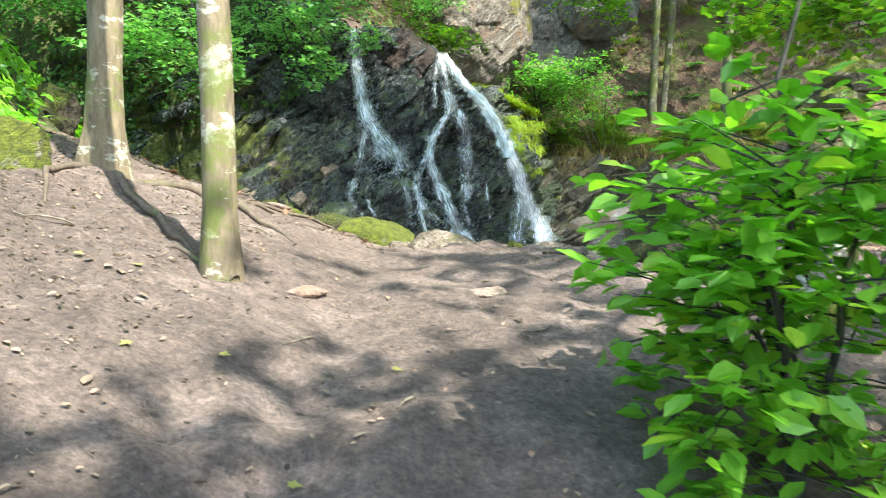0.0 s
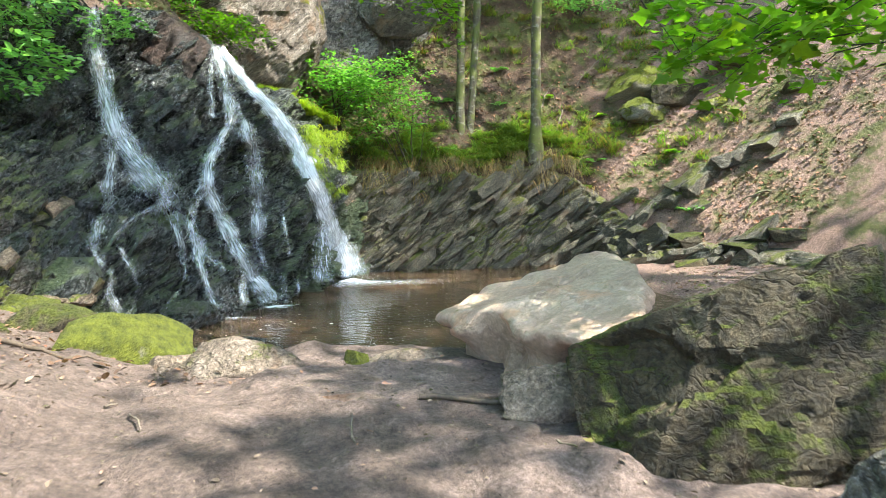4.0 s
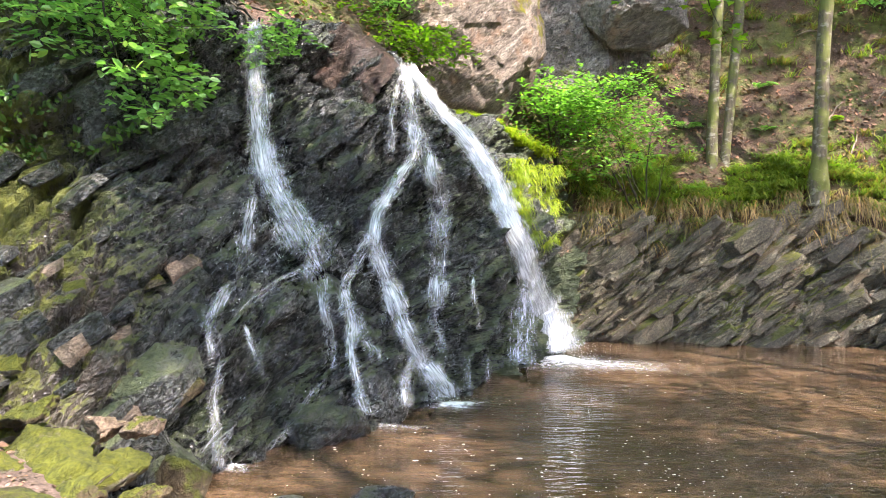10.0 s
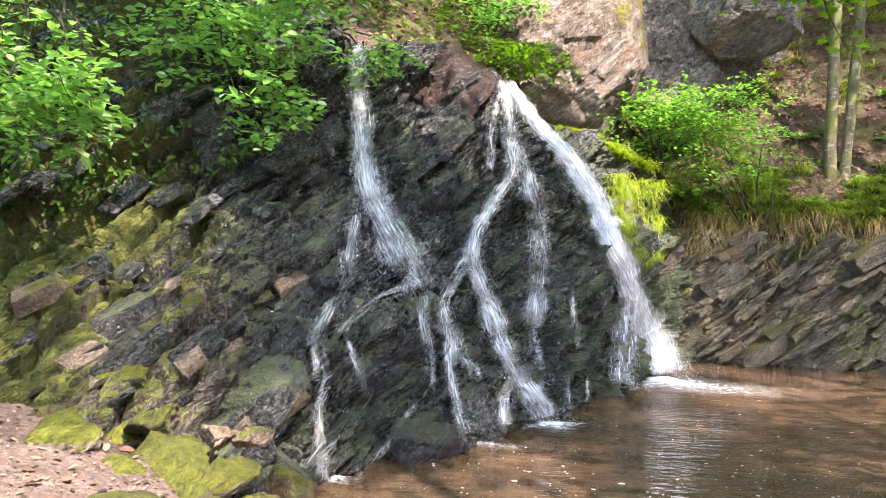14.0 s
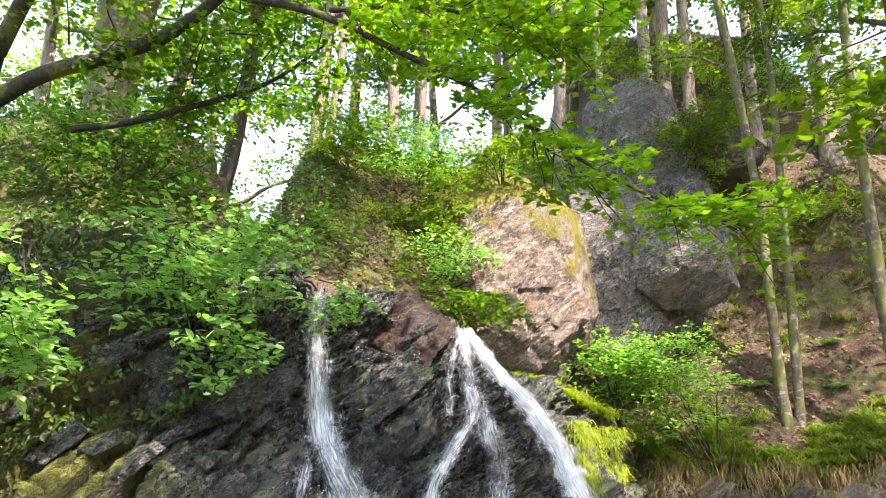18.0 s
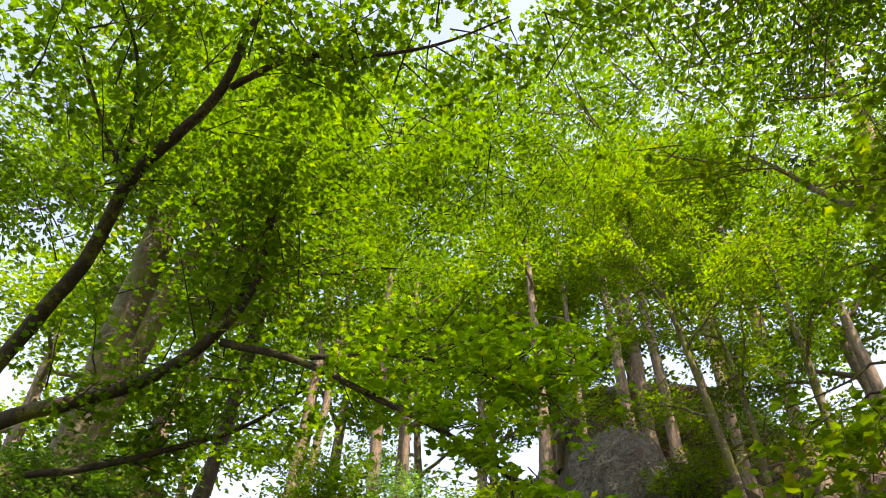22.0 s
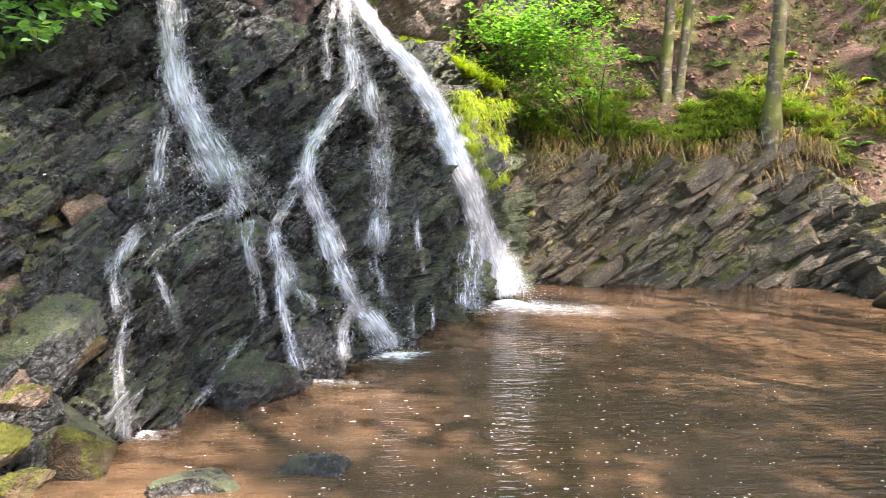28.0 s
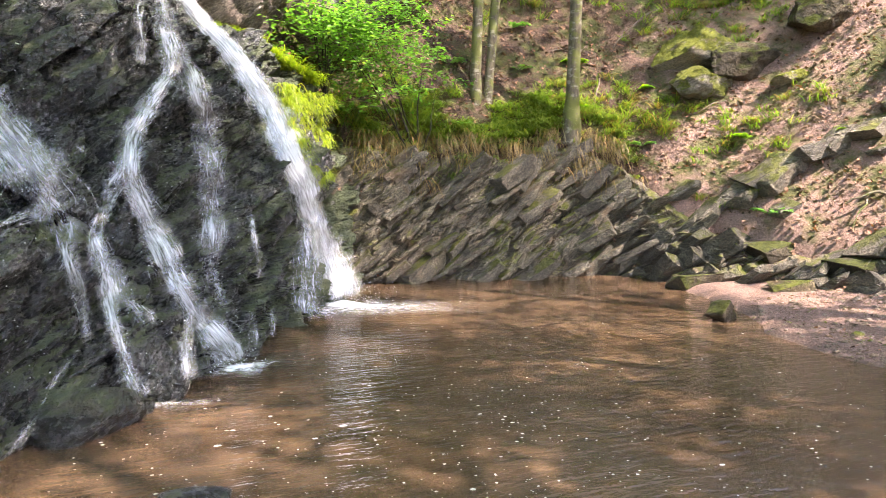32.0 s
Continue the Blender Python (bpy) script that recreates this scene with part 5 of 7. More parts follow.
boulder("path_boulder", (-5.0, 2.3, 1.75), (0.5, 0.4, 0.4), MOSS_ROCK, 64, "large moss-coated boulder beside the tree", (0, 10, 20), 5, 9, 0.06, 0.03)
boulder("path_boulder", (-3.50, -0.95, 1.12), (0.26, 0.28, 0.34), BRIGHT_MOSS_ROCK, 66, "moss-coated rock at the tree's foot", (0, 0, 0), 5, 8, 0.07)


# ---- loose slabs standing proud of the rock faces ----
def split_stone(long, deep, thick, seed, mat, name, moss=0.45):
    """One sharp-edged split stone of unit length: the hull of a jittered plate with broken ends."""
    rng = np.random.RandomState(seed)
    bm = bmesh.new()
    for sx in (-1, 1):
        for sy in (-1, 1):
            for sz in (-1, 1):
                for k in range(2):
                    bm.verts.new(Vector((sx * long * 0.5 * rng.uniform(0.4, 1.0), sy * deep * 0.5 * rng.uniform(0.4, 1.0), sz * thick * 0.5 * rng.uniform(0.35, 1.0))))
    out = bmesh.ops.convex_hull(bm, input=bm.verts[:])
    bmesh.ops.delete(bm, geom=list({g for g in out["geom_interior"] + out["geom_unused"] if isinstance(g, bmesh.types.BMVert)}), context="VERTS")
    bm.verts.index_update()
    V = np.array([v.co[:] for v in bm.verts])
    F = np.array([[v.index for v in f.verts] for f in bm.faces])
    bm.free()
    return make_mesh(name, V, F, mat, smooth_shade=False, attrs={"moss": np.full(len(V), moss), "dry": np.full(len(V), 0.0)})


def slab_parts(parent, places, shapes, seed, lengths, name, rise=36, turn=12):
    """Split stones set in a rock face along its bedding; places are a point and the face's heading."""
    rng = np.random.RandomState(seed)
    for x_, y_, z_, yaw in places:
        ob = new(name, shapes[rng.randint(len(shapes))])
        L = math.exp(rng.uniform(math.log(lengths[0]), math.log(lengths[1])))
        ob.matrix_world = pose(x_, y_, z_, rng.uniform(-turn, turn), -rise + rng.uniform(-9, 9), yaw + rng.uniform(-turn, turn)) @ Matrix.Diagonal((L, L, L, 1))
        ob.parent = parent


rng = np.random.RandomState(66)
C2 = np.array([v.co[:] for v in bpy.data.objects["cliff_2"].data.vertices]).reshape(460, 90, 3)
PLATES = [split_stone(1.0, 0.55, t_, 740 + k, BANK_ROCK, "slab") for k, t_ in enumerate((0.10, 0.13, 0.16, 0.20, 0.24, 0.30, 0.14, 0.36))]
CHIPS = [split_stone(1.0, 0.75, t_, 760 + k, WET_ROCK, "slab") for k, t_ in enumerate((0.14, 0.2, 0.28, 0.36, 0.44, 0.18))]
BLOCKS = [split_stone(1.0, 0.9, t_, 780 + k, WET_ROCK, "block", 0.55) for k, t_ in enumerate((0.4, 0.5, 0.6, 0.7, 0.45))]
places = []
for k in range(270):
    i_, j_ = int(rng.uniform(4, 330)), int(90 * rng.uniform(0.12, 0.95))
    q = C2[i_, j_]
    tg = C2[min(i_ + 8, 459), j_] - C2[max(i_ - 8, 0), j_]
    places.append((q[0], q[1] + 0.02, q[2], math.degrees(math.atan2(tg[1], tg[0]))))
# split slabs and stones in a band that climbs the bank, and at its foot by the beach
SHORE = [split_stone(1.15, 0.8, t_, 800 + k, BANK_ROCK, "shore_rock") for k, t_ in enumerate((0.26, 0.34, 0.42, 0.30))] + [split_stone(1.15, 0.9, 0.46, 810 + k, MOSS_ROCK, "shore_rock", 0.7) for k in range(2)]
for x0, y0, a, mt in [(8.81, 12.15, 0.8, 0), (8.99, 11.83, 0.7, 0), (9.35, 11.62, 0.8, 0), (9.75, 11.54, 0.9, 0), (10.0, 11.27, 0.8, 0), (10.3, 11.17, 0.9, 0), (10.47, 11.0, 1.1, 0), (10.75, 10.86, 0.7, 0), (11.07, 10.64, 1.0, 0), (11.36, 10.46, 0.8, 0), (11.72, 10.12, 0.9, 0), (11.55, 9.66, 0.5, 0), (12.79, 10.19, 0.7, 1), (9.16, 12.07, 0.7, 0), (8.99, 11.48, 0.7, 1), (9.49, 10.99, 0.6, 0), (9.67, 10.33, 0.9, 1), (9.51, 10.72, 0.6, 0), (8.77, 9.1, 0.6, 1), (8.14, 10.49, 0.7, 1), (10.09, 8.93, 1.0, 1), (10.25, 8.34, 0.9, 0), (10.38, 8.87, 0.8, 0), (10.53, 8.38, 0.7, 1), (9.98, 9.4, 0.6, 0), (8.6, 11.2, 0.6, 0), (8.3, 11.75, 0.8, 0), (9.3, 12.0, 0.6, 0), (10.1, 10.4, 0.5, 0), (12.2, 9.9, 0.7, 0)]:
    ob = new("shore_rock", SHORE[rng.randint(4) if not mt else 4 + rng.randint(2)])
    ob.matrix_world = pose(x0, y0, float(ground_z(x0, y0)[0]) + 0.02 * a, rng.uniform(-14, 14), (-28 if not mt else -5) + rng.uniform(-12, 12), rng.uniform(-40, 20)) @ Matrix.Diagonal((a, a, a, 1))
    tagged(ob, "moss-capped rock at the foot of the far bank" if mt else "split grey layered rock in the far bank", "rock", "rocks on the far bank")
slab_parts(bpy.data.objects["cliff_2"], places, PLATES, 700, (0.28, 1.15), "slab", 37)
G1 = FACE.reshape(460, 230, 3)
places = []
while len(places) < 190:
    q = G1[rng.randint(60, 440), rng.randint(12, 205)]
    if min((np.hypot(l_[:, 0] - q[0], l_[:, 1] - q[2]) - l_[:, 2]).min() for l_ in FALL_LINES) > 0.26:
        places.append((q[0], q[1] + 0.06, q[2], rng.uniform(20, 55)))
slab_parts(bpy.data.objects["cliff_1"], places, CHIPS, 720, (0.18, 0.75), "slab", 36)
places = []
while len(places) < 70:
    q = G1[rng.randint(215, 425), rng.randint(16, 175)]
    if min((np.hypot(l_[:, 0] - q[0], l_[:, 1] - q[2]) - l_[:, 2]).min() for l_ in FALL_LINES) > 0.20:
        places.append((q[0], q[1] + 0.10, q[2], rng.uniform(15, 60)))
slab_parts(bpy.data.objects["cliff_1"], places, BLOCKS, 760, (0.25, 0.7), "block", 36)

# broken stones lying on the wet slope
LYING = [split_stone(1.0, 0.8, t_, 830 + k, m_, "slope_stone", 0.6) for k, (t_, m_) in enumerate([(0.34, BRIGHT_MOSS_ROCK), (0.42, BROWN_ROCK), (0.36, MOSS_ROCK), (0.3, BROWN_ROCK), (0.4, BRIGHT_MOSS_ROCK)])]
for k in range(46):
    q = G1[rng.randint(120, 245), rng.randint(10, 95)]
    if q[2] > 1.7 or min((np.hypot(l_[:, 0] - q[0], l_[:, 1] - q[2]) - l_[:, 2]).min() for l_ in FALL_LINES) < 0.12:
        continue
    j = rng.randint(5)
    a = math.exp(rng.uniform(math.log(0.16), math.log(0.48)))
    ob = new("slope_stone", LYING[j])
    ob.matrix_world = pose(q[0], q[1] - 0.02, q[2] + 0.03, 30 + rng.uniform(-15, 15), -28 + rng.uniform(-15, 15), rng.uniform(10, 60)) @ Matrix.Diagonal((a, a, a, 1))
    tagged(ob, ("broken stone with a lime-green moss cap on the wet slope", "broken brown stone on the wet slope", "dark half-mossed stone on the wet slope", "flat brown stone on the wet slope", "moss-covered stone on the wet slope")[j], "rock", "stones on the slope")

# ---- plants: materials ----
BARK = bark_material("mossy_grey_bark", (0.035, 0.028, 0.018), (0.135, 0.112, 0.072), 0.58, patches=0.35)
BARK_SMOOTH = bark_material("smooth_path_tree_bark", (0.075, 0.055, 0.032), (0.21, 0.158, 0.098), 0.26, 0.8, patches=0.65)
BARK_ROOT = bark_material("worn_root_bark", (0.04, 0.028, 0.019), (0.125, 0.09, 0.064), 0.12, 0.8)
# near-black backlit silhouette of the limbs put into the bark colour
BARK_DARK = bark_material("mossy_silhouette_bark", (0.008, 0.007, 0.005), (0.04, 0.035, 0.022), 0.3)
BARK_PINE = bark_material("reddish_pine_bark", (0.13, 0.075, 0.05), (0.36, 0.235, 0.18), 0.05)
BARK_FAR = bark_material("ridge_trunk_bark", (0.06, 0.045, 0.033), (0.24, 0.19, 0.145), 0.15)
LEAF = leaf_material("fresh_green_leaf", (0.05, 0.11, 0.008), (0.11, 0.20, 0.014), 0.6)
LEAF_BRIGHT = leaf_material("bright_maple_leaf", (0.09, 0.18, 0.012), (0.19, 0.32, 0.022), 0.62)
# darker leaf green with the bluff's shade put into the colour
LEAF_DARK = leaf_material("shaded_ivy_leaf", (0.03, 0.085, 0.015), (0.085, 0.18, 0.028), 0.4, 0.35)
LEAF_BLUE = leaf_material("cool_green_bramble_leaf", (0.13, 0.28, 0.09), (0.27, 0.47, 0.18), 0.45, 0.4)
LEAF_SAPLING = leaf_material("cool_bright_sapling_leaf", (0.075, 0.19, 0.035), (0.17, 0.34, 0.07), 0.5, 0.4)
LEAF_BUSH = leaf_material("bright_bush_leaf", (0.10, 0.24, 0.02), (0.22, 0.42, 0.04), 0.5, 0.35)
LEAF_YELLOW = leaf_material("yellow_green_leaf", (0.07, 0.135, 0.008), (0.145, 0.22, 0.014), 0.6)
NEEDLE = leaf_material("dark_needle_spray", (0.012, 0.035, 0.012), (0.035, 0.07, 0.02), 0.3)
GRASS_GREEN = leaf_material("green_grass_blade", (0.06, 0.12, 0.018), (0.20, 0.26, 0.05), 0.5)
GRASS_DRY = leaf_material("straw_grass_blade", (0.10, 0.075, 0.03), (0.30, 0.215, 0.10), 0.4)
GRASS_LIME = leaf_material("lime_moss_grass_blade", (0.13, 0.19, 0.012), (0.26, 0.32, 0.025), 0.5)
DEAD_LEAF = leaf_material("dead_brown_leaf", (0.028, 0.015, 0.010), (0.21, 0.115, 0.072), 0.12, 0.8)
SCRAP = leaf_material("bleached_leaf_scrap", (0.03, 0.019, 0.014), (0.25, 0.18, 0.13), 0.1, 0.8)
PALE_LEAF = leaf_material("fallen_yellow_leaf", (0.22, 0.20, 0.04), (0.36, 0.30, 0.11), 0.2, 0.7)


def crown_mesh(name, sprays, parent, mat, kind, size, count, spread, seed, droop=0.25, tilt=0.35, label=""):
    """One crown of many flat fans of leaves; sprays are (base, tip) pairs."""
    rng = np.random.RandomState(seed)
    V, F = join([spray_leaves(b, t, count, spread * rng.uniform(0.7, 1.3), size, kind, rng, droop, tilt) for b, t in sprays])
    return put(name, V, F, mat, parent=parent, kind="stuff", label=label, smooth_shade=False)


def twigs_mesh(name, sprays, parent, mat, r, seed):
    pieces = [tube(bend(b, t, 5, 0.03, 0.08, seed + k), [r, r * 0.25], 4) for k, (b, t) in enumerate(sprays)]
    V, F = join(pieces)
    return put(name, V, F, mat, parent=parent, kind="stuff")


def fans(centre, radii, n, length, rng, out=0.6, lift=0.0):
    """Twigs filling a rounded volume, pointing outwards."""
    c = rng.normal(0, 1, (n, 3))
    c = unit(c) * (rng.rand(n, 1) ** 0.45)
    P = np.asarray(centre) + c * np.asarray(radii)
    D = c * out + rng.normal(0, 0.45, (n, 3))
    D[:, 2] = D[:, 2] * 0.35 + lift
    D = unit(D) * (length * rng.uniform(0.6, 1.3, (n, 1)))
    return [(p - d * 0.5, p + d * 0.5) for p, d in zip(P, D)]


def make_tree(name, line, radii, bark, label, seed, limbs=6, limb_from=0.45, limb_len=3.0, sprays=90, leaf=LEAF, kind="simple", size=0.13, count=55, spread=0.5, fan=1.3, lift=0.25, flare=1.5, sides=12, crown_at=None, twig=True, group=""):
    """A tree: root-flared trunk along the line, tapering limbs, and a crown of leaf fans round the limbs."""
    rng = np.random.RandomState(seed)
    line = np.asarray(line, float)
    run = np.r_[0, np.cumsum(np.linalg.norm(np.diff(line, axis=0), axis=1))]
    t = np.linspace(0, run[-1], 26)
    L = np.stack([np.interp(t, run, line[:, k]) for k in range(3)], 1)
    w = np.cumsum(rng.normal(0, 0.012, (26, 3)), 0) * np.linspace(0, 1, 26)[:, None] * run[-1] * 0.12
    L = L + w
    R = np.interp(t / run[-1], np.linspace(0, 1, len(radii)), radii)
    R = R * (1 + (flare - 1) * np.exp(-t / (2.2 * radii[0])))
    tree = empty(name, tuple(L[0]), label, "tree", group)
    off = L[0]
    base_ext = np.vstack([L[:1] - (0, 0, 0.35), L]) - off
    V, F = tube(base_ext, np.r_[R[0] * 1.1, R], sides, seed, 0.16)
    put("trunk", V, F, bark, parent=tree)
    sp = []
    for k in range(limbs):
        f = limb_from + (1 - limb_from) * (k + rng.rand()) / max(limbs, 1)
        i = min(int(f * 25), 24)
        ang = k * 2.4 + rng.uniform(-0.5, 0.5)
        ll = limb_len * rng.uniform(0.6, 1.15) * (1.15 - 0.5 * f)
        d = np.array([math.cos(ang), math.sin(ang), lift + 0.35 * rng.rand()])
        B = bend(L[i] - off, L[i] - off + d * ll, 9, 0.05, 0.22, seed * 31 + k)
        V, F = tube(B, [R[i] * 0.5, R[i] * 0.32, R[i] * 0.1], 7, seed + k, 0.1)
        put("limb", V, F, bark, parent=tree)
        for q in range(max(1, sprays // max(limbs, 1))):
            a = B[rng.randint(2, 9)] + rng.normal(0, 0.25 * ll * 0.45, 3) * (1, 1, 0.6)
            dd = unit(np.array([[math.cos(ang) + rng.normal(0, 0.8), math.sin(ang) + rng.normal(0, 0.8), rng.normal(0.05, 0.2)]]))[0] * fan * rng.uniform(0.6, 1.3)
            sp.append((a - 0.3 * dd, a + 0.7 * dd))
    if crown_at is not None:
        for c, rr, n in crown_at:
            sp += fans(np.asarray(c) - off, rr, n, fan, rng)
    if sp:
        crown_mesh("crown", sp, tree, leaf, kind, size, count, spread, seed + 5)
        if twig:
            twigs_mesh("branchwork", sp, tree, bark, 0.010 * fan + 0.004, seed)
    return tree


# ---- the two trees by the path ----
g0 = lambda x_, y_: float(ground_z(x_, y_)[0])
make_tree("path_tree", [(-1.89, -1.66, g0(-1.89, -1.66) - 0.05), (-1.94, -1.66, 2.2), (-1.9, -1.7, 4.5), (-1.7, -1.9, 8.5), (-1.9, -2.0, 11.0)], [0.094, 0.080, 0.072, 0.045, 0.02], BARK_SMOOTH, "slim tree with pale lichen patches on mossy bark by the path", 301, 6, 0.62, 2.6, 30, LEAF, sides=16, flare=1.35)
make_tree("path_tree", [(-3.22, -0.15, g0(-3.22, -0.15) - 0.1), (-3.18, -0.15, 2.4), (-3.12, -0.2, 4.5), (-3.3, 0.2, 9.0), (-3.1, 0.4, 12.0)], [0.125, 0.110, 0.100, 0.07, 0.03], BARK_SMOOTH, "smooth beige tree with a mossy foot and spreading roots", 302, 6, 0.62, 2.8, 30, LEAF, sides=16, flare=1.9)


def root(points, r, name="tree_root", label="bare tree root creeping over the trodden earth"):
    P = np.array([(x_, y_, g0(x_, y_) + 0.012) for x_, y_ in points])
    t = np.linspace(0, 1, 22)
    L = np.stack([np.interp(t, np.linspace(0, 1, len(P)), P[:, k]) for k in range(3)], 1)
    L[:, 2] = np.array([g0(a, b) for a, b in L[:, :2]]) + 0.012 + 0.03 * np.sin(np.linspace(0.3, 3, 22)) * (r / 0.06)
    V, F = tube(L - (0, 0, 0.35 * r), [r * 0.55, r * 0.45, r * 0.15], 8, 3, 0.45)
    return put(name, V, F, BARK_ROOT, label=label, category="root", group="roots of the path trees")


for pts_, r_ in [([(-3.1, -0.1), (-2.7, 0.25), (-2.35, 0.4), (-2.0, 0.2), (-1.75, -0.15)], 0.07), ([(-3.1, -0.3), (-2.7, -0.8), (-2.3, -1.3), (-1.95, -1.7)], 0.06), ([(-3.0, 0.0), (-2.6, 0.7), (-2.2, 1.1), (-1.8, 1.25)], 0.05), ([(-1.8, -1.75), (-2.0, -1.6), (-2.25, -1.55)], 0.05),
                ([(-3.2, -0.4), (-3.2, -1.0), (-2.9, -1.6)], 0.05), ([(0.3, 0.6), (0.7, 0.35), (1.1, 0.15)], 0.03), ([(-2.6, 0.9), (-2.0, 1.7), (-1.4, 2.1)], 0.04)]:
    root(pts_, r_)

# ---- the leaning tree on the left-hand bluff, whose limbs reach over the pool ----
bluff = empty("overhanging_tree", (-6.4, 7.0, 4.6), "mossy tree leaning from the bluff over the pool, bark coloured as a dark silhouette", "tree")
OFF = np.array((-6.4, 7.0, 4.6))


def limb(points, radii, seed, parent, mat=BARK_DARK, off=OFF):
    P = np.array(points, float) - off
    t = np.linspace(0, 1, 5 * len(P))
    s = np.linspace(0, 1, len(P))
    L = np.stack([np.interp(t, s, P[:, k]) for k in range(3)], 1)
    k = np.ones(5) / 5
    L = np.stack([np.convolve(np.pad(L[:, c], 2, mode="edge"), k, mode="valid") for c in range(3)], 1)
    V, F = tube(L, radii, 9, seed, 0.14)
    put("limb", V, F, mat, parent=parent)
    return L


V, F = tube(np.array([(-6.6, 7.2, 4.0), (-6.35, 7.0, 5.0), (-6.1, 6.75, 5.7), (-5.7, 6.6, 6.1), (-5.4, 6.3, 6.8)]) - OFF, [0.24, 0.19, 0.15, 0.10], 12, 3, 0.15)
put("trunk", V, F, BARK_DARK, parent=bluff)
l2 = limb([(-5.8, 6.62, 5.95), (-4.94, 6.45, 6.40), (-4.19, 6.52, 6.65), (-3.54, 6.47, 6.86), (-2.86, 6.24, 7.22), (-2.39, 5.96, 7.75), (-2.2, 5.4, 8.6)], [0.10, 0.09, 0.075, 0.06, 0.03], 11, bluff)
l2b = limb([(-2.86, 6.24, 7.22), (-1.82, 6.28, 6.98), (-0.93, 6.34, 6.47), (-0.02, 6.29, 5.91), (0.79, 6.21, 5.13), (1.66, 6.08, 4.52), (2.35, 5.76, 4.14)], [0.05, 0.04, 0.028, 0.018, 0.008], 12, bluff)
l2c = limb([(-1.82, 6.28, 6.98), (-0.56, 6.24, 6.98), (0.29, 6.25, 6.66), (0.98, 6.18, 6.30)], [0.03, 0.022, 0.008], 13, bluff)
l2d = limb([(-4.9, 7.0, 6.0), (-4.17, 7.12, 6.14), (-3.08, 7.19, 6.51), (-2.57, 7.24, 6.73), (-1.84, 6.96, 7.09)], [0.045, 0.04, 0.03, 0.012], 14, bluff)
l1 = limb([(-5.5, 6.4, 6.5), (-4.75, 5.88, 7.43), (-4.16, 5.42, 7.87), (-3.74, 4.78, 8.38), (-3.20, 4.44, 8.64), (-2.59, 4.07, 9.02), (-2.29, 3.53, 9.51), (-1.86, 3.22, 9.99)], [0.09, 0.085, 0.07, 0.055, 0.03], 15, bluff)
l1b = limb([(-2.59, 4.07, 9.02), (-1.79, 3.74, 9.21), (-0.95, 3.82, 9.23), (-0.13, 3.76, 9.34), (0.70, 3.47, 9.45)], [0.045, 0.035, 0.02, 0.008], 16, bluff)
l1c = limb([(-3.74, 4.78, 8.38), (-4.03, 4.19, 8.87), (-4.10, 3.24, 9.30)], [0.035, 0.025, 0.012], 17, bluff)
l1d = limb([(-3.72, 4.6, 8.5), (-3.56, 3.87, 9.30), (-3.66, 3.12, 9.59)], [0.03, 0.022, 0.01], 18, bluff)
l3 = limb([(-2.98, 6.39, 7.32), (-2.28, 5.83, 8.24), (-2.30, 5.36, 8.63)], [0.035, 0.03, 0.012], 19, bluff)
rng = np.random.RandomState(61)


def along(L, n, length, lo=0.25, hi=1.0, dz=0.0, jitter=0.25):
    """Side twigs along a limb."""
    out = []
    for k in range(n):
        i = int(rng.uniform(lo, hi) * (len(L) - 2))
        d = unit((L[i + 1] - L[i])[None])[0]
        s = np.cross(d, (0, 0, 1.0)) * rng.choice([-1, 1]) + d * 0.7 + rng.normal(0, 0.3, 3) * (1, 1, 0.4)
        s[2] += dz
        s = s / np.linalg.norm(s) * length * rng.uniform(0.5, 1.2)
        a = L[i] + rng.normal(0, jitter, 3) * (1, 1, 0.5)
        out.append((a, a + s))
    return out


near_sp = fans(np.array((0.1, 6.3, 6.9)) - OFF, (1.6, 0.8, 0.55), 30, 0.9, rng) + along(l2b, 64, 0.85, 0.25, 1.0, -0.1, 0.12) + along(l2c, 30, 0.9, 0.1, 1.0, 0.0, 0.2)
crown_mesh("foliage", near_sp, bluff, LEAF_BRIGHT, "maple", 0.088, 34, 0.32, 62, 0.2, 0.28, "bright flat sprays of lobed leaves")
twigs_mesh("branchwork", near_sp, bluff, BARK_DARK, 0.009, 63)
up_sp = along(l2, 30, 1.1, 0.3, 1.0, 0.2, 0.3) + along(l2d, 24, 1.0, 0.2, 1.0, 0.0, 0.2) + along(l1, 22, 1.2, 0.2, 1.0, 0.2, 0.5) + along(l1b, 22, 1.1, 0.1, 1.0, 0.1, 0.35) + along(l1c, 10, 1.0, 0.1, 1.0, 0.1, 0.35) + along(l1d, 10, 1.0, 0.1, 1.0, 0.1, 0.35) + along(l3, 22, 1.0, 0.2, 1.0, 0.1, 0.35)
up_sp += fans(np.array((-3.2, 3.6, 10.2)) - OFF, (2.6, 2.0, 1.0), 44, 1.1, rng) + fans(np.array((0.3, 3.4, 10.2)) - OFF, (2.4, 1.6, 0.8), 34, 1.1, rng) + fans(np.array((-2.0, 6.6, 11.2)) - OFF, (3.2, 1.8, 1.1), 90, 1.1, rng)
crown_mesh("crown", up_sp, bluff, LEAF, "maple", 0.078, 66, 0.46, 64)
twigs_mesh("branchwork", up_sp, bluff, BARK_DARK, 0.011, 65)

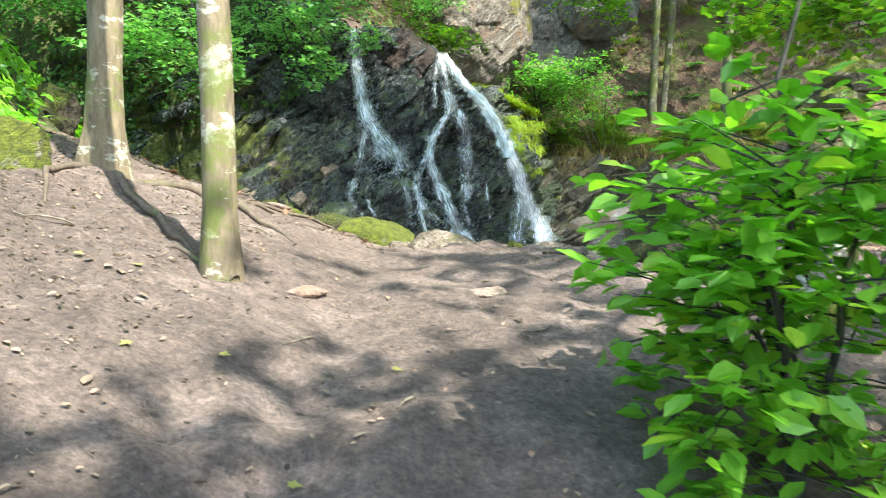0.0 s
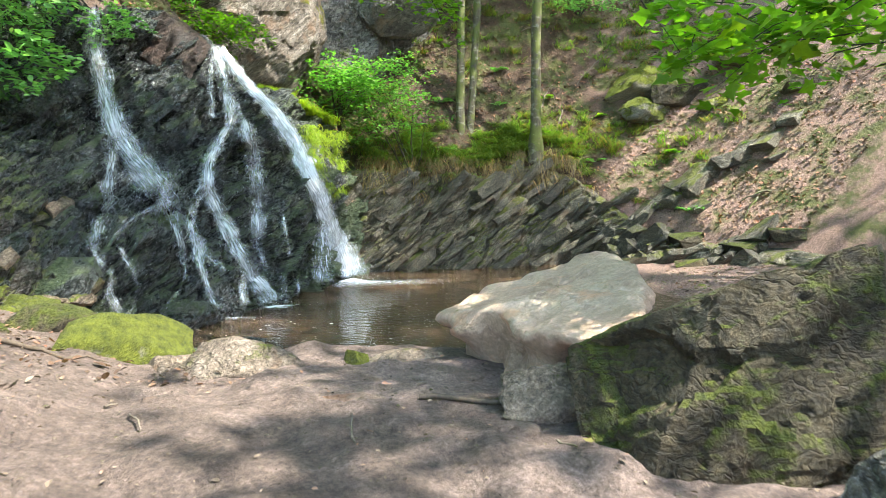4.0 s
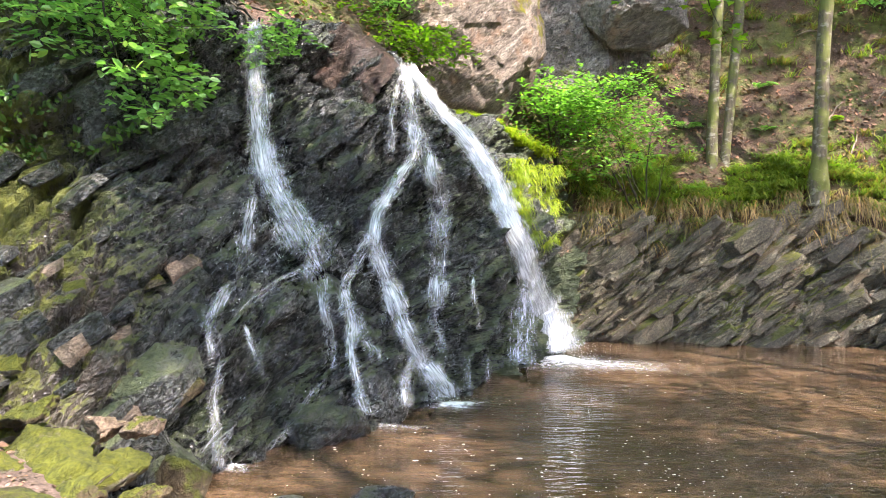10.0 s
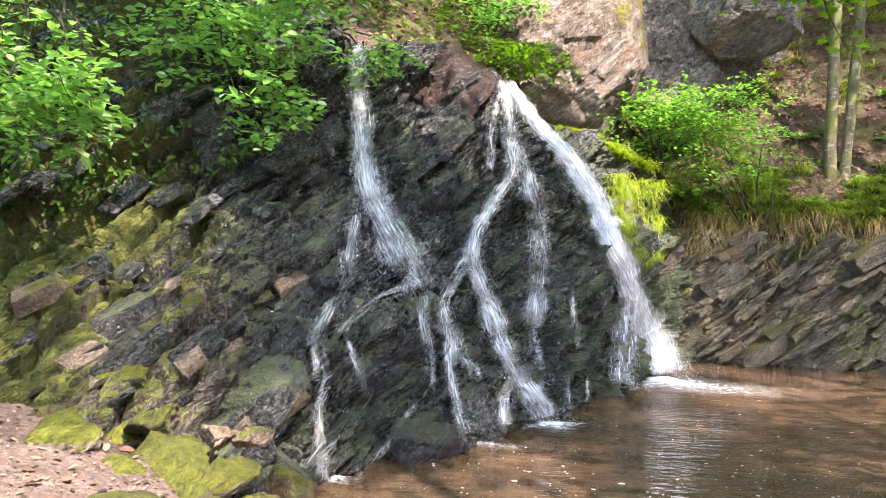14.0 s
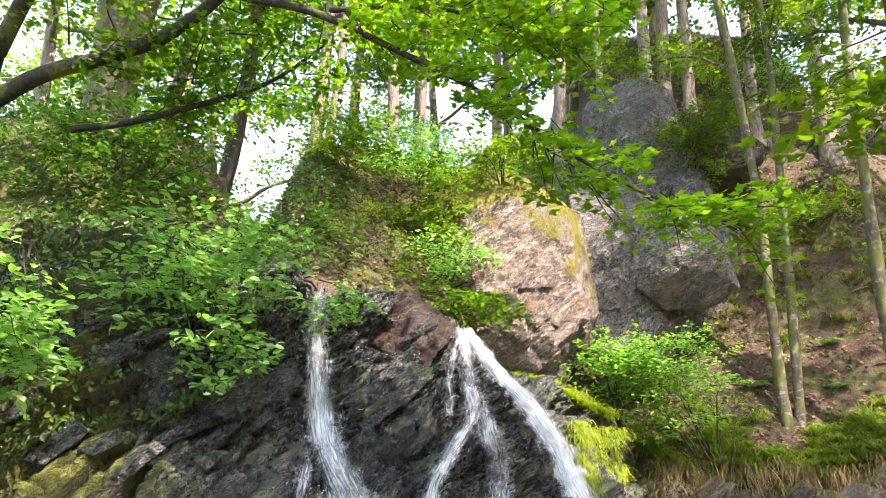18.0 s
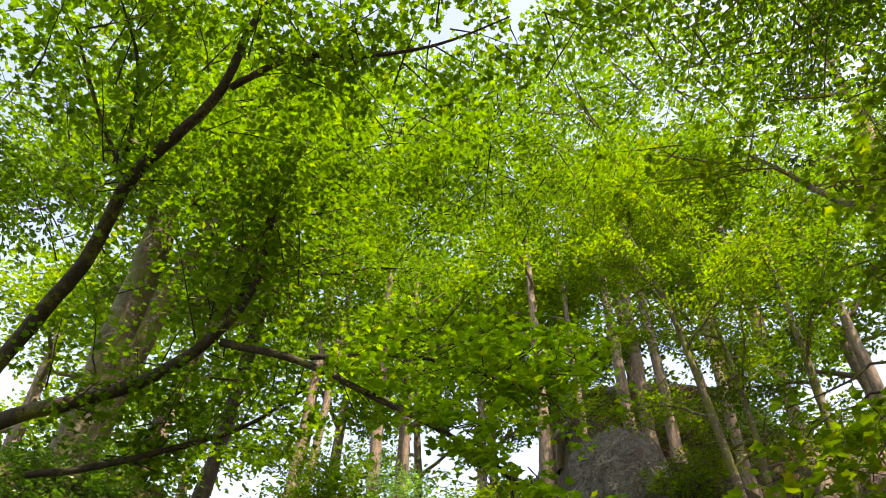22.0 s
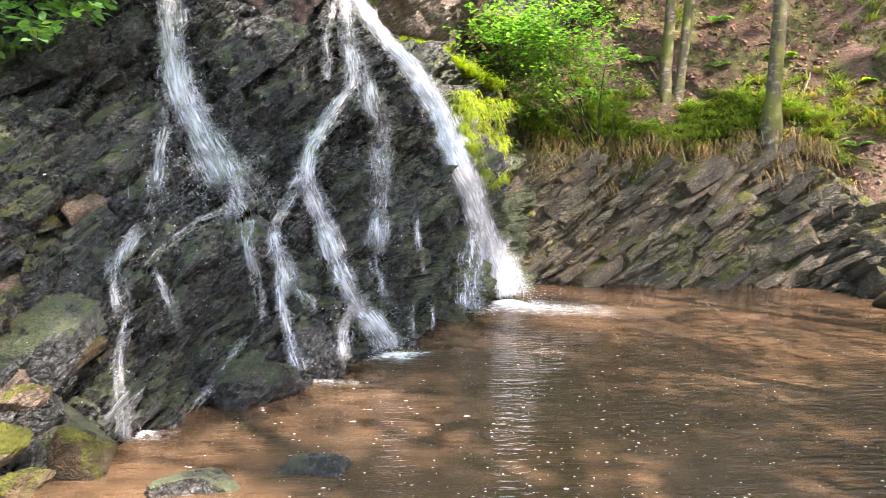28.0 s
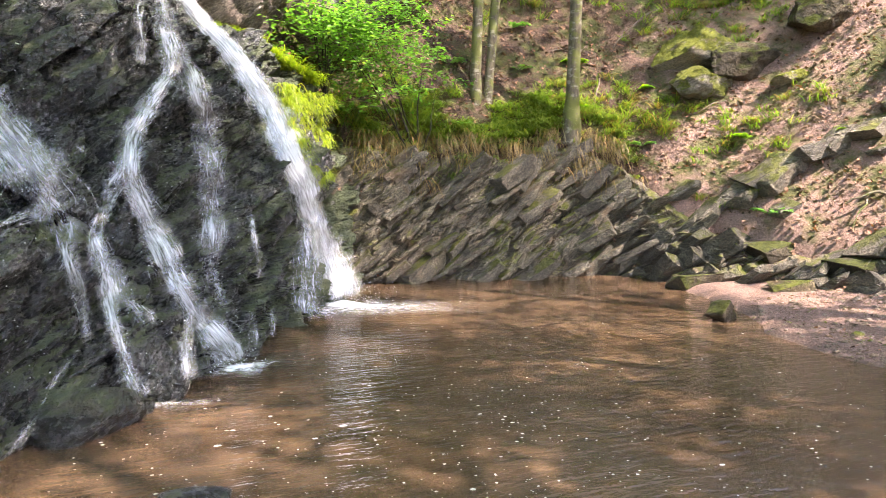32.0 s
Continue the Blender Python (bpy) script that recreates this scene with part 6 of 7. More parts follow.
# ---- trees on the bluff and behind the fall ----
make_tree("bluff_tree", [(-6.85, 10.9, 6.0), (-6.77, 10.72, 8.0), (-6.61, 10.28, 10.4), (-6.53, 10.07, 11.9), (-6.72, 9.8, 16.8), (-6.6, 9.6, 20)], [0.42, 0.36, 0.30, 0.22, 0.06], BARK, "thick old tree with ridged mossy bark on the bluff", 310, 9, 0.35, 4.2, 150, LEAF, size=0.115, count=82, crown_at=[((-6.0, 9.0, 15.0), (4, 3, 3), 110)])
make_tree("bluff_tree", [(-6.6, 10.7, 6.6), (-6.54, 10.63, 8.43), (-6.02, 10.2, 10.59), (-5.78, 9.93, 11.69), (-5.03, 10.04, 14.8), (-3.53, 8.89, 18.45)], [0.24, 0.21, 0.17, 0.13, 0.05], BARK, "leaning stem beside the old tree on the bluff", 311, 8, 0.45, 3.6, 120, LEAF, size=0.10, count=82, crown_at=[((-4.5, 7.6, 14.0), (2.6, 2.0, 1.6), 110), ((-7.5, 7.0, 12.0), (2.0, 1.6, 1.5), 70)])
make_tree("bluff_tree", [(-5.6, 13.0, 6.2), (-5.42, 12.96, 7.35), (-4.93, 12.44, 9.88), (-4.53, 11.73, 12.4), (-4.16, 11.63, 15.83), (-2.89, 10.06, 20.2)], [0.17, 0.15, 0.13, 0.11, 0.05], BARK_DARK, "thin leaning tree behind the fall, bark coloured as a dark silhouette", 312, 7, 0.5, 3.4, 110, LEAF, size=0.095, count=82, crown_at=[((-1.5, 13.0, 18.5), (4.5, 2.5, 3.0), 150), ((-0.6, 8.4, 14.2), (2.8, 2.0, 1.8), 110), ((1.8, 9.5, 16.0), (2.4, 2.0, 1.5), 70)])
make_tree("bluff_tree", [(-6.3, 11.8, 7.4), (-6.09, 11.71, 9.2), (-5.69, 11.55, 10.68), (-5.13, 11.27, 12.94), (-4.6, 11.0, 16.0)], [0.14, 0.12, 0.10, 0.05], BARK, "thin leaning tree on the bluff", 313, 6, 0.5, 3.0, 90, LEAF, size=0.11, count=80)
# ---- trees on the right-hand slope ----
make_tree("slope_tree", [(5.62, 14.05, 2.75), (5.70, 14.2, 4.6), (5.84, 14.27, 7.8), (5.56, 13.77, 11.2), (5.28, 13.48, 14.3), (4.59, 13.42, 17.6)], [0.115, 0.10, 0.09, 0.07, 0.03], BARK, "slender mossy tree on the leafy slope", 320, 8, 0.5, 3.4, 130, LEAF_YELLOW, size=0.10, count=82, crown_at=[((4.6, 13.5, 19.5), (4.0, 2.2, 2.6), 150)], group="slope trees")
make_tree("slope_tree", [(5.85, 14.1, 2.85), (6.02, 14.2, 4.4), (6.22, 14.3, 6.3), (6.39, 13.87, 11.09), (6.12, 13.3, 14.07), (6.3, 13.0, 16.5)], [0.10, 0.09, 0.08, 0.05, 0.02], BARK, "slender mossy tree on the leafy slope", 321, 8, 0.5, 3.2, 120, LEAF_YELLOW, size=0.095, count=80, group="slope trees")
make_tree("slope_tree", [(7.32, 13.2, 2.9), (7.34, 13.15, 5.77), (7.46, 13.0, 8.58), (7.51, 12.9, 10.6), (7.6, 12.6, 12.72), (7.8, 12.4, 16)], [0.13, 0.115, 0.10, 0.08, 0.03], BARK, "straight slim tree on the leafy slope", 322, 7, 0.55, 3.2, 110, LEAF, size=0.11, count=80, crown_at=[((8.5, 13.5, 19.0), (3.6, 2.2, 2.6), 130)], group="slope trees")
make_tree("pine_tree", [(16.8, 14.6, g0(16.8, 14.6) - 0.3), (14.2, 13.8, 14.0), (12.25, 13.06, 18.16), (12.4, 12.3, 21.4), (12.1, 11.54, 23.95), (11.59, 10.44, 26.54)], [0.34, 0.30, 0.26, 0.22, 0.12, 0.05], BARK_PINE, "tall pine with reddish bark high on the slope", 323, 9, 0.55, 3.6, 60, NEEDLE, size=0.22, count=40, crown_at=[((10.0, 10.5, 26.5), (2.6, 2.6, 1.6), 26)])
# ridge trees above the cliff
rng_r = np.random.RandomState(400)
for k, (x0, y0, z0, lean, r) in enumerate([(-5.7, 20.5, 8.0, 0.35, 0.26), (-5.2, 20.0, 8.0, 0.5, 0.16), (-3.0, 20.5, 8.5, 0.0, 0.22), (-2.2, 21.5, 8.8, 0.1, 0.16), (2.3, 19.6, 9.5, 0.1, 0.24), (3.6, 20.0, 10.0, 0.1, 0.14), (5.1, 19.5, 9.3, 0.05, 0.2), (5.7, 19.8, 9.6, 0.2, 0.22), (6.4, 19.6, 9.8, 0.1, 0.2), (8.0, 19.0, 9.6, 0.15, 0.18), (9.6, 18.2, 9.5, 0.0, 0.24), (11.5, 17.2, 9.5, 0.1, 0.2), (0.4, 22.5, 8.5, 0.1, 0.2)]):
    gz = g0(x0, y0) - 0.2
    make_tree("ridge_tree", [(x0, y0, gz), (x0 + lean, y0 - 0.3, gz + 5), (x0 + lean * 1.6, y0 - 0.6, gz + 10), (x0 + lean * 2, y0 - 0.7, gz + 15)], [r, r * 0.85, r * 0.6, 0.04], BARK_FAR, "tall straight trunk on the ridge above the fall", 401 + k, 6, 0.5, 3.4, 80, LEAF if k % 2 else LEAF_YELLOW, size=0.19, count=40, spread=0.7, fan=1.6, sides=9, twig=False, group="ridge trees")

# ---- woods round about; those at y < 0 are unseen, added for shade and reflections ----
rng_w = np.random.RandomState(500)
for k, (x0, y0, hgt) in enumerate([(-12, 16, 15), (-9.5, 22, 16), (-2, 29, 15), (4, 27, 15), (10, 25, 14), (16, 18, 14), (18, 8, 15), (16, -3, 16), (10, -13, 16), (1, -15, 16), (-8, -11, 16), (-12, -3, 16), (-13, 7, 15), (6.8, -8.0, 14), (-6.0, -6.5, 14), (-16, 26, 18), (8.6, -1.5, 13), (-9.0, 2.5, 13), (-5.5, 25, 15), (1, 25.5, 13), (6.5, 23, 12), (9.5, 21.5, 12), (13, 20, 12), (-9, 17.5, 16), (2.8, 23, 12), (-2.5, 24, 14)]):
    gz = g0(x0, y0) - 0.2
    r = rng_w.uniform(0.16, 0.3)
    make_tree("woodland_tree", [(x0, y0, gz), (x0 + rng_w.normal(0, 0.3), y0, gz + hgt * 0.35), (x0 + rng_w.normal(0, 0.5), y0, gz + hgt * 0.7), (x0, y0, gz + hgt)], [r, r * 0.8, r * 0.5, 0.04], BARK_FAR, "woodland tree with a broad green crown, near-side ones added unseen for shade", 501 + k, 8, 0.3, 4.4, 110, LEAF if k % 3 else LEAF_YELLOW, size=0.2 if y0 > 5 else 0.3, count=42 if y0 > 5 else 16, spread=0.8, fan=1.8, sides=9, twig=False, crown_at=[((x0, y0, gz + hgt * 0.75), (3.8, 3.8, 3.4), 70)], group="woodland trees")

# ---- tall trees on the near side, crowns over the pool, some added for shade ----
make_tree("pool_tree", [(7.6, -4.6, g0(7.6, -4.6) - 0.3), (7.3, -4.2, 4), (6.6, -3.0, 8), (5.4, -1.2, 11), (4.4, 0.4, 13.5)], [0.28, 0.24, 0.19, 0.12, 0.04], BARK, "big tree over the pool, with unseen crowns added to shade it", 330, 7, 0.4, 4.0, 60, LEAF, size=0.09, count=72, spread=0.55, fan=1.4,
          # crowns centred at y < 2 are unseen, added to keep sun off pool and slope
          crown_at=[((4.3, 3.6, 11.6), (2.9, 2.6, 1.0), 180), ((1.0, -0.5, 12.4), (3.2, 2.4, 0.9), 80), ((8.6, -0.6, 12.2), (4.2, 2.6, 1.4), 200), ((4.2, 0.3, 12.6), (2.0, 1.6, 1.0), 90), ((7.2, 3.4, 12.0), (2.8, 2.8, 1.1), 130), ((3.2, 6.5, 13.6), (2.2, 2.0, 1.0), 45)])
make_tree("pool_tree", [(12.5, 2.0, g0(12.5, 2.0) - 0.3), (12.2, 2.4, 5), (11.6, 3.6, 10), (10.8, 4.8, 14)], [0.26, 0.22, 0.16, 0.05], BARK, "tall tree leaning out from the slope, with crowns added to shade the hillside", 331, 7, 0.45, 4.0, 70, LEAF, size=0.095, count=72, spread=0.6, fan=1.5,
          # right-hand crowns are added to throw shade on the hillside
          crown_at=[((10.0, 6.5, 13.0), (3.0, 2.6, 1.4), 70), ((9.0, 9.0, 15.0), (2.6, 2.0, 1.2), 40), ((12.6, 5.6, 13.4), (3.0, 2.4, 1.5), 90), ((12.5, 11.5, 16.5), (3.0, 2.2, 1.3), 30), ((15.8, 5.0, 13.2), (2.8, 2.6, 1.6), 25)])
# ---- shrubs ----
def shrub(name, base, centre, radii, n, leaf, kind, size, count, spread, fan, label, seed, stems=7, bark=BARK_DARK, out=0.8, lift=0.1, droop=0.25):
    rng = np.random.RandomState(seed)
    sh = empty(name, tuple(base), label, "shrub")
    c = np.asarray(centre, float) - base
    for k in range(stems):
        e = c + rng.normal(0, 0.4, 3) * radii
        V, F = tube(bend((0, 0, -0.05), e, 8, 0.08, 0.2, seed + k), [0.018, 0.012, 0.004], 6)
        put("stem", V, F, bark, parent=sh)
    sp = fans(c, radii, n, fan, rng, out, lift)
    crown_mesh("foliage", sp, sh, leaf, kind, size, count, spread, seed + 1, droop)
    twigs_mesh("branchwork", sp, sh, bark, 0.005, seed + 2)
    return sh


shrub("sapling", (4.1, 13.25, g0(4.1, 13.25)), (3.1, 12.9, 4.0), (1.55, 0.7, 1.05), 110, LEAF_SAPLING, "oval", 0.085, 34, 0.26, 0.85, "layered fresh green sapling at the edge of the fall", 601)
shrub("sapling", (2.3, 12.9, 3.2), (2.4, 12.3, 4.3), (0.8, 0.4, 0.5), 44, LEAF_SAPLING, "oval", 0.085, 34, 0.26, 0.8, "layered fresh green sapling at the edge of the fall", 602)
shrub("hanging_branch", (-4.2, 7.6, 5.2), (-3.1, 7.0, 4.3), (1.1, 0.9, 0.75), 74, LEAF_BLUE, "oval", 0.103, 30, 0.26, 0.8, "leafy green branch hanging over the black rock", 603, lift=-0.15)
shrub("hanging_branch", (-3.6, 7.4, 4.9), (-2.75, 6.9, 3.5), (0.45, 0.4, 0.45), 20, LEAF_BLUE, "oval", 0.107, 25, 0.22, 0.55, "leafy green branch hanging over the black rock", 604, lift=-0.4)
shrub("hanging_branch", (-5.0, 6.8, 4.6), (-4.1, 5.4, 3.2), (0.6, 0.7, 0.45), 34, LEAF_BLUE, "oval", 0.113, 25, 0.24, 0.7, "leafy green branch hanging over the mossy slope", 605, lift=-0.3)
shrub("hanging_branch", (-5.8, 6.0, 4.2), (-4.9, 5.3, 3.6), (1.0, 0.9, 0.8), 50, LEAF_BLUE, "oval", 0.107, 28, 0.26, 0.8, "leafy green branch hanging over the mossy slope", 606, lift=-0.2)
shrub("hanging_branch", (-2.6, 9.1, 4.9), (-1.95, 8.55, 4.2), (0.45, 0.25, 0.45), 22, LEAF_BLUE, "oval", 0.089, 20, 0.2, 0.5, "thin green sprig in front of the narrow fall", 607, stems=4, lift=-0.25)
shrub("hanging_branch", (-1.2, 11.6, 5.2), (-0.2, 11.3, 5.0), (0.8, 0.5, 0.35), 34, LEAF, "oval", 0.096, 26, 0.22, 0.6, "dark green bush drooping over the lip of the fall", 608, lift=-0.2)
shrub("bluff_bush", (-3.5, 11.5, g0(-3.5, 11.5)), (-3.3, 11.0, 5.9), (1.5, 1.2, 0.8), 80, LEAF_DARK, "oval", 0.10, 34, 0.32, 0.9, "green undergrowth on the bluff behind the fall", 609)
shrub("bluff_bush", (-1.2, 13.0, g0(-1.2, 13.0)), (-1.2, 12.6, 6.3), (1.1, 0.9, 0.9), 60, LEAF, "oval", 0.09, 32, 0.3, 0.8, "green undergrowth behind the fall", 610)
shrub("bluff_bush", (-5.6, 9.6, 6.0), (-5.6, 9.2, 6.6), (1.9, 1.0, 1.3), 130, LEAF_DARK, "oval", 0.09, 34, 0.3, 0.8, "ivy-grown undergrowth on the bluff, leaves coloured dark for shade", 611)
shrub("bluff_bush", (0.2, 14.2, 8.6), (-0.1, 13.6, 8.4), (0.9, 0.8, 0.8), 46, LEAF, "oval", 0.085, 32, 0.26, 0.8, "hanging green growth on top of the pale boulder", 612, lift=-0.2)
for k, (c_, r_, n_, lf_, l_) in enumerate([((-1.7, 11.2, 5.35), (0.8, 0.5, 0.45), 46, LEAF, "low green bush on the bank above the falls"), ((-0.8, 11.9, 6.1), (0.8, 0.5, 0.55), 46, LEAF_BLUE, "pale green bush on the bank above the falls"), ((-2.5, 10.9, 5.3), (0.8, 0.5, 0.5), 50, LEAF_BLUE, "pale green bush on the bank above the falls"), ((-0.9, 12.3, 7.5), (0.8, 0.5, 0.7), 46, LEAF, "green bush growing on the shaded rock"), ((0.35, 12.6, 8.5), (0.8, 0.5, 0.4), 36, LEAF_YELLOW, "yellow-green growth on the pale boulder's top"), ((-1.9, 12.6, 6.9), (1.0, 0.6, 0.6), 46, LEAF_YELLOW, "yellow-green bush on the ridge above the falls")]):
    shrub("ridge_bush", (c_[0], c_[1] + 0.6, c_[2] - 0.5), c_, r_, n_, lf_, "oval", 0.085, 26, 0.24, 0.7, l_, 660 + k, stems=5, lift=-0.05)
shrub("cliff_bush", (5.3, 16.6, 9.6), (5.2, 16.2, 10.4), (0.9, 0.6, 1.1), 60, LEAF_YELLOW, "oval", 0.10, 26, 0.3, 0.8, "dry scrub growing down the edge of the grey slab", 622, lift=-0.3)
shrub("bluff_bush", (-8.0, 6.5, g0(-8.0, 6.5)), (-7.6, 6.3, 4.9), (1.9, 1.8, 1.2), 120, LEAF_BLUE, "oval", 0.11, 34, 0.34, 0.9, "dense dark undergrowth on the steep bank", 620)
shrub("bluff_bush", (-7.4, 3.0, g0(-7.4, 3.0)), (-7.2, 3.0, 4.4), (1.7, 2.2, 1.1), 110, LEAF_BLUE, "oval", 0.11, 34, 0.34, 0.9, "dense undergrowth on the steep bank", 621)
shrub("path_bush", (0.45, -3.45, g0(0.45, -3.45)), (0.40, -3.35, 0.52), (0.50, 0.45, 0.80), 120, LEAF_BUSH, "oval", 0.11, 14, 0.15, 0.45, "bright green leafy bush beside the path", 613, stems=10, out=0.9)
shrub("path_bush", (1.2, -3.9, g0(1.2, -3.9)), (1.15, -3.5, 1.1), (0.6, 0.6, 0.8), 60, LEAF_BUSH, "oval", 0.075, 16, 0.16, 0.5, "bright green leafy bush beside the path", 614, stems=8)
shrub("path_bush", (-3.6, -2.6, g0(-3.6, -2.6)), (-3.55, -2.55, g0(-3.55, -2.55) + 0.28), (0.25, 0.25, 0.18), 14, LEAF_BUSH, "oval", 0.075, 12, 0.1, 0.3, "small bright seedling on the path's bank", 615, stems=4)
shrub("overhead_branch", (4.2, 0.6, 3.4), (2.65, 0.2, 2.55), (1.0, 0.8, 0.40), 64, LEAF_BRIGHT, "maple", 0.10, 16, 0.22, 0.6, "yellow-green maple branch hanging over the path", 616, stems=5, lift=-0.1)
shrub("overhead_branch", (4.6, 5.6, 6.2), (3.0, 5.2, 5.0), (0.7, 0.5, 0.7), 24, LEAF_YELLOW, "maple", 0.105, 14, 0.2, 0.55, "yellow-green maple branch reaching over the pool", 617, stems=5, lift=0.0)
make_tree("maple_tree", [(8.4, 2.4, g0(8.4, 2.4) - 0.2), (7.6, 2.8, 3.5), (6.0, 4.2, 6.2), (4.6, 5.6, 8.5), (4.2, 6.2, 10.5)], [0.16, 0.13, 0.10, 0.06, 0.02], BARK, "maple leaning over the pool with yellow-green leaves", 324, 10, 0.3, 3.0, 120, LEAF_YELLOW, "maple", 0.11, 22, 0.4, 1.0)

rng = np.random.RandomState(640)
for k, (x0, y0, r0, hh) in enumerate([(-2.9, 13.6, 1.1, 0.8), (-1.6, 15.0, 1.2, 0.8), (-3.6, 16.2, 1.3, 1.0), (-0.4, 17.0, 1.2, 1.2), (-2.2, 18.0, 1.4, 1.3), (1.6, 17.6, 1.2, 1.2), (3.4, 19.2, 1.4, 1.2), (6.0, 18.0, 1.2, 0.9), (8.2, 17.2, 1.2, 0.8), (-5.0, 18.5, 1.4, 1.4), (10.2, 16.0, 1.2, 0.8), (11.6, 17.2, 1.4, 1.2), (12.8, 15.6, 1.4, 1.1), (9.2, 19.6, 1.5, 1.3), (7.2, 20.0, 1.5, 1.3)]):
    gz = g0(x0, y0)
    shrub("bank_bush", (x0, y0, gz - 0.1), (x0, y0 - 0.3, gz + 0.55 * hh), (r0, 0.9, 0.6 * hh), 46, (LEAF, LEAF_BLUE, LEAF_YELLOW)[k % 3], "oval", 0.10, 30, 0.34, 0.9, "green undergrowth on the steep bank behind the fall", 650 + k, stems=5)

# ---- ivy on the left-hand bank ----
def surface_leaves(name, X, Y, Z, N, size, mat, kind, label, seed, spread=0.5):
    rng = np.random.RandomState(seed)
    P = np.stack([X, Y, Z], 1) + N * rng.uniform(0.01, 0.16, (len(X), 1))
    Nn = unit(N + rng.normal(0, spread, (len(X), 3)))
    D = rng.normal(0, 1, (len(X), 3)) - np.array([0, 0, 0.8])
    V, F = scatter(kind, P, Nn, D, size * rng.uniform(0.55, 1.3, len(X)))
    return put(name, V, F, mat, label=label, category="foliage", kind="stuff", smooth_shade=False)


rng = np.random.RandomState(71)
n = 22000
ix, iy = rng.uniform(-8.5, -4.0, n), rng.uniform(-4.0, 6.0, n)
keep_ = (vnoise(np.stack([ix, iy, 0 * ix], 1) * 0.9, 5) + smooth(-ix, 4.2, 5.5)) > 0.1
ix, iy = ix[keep_], iy[keep_]
iz = ground_z(ix, iy)
e = 0.1
gn = unit(np.stack([-(ground_z(ix + e, iy) - ground_z(ix - e, iy)) / (2 * e), -(ground_z(ix, iy + e) - ground_z(ix, iy - e)) / (2 * e), np.ones(len(ix))], 1))
surface_leaves("ivy", ix, iy, iz, gn, 0.10, LEAF_BUSH, "oval", "glossy ivy covering the steep bank", 72)
jx, jy = rng.uniform(-9, -2.6, 11000), rng.uniform(7.6, 13.5, 11000)
jn = np.tile([[0.1, -0.4, 0.9]], (11000, 1))
surface_leaves("ivy", jx, jy, ground_z(jx, jy), jn, 0.10, LEAF_DARK, "oval", "ivy and low growth covering the bluff", 74)
kx, ky = rng.uniform(-3.0, 2.4, 9000), rng.uniform(10.0, 19.0, 9000)
ok = (ky > face_y(np.clip(kx, -7, 2.7), face_top(kx)) + 0.15) & (vnoise(np.stack([kx, ky, 0 * kx], 1) * 1.4, 8) > -0.1)
kx, ky = kx[ok], ky[ok]
surface_leaves("ivy", kx, ky, ground_z(kx, ky), np.tile([[0.1, -0.5, 0.8]], (len(kx), 1)), 0.08, LEAF, "oval", "low green growth on the bank above the fall", 75)
fi = rng.randint(0, len(FACE), 60000)
fp = FACE[fi]
sel = (fp[:, 2] > 2.7 + 0.35 * (fp[:, 0] + 3.5)) & (fp[:, 0] < -2.7) & (vnoise(fp * 1.3, 9) > -0.05)
fp = fp[sel][:4200]
surface_leaves("ivy", fp[:, 0], fp[:, 1], fp[:, 2], np.tile([[0.15, -0.85, 0.5]], (len(fp), 1)), 0.075, LEAF_DARK, "oval", "ivy and bramble hanging down the upper rock", 73)

bl = bpy.data.objects["bluff_rock"]
bv = np.array([v.co[:] for v in bl.data.vertices]) + np.array(bl.location)
bv = bv[(bv[:, 1] < 10.6)]
bv = bv[rng.randint(0, len(bv), 5200)] + rng.normal(0, 0.09, (5200, 3))
surface_leaves("ivy", bv[:, 0], bv[:, 1], bv[:, 2], unit(bv - np.array(bl.location) - (0, 0, 1.9)), 0.10, LEAF_DARK, "oval", "ivy hanging over the rock bluff, leaves coloured dark for shade", 76)

# ---- grass ----
def blades(P, D, length, width, rng, fall_=0.5):
    """Arching blades from P leaning along D."""
    n = len(P)
    t = np.array([0, 0.35, 0.7, 1.0])
    up = np.array([0, 0, 1.0])
    L = length[:, None, None]
    S = P[:, None] + L * (t[None, :, None] * (D[:, None] * 0.55 + up * 0.75) + (t ** 2)[None, :, None] * (D[:, None] * 0.35 - up * (0.25 + fall_)))
    side = unit(np.cross(D, up))[:, None] * (width[:, None, None] * np.array([1, 0.9, 0.6, 0.08])[None, :, None])
    V = np.stack([S - side, S + side], 2).reshape(n, 8, 3)
    F0 = np.array([(0, 1, 3, 2), (2, 3, 5, 4), (4, 5, 7, 6)])
    F = F0[None] + (np.arange(n) * 8)[:, None, None]
    return V.reshape(-1, 3), F.reshape(-1, 4)


def grass(name, centres, per, length, width, mat, label, seed, out=(0, 0), spread=0.1, fall_=0.45):
    rng = np.random.RandomState(seed)
    C = np.repeat(np.asarray(centres, float), per, 0)
    n = len(C)
    P = C + np.stack([rng.normal(0, spread, n), rng.normal(0, spread, n), rng.uniform(-0.05, 0.0, n)], 1)
    a = rng.uniform(0, 2 * np.pi, n)
    D = np.stack([np.cos(a) + out[0], np.sin(a) + out[1], 0 * a], 1)
    D = unit(D) * rng.uniform(0.4, 1.2, (n, 1))
    V, F = blades(P, D, length * rng.uniform(0.5, 1.25, n), width * rng.uniform(0.6, 1.3, n), rng, fall_)
    return put(name, V, F, mat, label=label, category="grass", kind="stuff")


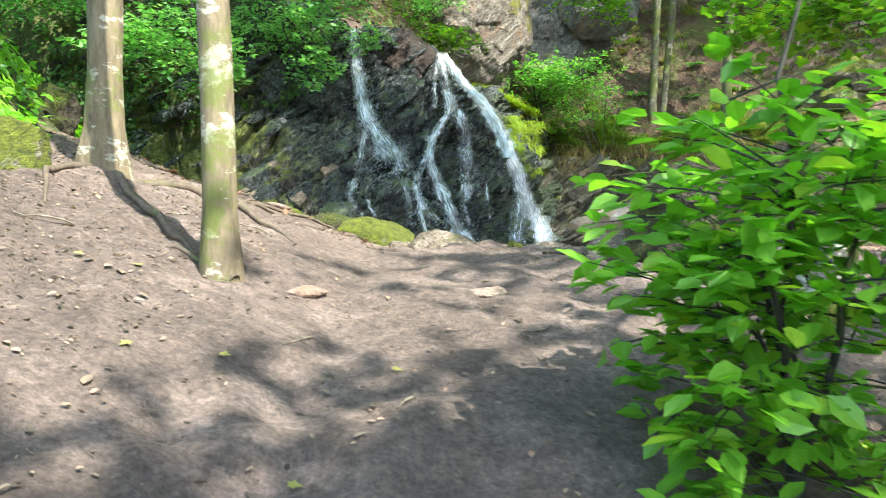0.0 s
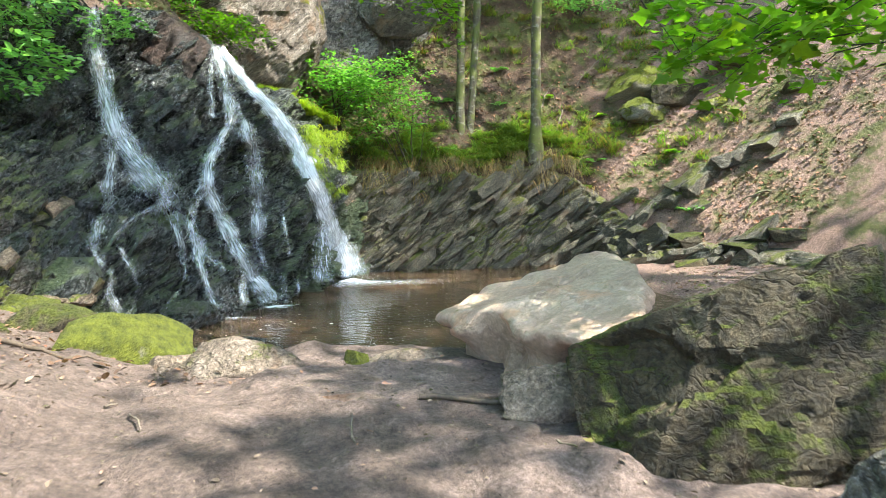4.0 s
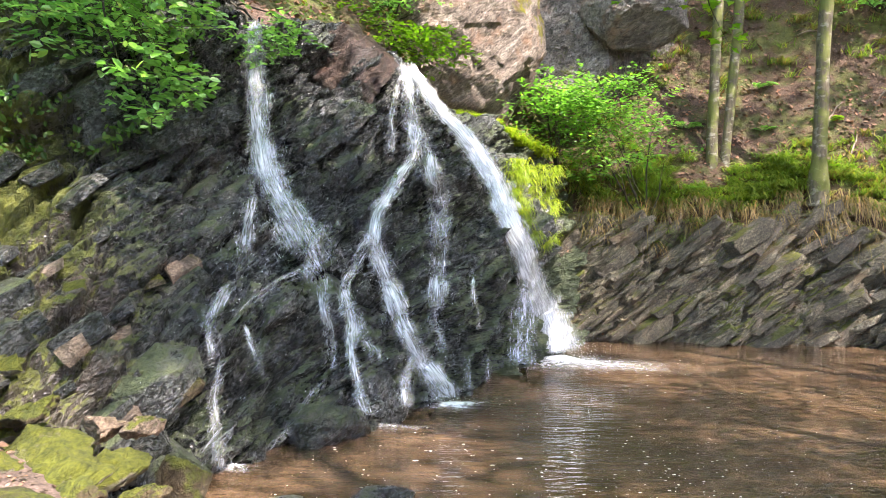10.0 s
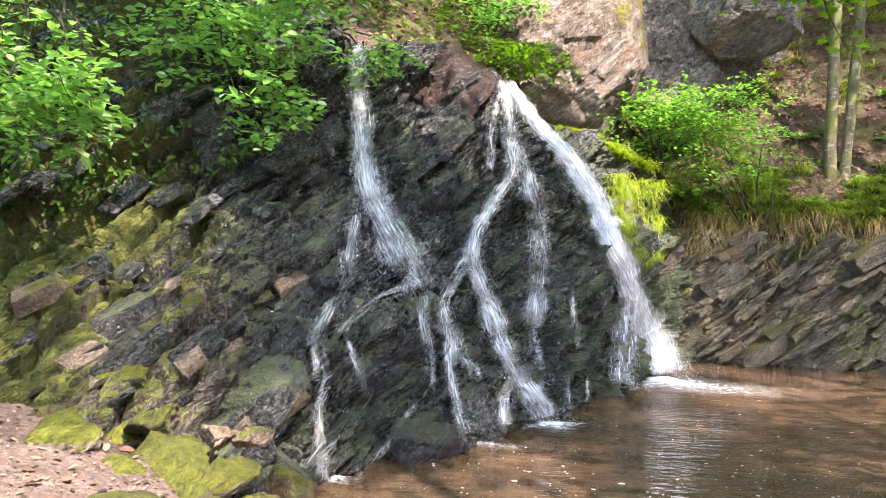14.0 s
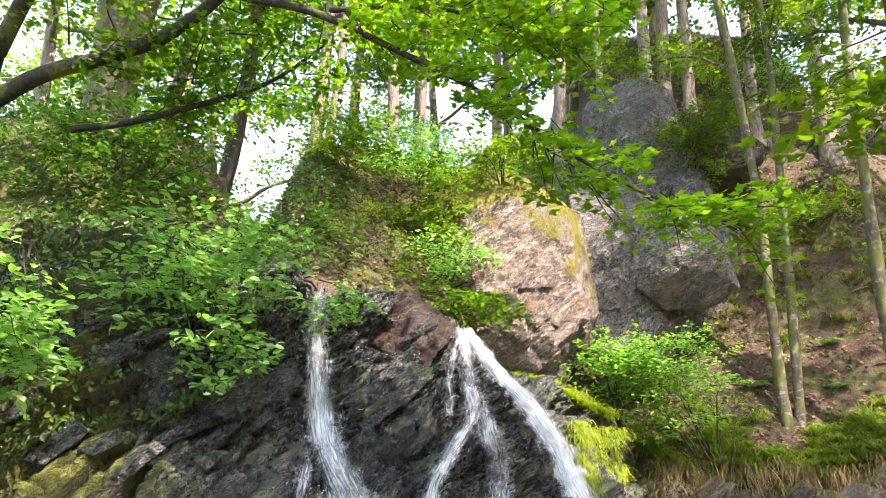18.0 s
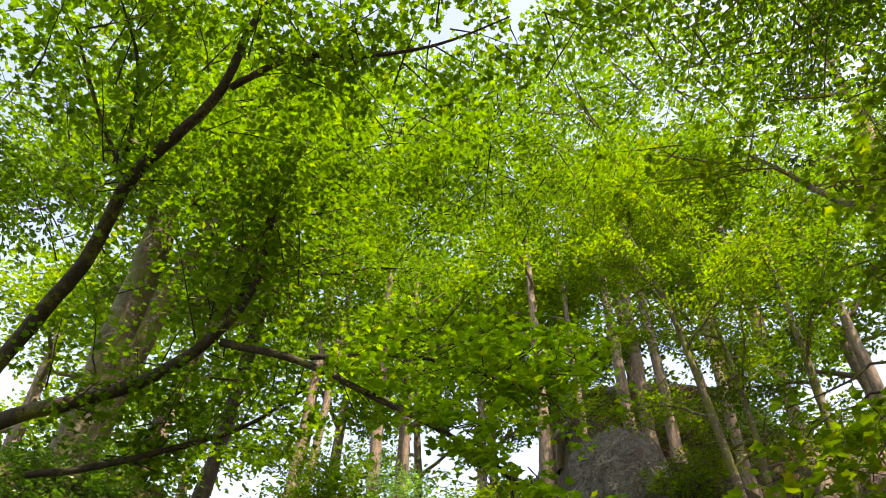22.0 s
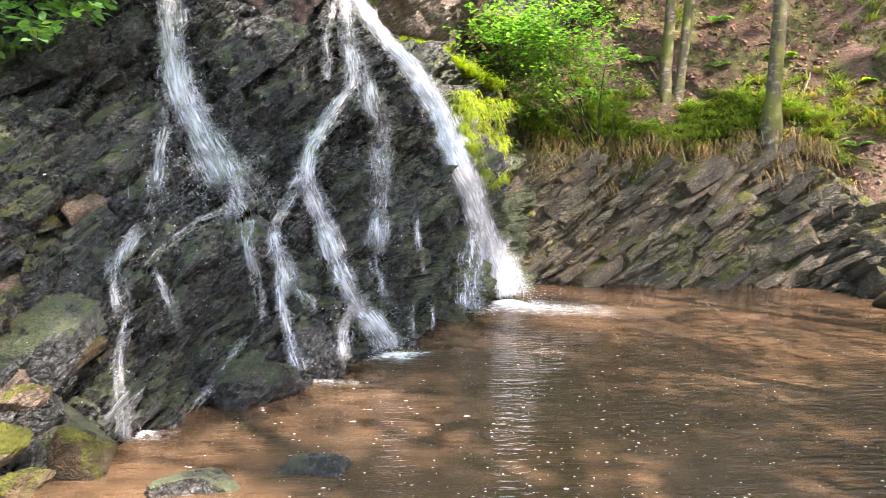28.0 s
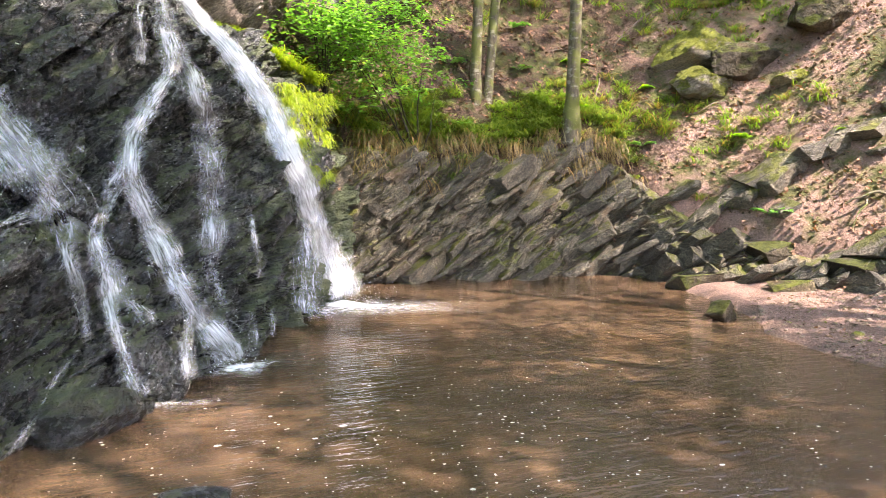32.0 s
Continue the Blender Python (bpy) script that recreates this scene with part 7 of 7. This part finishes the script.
rng = np.random.RandomState(81)
s_ = rng.uniform(0.5, 6.4, 760)
lx, ly = np.interp(s_, seg, CLIFF_LINE[:9, 0]) + rng.normal(0, 0.1, 760), np.interp(s_, seg, CLIFF_LINE[:9, 1]) + (-0.15 + 1.2 * rng.rand(760) ** 1.6)
lip_c = np.stack([lx, ly, ground_z(lx, ly) + 0.02], 1)
hang = lip_c[:, 2] > lip_height(s_) - 0.5
lip_c, s_ = lip_c[hang], s_[hang]
lip_n = vnoise(lip_c * (1.6, 1.6, 0), 12)
grass("bank_grass", lip_c[(lip_n > -0.5) & (lip_c[:, 1] < np.interp(s_, seg, CLIFF_LINE[:9, 1]) + 0.35)], 34, 0.40, 0.008, GRASS_DRY, "straw-coloured grass hanging over the layered cliff", 82, (0.2, -1.3), 0.12, 1.25)
grass("bank_grass", lip_c[lip_n < 0.45], 44, 0.44, 0.010, GRASS_GREEN, "green grass tufts along the cliff's lip", 83, (0.1, -0.6), 0.09, 0.45)
hx, hy = rng.uniform(2.6, 13.0, 1000), rng.uniform(11.0, 18.0, 1000)
hy[:300] = 12.9 + 1.9 * rng.rand(300) ** 1.5
ok = (vnoise(np.stack([hx, hy, 0 * hx], 1) * 0.8, 3) > -0.15) & (line_offset(hx, hy, CLIFF_LINE)[0] > 0.1)
hx, hy = hx[ok], hy[ok]
grass("slope_grass", np.stack([hx, hy, ground_z(hx, hy)], 1), 26, 0.36, 0.009, GRASS_GREEN, "scattered green grass tufts on the leafy slope", 84, (0, -0.3), 0.08, 0.15)
grass("slope_grass", np.stack([hx, hy, ground_z(hx, hy)], 1)[::3], 40, 0.36, 0.008, GRASS_DRY, "scattered straw grass tufts on the leafy slope", 85, (0, -0.5), 0.08, 0.2)
gr = np.array([(0.45 + 1.35 * f, 11.9 + 0.5 * f, 0) for f in rng.rand(60)])
gr[:, 0] += rng.normal(0, 0.10, 60); gr[:, 1] += rng.normal(0, 0.12, 60)
gz_ = face_top(gr[:, 0])
gr[:, 2] = gz_ - 0.02
grass("lime_grass", gr, 80, 0.32, 0.008, GRASS_LIME, "lime-green moss and grass beside the big fall", 86, (0.2, -0.7), 0.1)
lg = on_face(rng.uniform(1.3, 2.2, 130), rng.uniform(1.8, 3.2, 130), 0.0)
grass("lime_grass", lg, 40, 0.24, 0.007, GRASS_LIME, "lime-green moss and grass beside the big fall", 87, (0.1, -0.8), 0.06, 1.1)

# ---- litter ----
rng = np.random.RandomState(91)
n = 48000
qx, qy = rng.uniform(-5, 13.5, n), rng.uniform(8, 23, n)
o_, _ = line_offset(qx, qy, CLIFF_LINE)
ok = (o_ > -0.5) | ((qx < 2.4) & (qy > face_y(np.clip(qx, -7, 2.7), face_top(qx)) + 0.3))
qx, qy = qx[ok], qy[ok]
D0 = rng.normal(0, 1, (len(qx), 3))
Nn = unit(np.stack([rng.normal(0, 0.7, len(qx)), rng.normal(-0.5, 0.7, len(qx)), np.ones(len(qx))], 1))
V, F = scatter("simple", np.stack([qx, qy, ground_z(qx, qy) + rng.uniform(0.012, 0.035, len(qx))], 1), Nn, D0, rng.uniform(0.05, 0.12, len(qx)))
put("leaf_litter", V, F, DEAD_LEAF, label="dead brown beech leaves strewn over the slope", category="leaf litter", kind="stuff", smooth_shade=False)
n = 26000
qx, qy = rng.uniform(-4.4, 1.6, n), rng.uniform(-6.2, 4.3, n)
ok = (rng.rand(n) < 0.25 + 0.75 * smooth(-qx, 1.0, 2.6))
qx, qy = qx[ok], qy[ok]
Nn = unit(np.stack([rng.normal(0, 0.3, len(qx)), rng.normal(0, 0.3, len(qx)), np.ones(len(qx))], 1))
V, F = scatter("oval", np.stack([qx, qy, ground_z(qx, qy) + 0.012], 1), Nn, rng.normal(0, 1, (len(qx), 3)), np.exp(rng.normal(-4.0, 0.45, len(qx))))
put("path_litter", V, F, SCRAP, label="scraps of dead leaf on the trodden earth", category="leaf litter", kind="stuff", smooth_shade=False)
for k, (x0, y0) in enumerate([(-2.45, -2.2), (-2.2, -2.05), (-1.9, -2.9), (-1.6, -2.75), (-2.9, -2.6), (-2.6, -3.3), (-0.9, -2.6), (0.55, -1.15), (0.75, -1.0), (-1.2, -3.4), (0.8, -0.35), (-2.2, -3.7)]):
    V, F = scatter("maple", np.zeros((1, 3)), np.array([[0.1, -0.15, 1.0]]), np.array([[math.cos(k * 2.1), math.sin(k * 2.1), 0]]), np.array([0.052]))
    put("fallen_leaf", V, F, PALE_LEAF, label="fallen yellow maple leaf on the earth", category="leaf", group="fallen leaves", at=(x0, y0, g0(x0, y0) + 0.02))
n = 600
qx, qy = rng.uniform(-4.0, 1.8, n), rng.uniform(-6, 2.5, n)
V0, F0 = ico(1)
sz = np.exp(rng.normal(-4.9, 0.45, n))
V = np.stack([qx, qy, ground_z(qx, qy)], 1)[:, None] + V0[None] * sz[:, None, None] * (1 + 0.3 * rng.normal(0, 1, (n, len(V0), 1))) * np.array([1.3, 1, 0.6])
put("pebbles", V.reshape(-1, 3), (F0[None] + (np.arange(n) * len(V0))[:, None, None]).reshape(-1, 3), BROWN_ROCK, label="small stones trodden into the path", category="pebble", kind="stuff")
for k in range(16):
    x0, y0, a = rng.uniform(-3.6, 1.2), rng.uniform(-3.6, 1.0), rng.uniform(0, 6.3)
    l_ = rng.uniform(0.12, 0.4)
    e0, e1 = (x0, y0), (x0 + l_ * math.cos(a), y0 + l_ * math.sin(a))
    V, F = tube(bend((e0[0], e0[1], g0(*e0) + 0.012), (e1[0], e1[1], g0(*e1) + 0.012), 6, 0.02, 0.15, k), [0.007, 0.004], 5)
    put("twig", V, F, BARK_FAR, label="dry twig lying on the trodden earth", category="twig", group="twigs on the path")


# ---- ferns, seedlings and fallen branches on the slope ----
def fern(name, base, fronds, length, mat, label, seed):
    rng = np.random.RandomState(seed)
    f_ = empty(name, tuple(base), label, "plant", "plants on the slope")
    for k in range(fronds):
        a = rng.uniform(-0.4, 2 * np.pi - 0.4)
        L = length * rng.uniform(0.7, 1.2)
        t = np.linspace(0.1, 1, 16)
        ax = np.array([math.cos(a), math.sin(a), 0])
        mid = ax[None] * (t * L * 0.85)[:, None] + np.array([0, 0, 1.0]) * (L * (0.75 * t - 0.65 * t ** 2))[:, None]
        sd = np.cross(ax, (0, 0, 1.0))
        Pl = np.repeat(mid, 2, 0)
        sg = np.tile([1.0, -1.0], 16)
        D = sd[None] * sg[:, None] + ax[None] * 0.45
        sz = np.repeat(L * 0.26 * np.sin(np.pi * np.clip(t * 0.9 + 0.08, 0, 1)), 2)
        V, F = scatter("oval", Pl, unit(np.tile([[0, 0, 1.0]], (32, 1)) + rng.normal(0, 0.15, (32, 3))), D, sz)
        put("frond", V, F, mat, parent=f_, smooth_shade=False)
    return f_


rng = np.random.RandomState(95)
for k, (x0, y0, l_, mt) in enumerate([(9.95, 10.6, 0.5, 0), (8.9, 13.0, 0.4, 0), (6.4, 13.55, 0.35, 1), (5.0, 13.5, 0.4, 0), (7.9, 13.6, 0.4, 1), (10.6, 11.9, 0.4, 1), (6.9, 14.6, 0.4, 0), (4.4, 14.2, 0.45, 0), (8.3, 14.6, 0.4, 1), (5.3, 14.7, 0.45, 0), (9.4, 13.9, 0.45, 1), (3.6, 13.7, 0.4, 0), (11.6, 10.3, 0.4, 1), (7.2, 15.6, 0.5, 0)]):
    fern("fern", (x0, y0, g0(x0, y0) - 0.02), 8, l_, LEAF_BRIGHT if mt else LEAF_BLUE, "small green fern growing on the leafy slope", 800 + k)
for k in range(14):
    x0, y0, a = rng.uniform(6.5, 12.5), rng.uniform(12.6, 17), rng.uniform(-0.6, 0.9)
    l_ = rng.uniform(0.5, 1.6)
    e0, e1 = (x0, y0), (x0 + l_ * math.cos(a), y0 + l_ * math.sin(a))
    V, F = tube(bend((e0[0], e0[1], g0(*e0) + 0.02), (e1[0], e1[1], g0(*e1) + 0.03), 8, 0.04, 0.2, k), [0.02, 0.014, 0.006], 6, k, 0.2)
    put("fallen_branch", V, F, BARK_FAR, label="dead branch lying among the leaves", category="branch", group="fallen branches")
V, F = join([tube(bend((11.0, 9.2, g0(11.0, 9.2) + 0.05), (10.5, 9.55, g0(10.5, 9.55) + 0.25), 7, 0.1, 0.2, 5), [0.03, 0.015], 7), tube(bend((10.75, 9.35, g0(10.75, 9.35) + 0.15), (10.3, 9.25, g0(10.3, 9.25) + 0.12), 7, 0.1, 0.2, 6), [0.02, 0.008], 6)])
put("fallen_branch", V, F, BARK, label="forked dead branch hooked over the rocks", category="branch", group="fallen branches")

n = 1800
qx, qy = rng.uniform(6.0, 9.8, n), rng.uniform(3.0, 8.8, n)
qz = ground_z(qx, qy)
ok = qz > 0.0
qx, qy, qz = qx[ok], qy[ok], qz[ok]
sz = np.exp(rng.normal(-4.1, 0.5, len(qx)))
V = np.stack([qx, qy, qz], 1)[:, None] + V0[None] * sz[:, None, None] * (1 + 0.3 * rng.normal(0, 1, (len(qx), len(V0), 1))) * np.array([1.3, 1, 0.6])
put("beach_pebbles", V.reshape(-1, 3), (F0[None] + (np.arange(len(qx)) * len(V0))[:, None, None]).reshape(-1, 3), BROWN_ROCK, label="brown pebbles strewn on the gravel beach", category="pebble", kind="stuff")
# leaf scraps on the beach and the bank by the wet slope
qx, qy = np.r_[rng.uniform(6.2, 10, 700), rng.uniform(-4.5, -0.6, 1200)], np.r_[rng.uniform(3, 8.8, 700), rng.uniform(1.5, 4.6, 1200)]
qz = ground_z(qx, qy)
ok = qz > 0.02
qx, qy, qz = qx[ok], qy[ok], qz[ok]
V, F = scatter("oval", np.stack([qx, qy, qz + 0.014], 1), unit(np.stack([rng.normal(0, 0.4, len(qx)), rng.normal(0, 0.4, len(qx)), np.ones(len(qx))], 1)), rng.normal(0, 1, (len(qx), 3)), np.exp(rng.normal(-3.1, 0.4, len(qx))))
put("shore_litter", V, F, DEAD_LEAF, label="dead leaves scattered on the shore", category="leaf litter", kind="stuff", smooth_shade=False)

E1, E2 = C2[1:, :-1] - C2[:-1, :-1], C2[:-1, 1:] - C2[:-1, :-1]
NC = unit(np.cross(E1.reshape(-1, 3), E2.reshape(-1, 3)))
NC *= np.where(NC[:, 2:] < 0, -1, 1)
fl = np.flatnonzero(NC[:, 2] > 0.55)
fl = fl[rng.randint(0, len(fl), 5200)]
q = C2[:-1, :-1].reshape(-1, 3)[fl]
q = q[(q[:, 2] > 0.05) & (vnoise(q * 1.1, 6) > -0.05)]
V, F = scatter("simple", q + (0, -0.01, 0.02), unit(np.array([[0.0, -0.3, 1.0]]) + rng.normal(0, 0.5, (len(q), 3))), rng.normal(0, 1, (len(q), 3)), rng.uniform(0.04, 0.09, len(q)))
put("ledge_litter", V, F, DEAD_LEAF, label="dead leaves lodged on the ledges of the layered cliff", category="leaf litter", kind="stuff", smooth_shade=False)
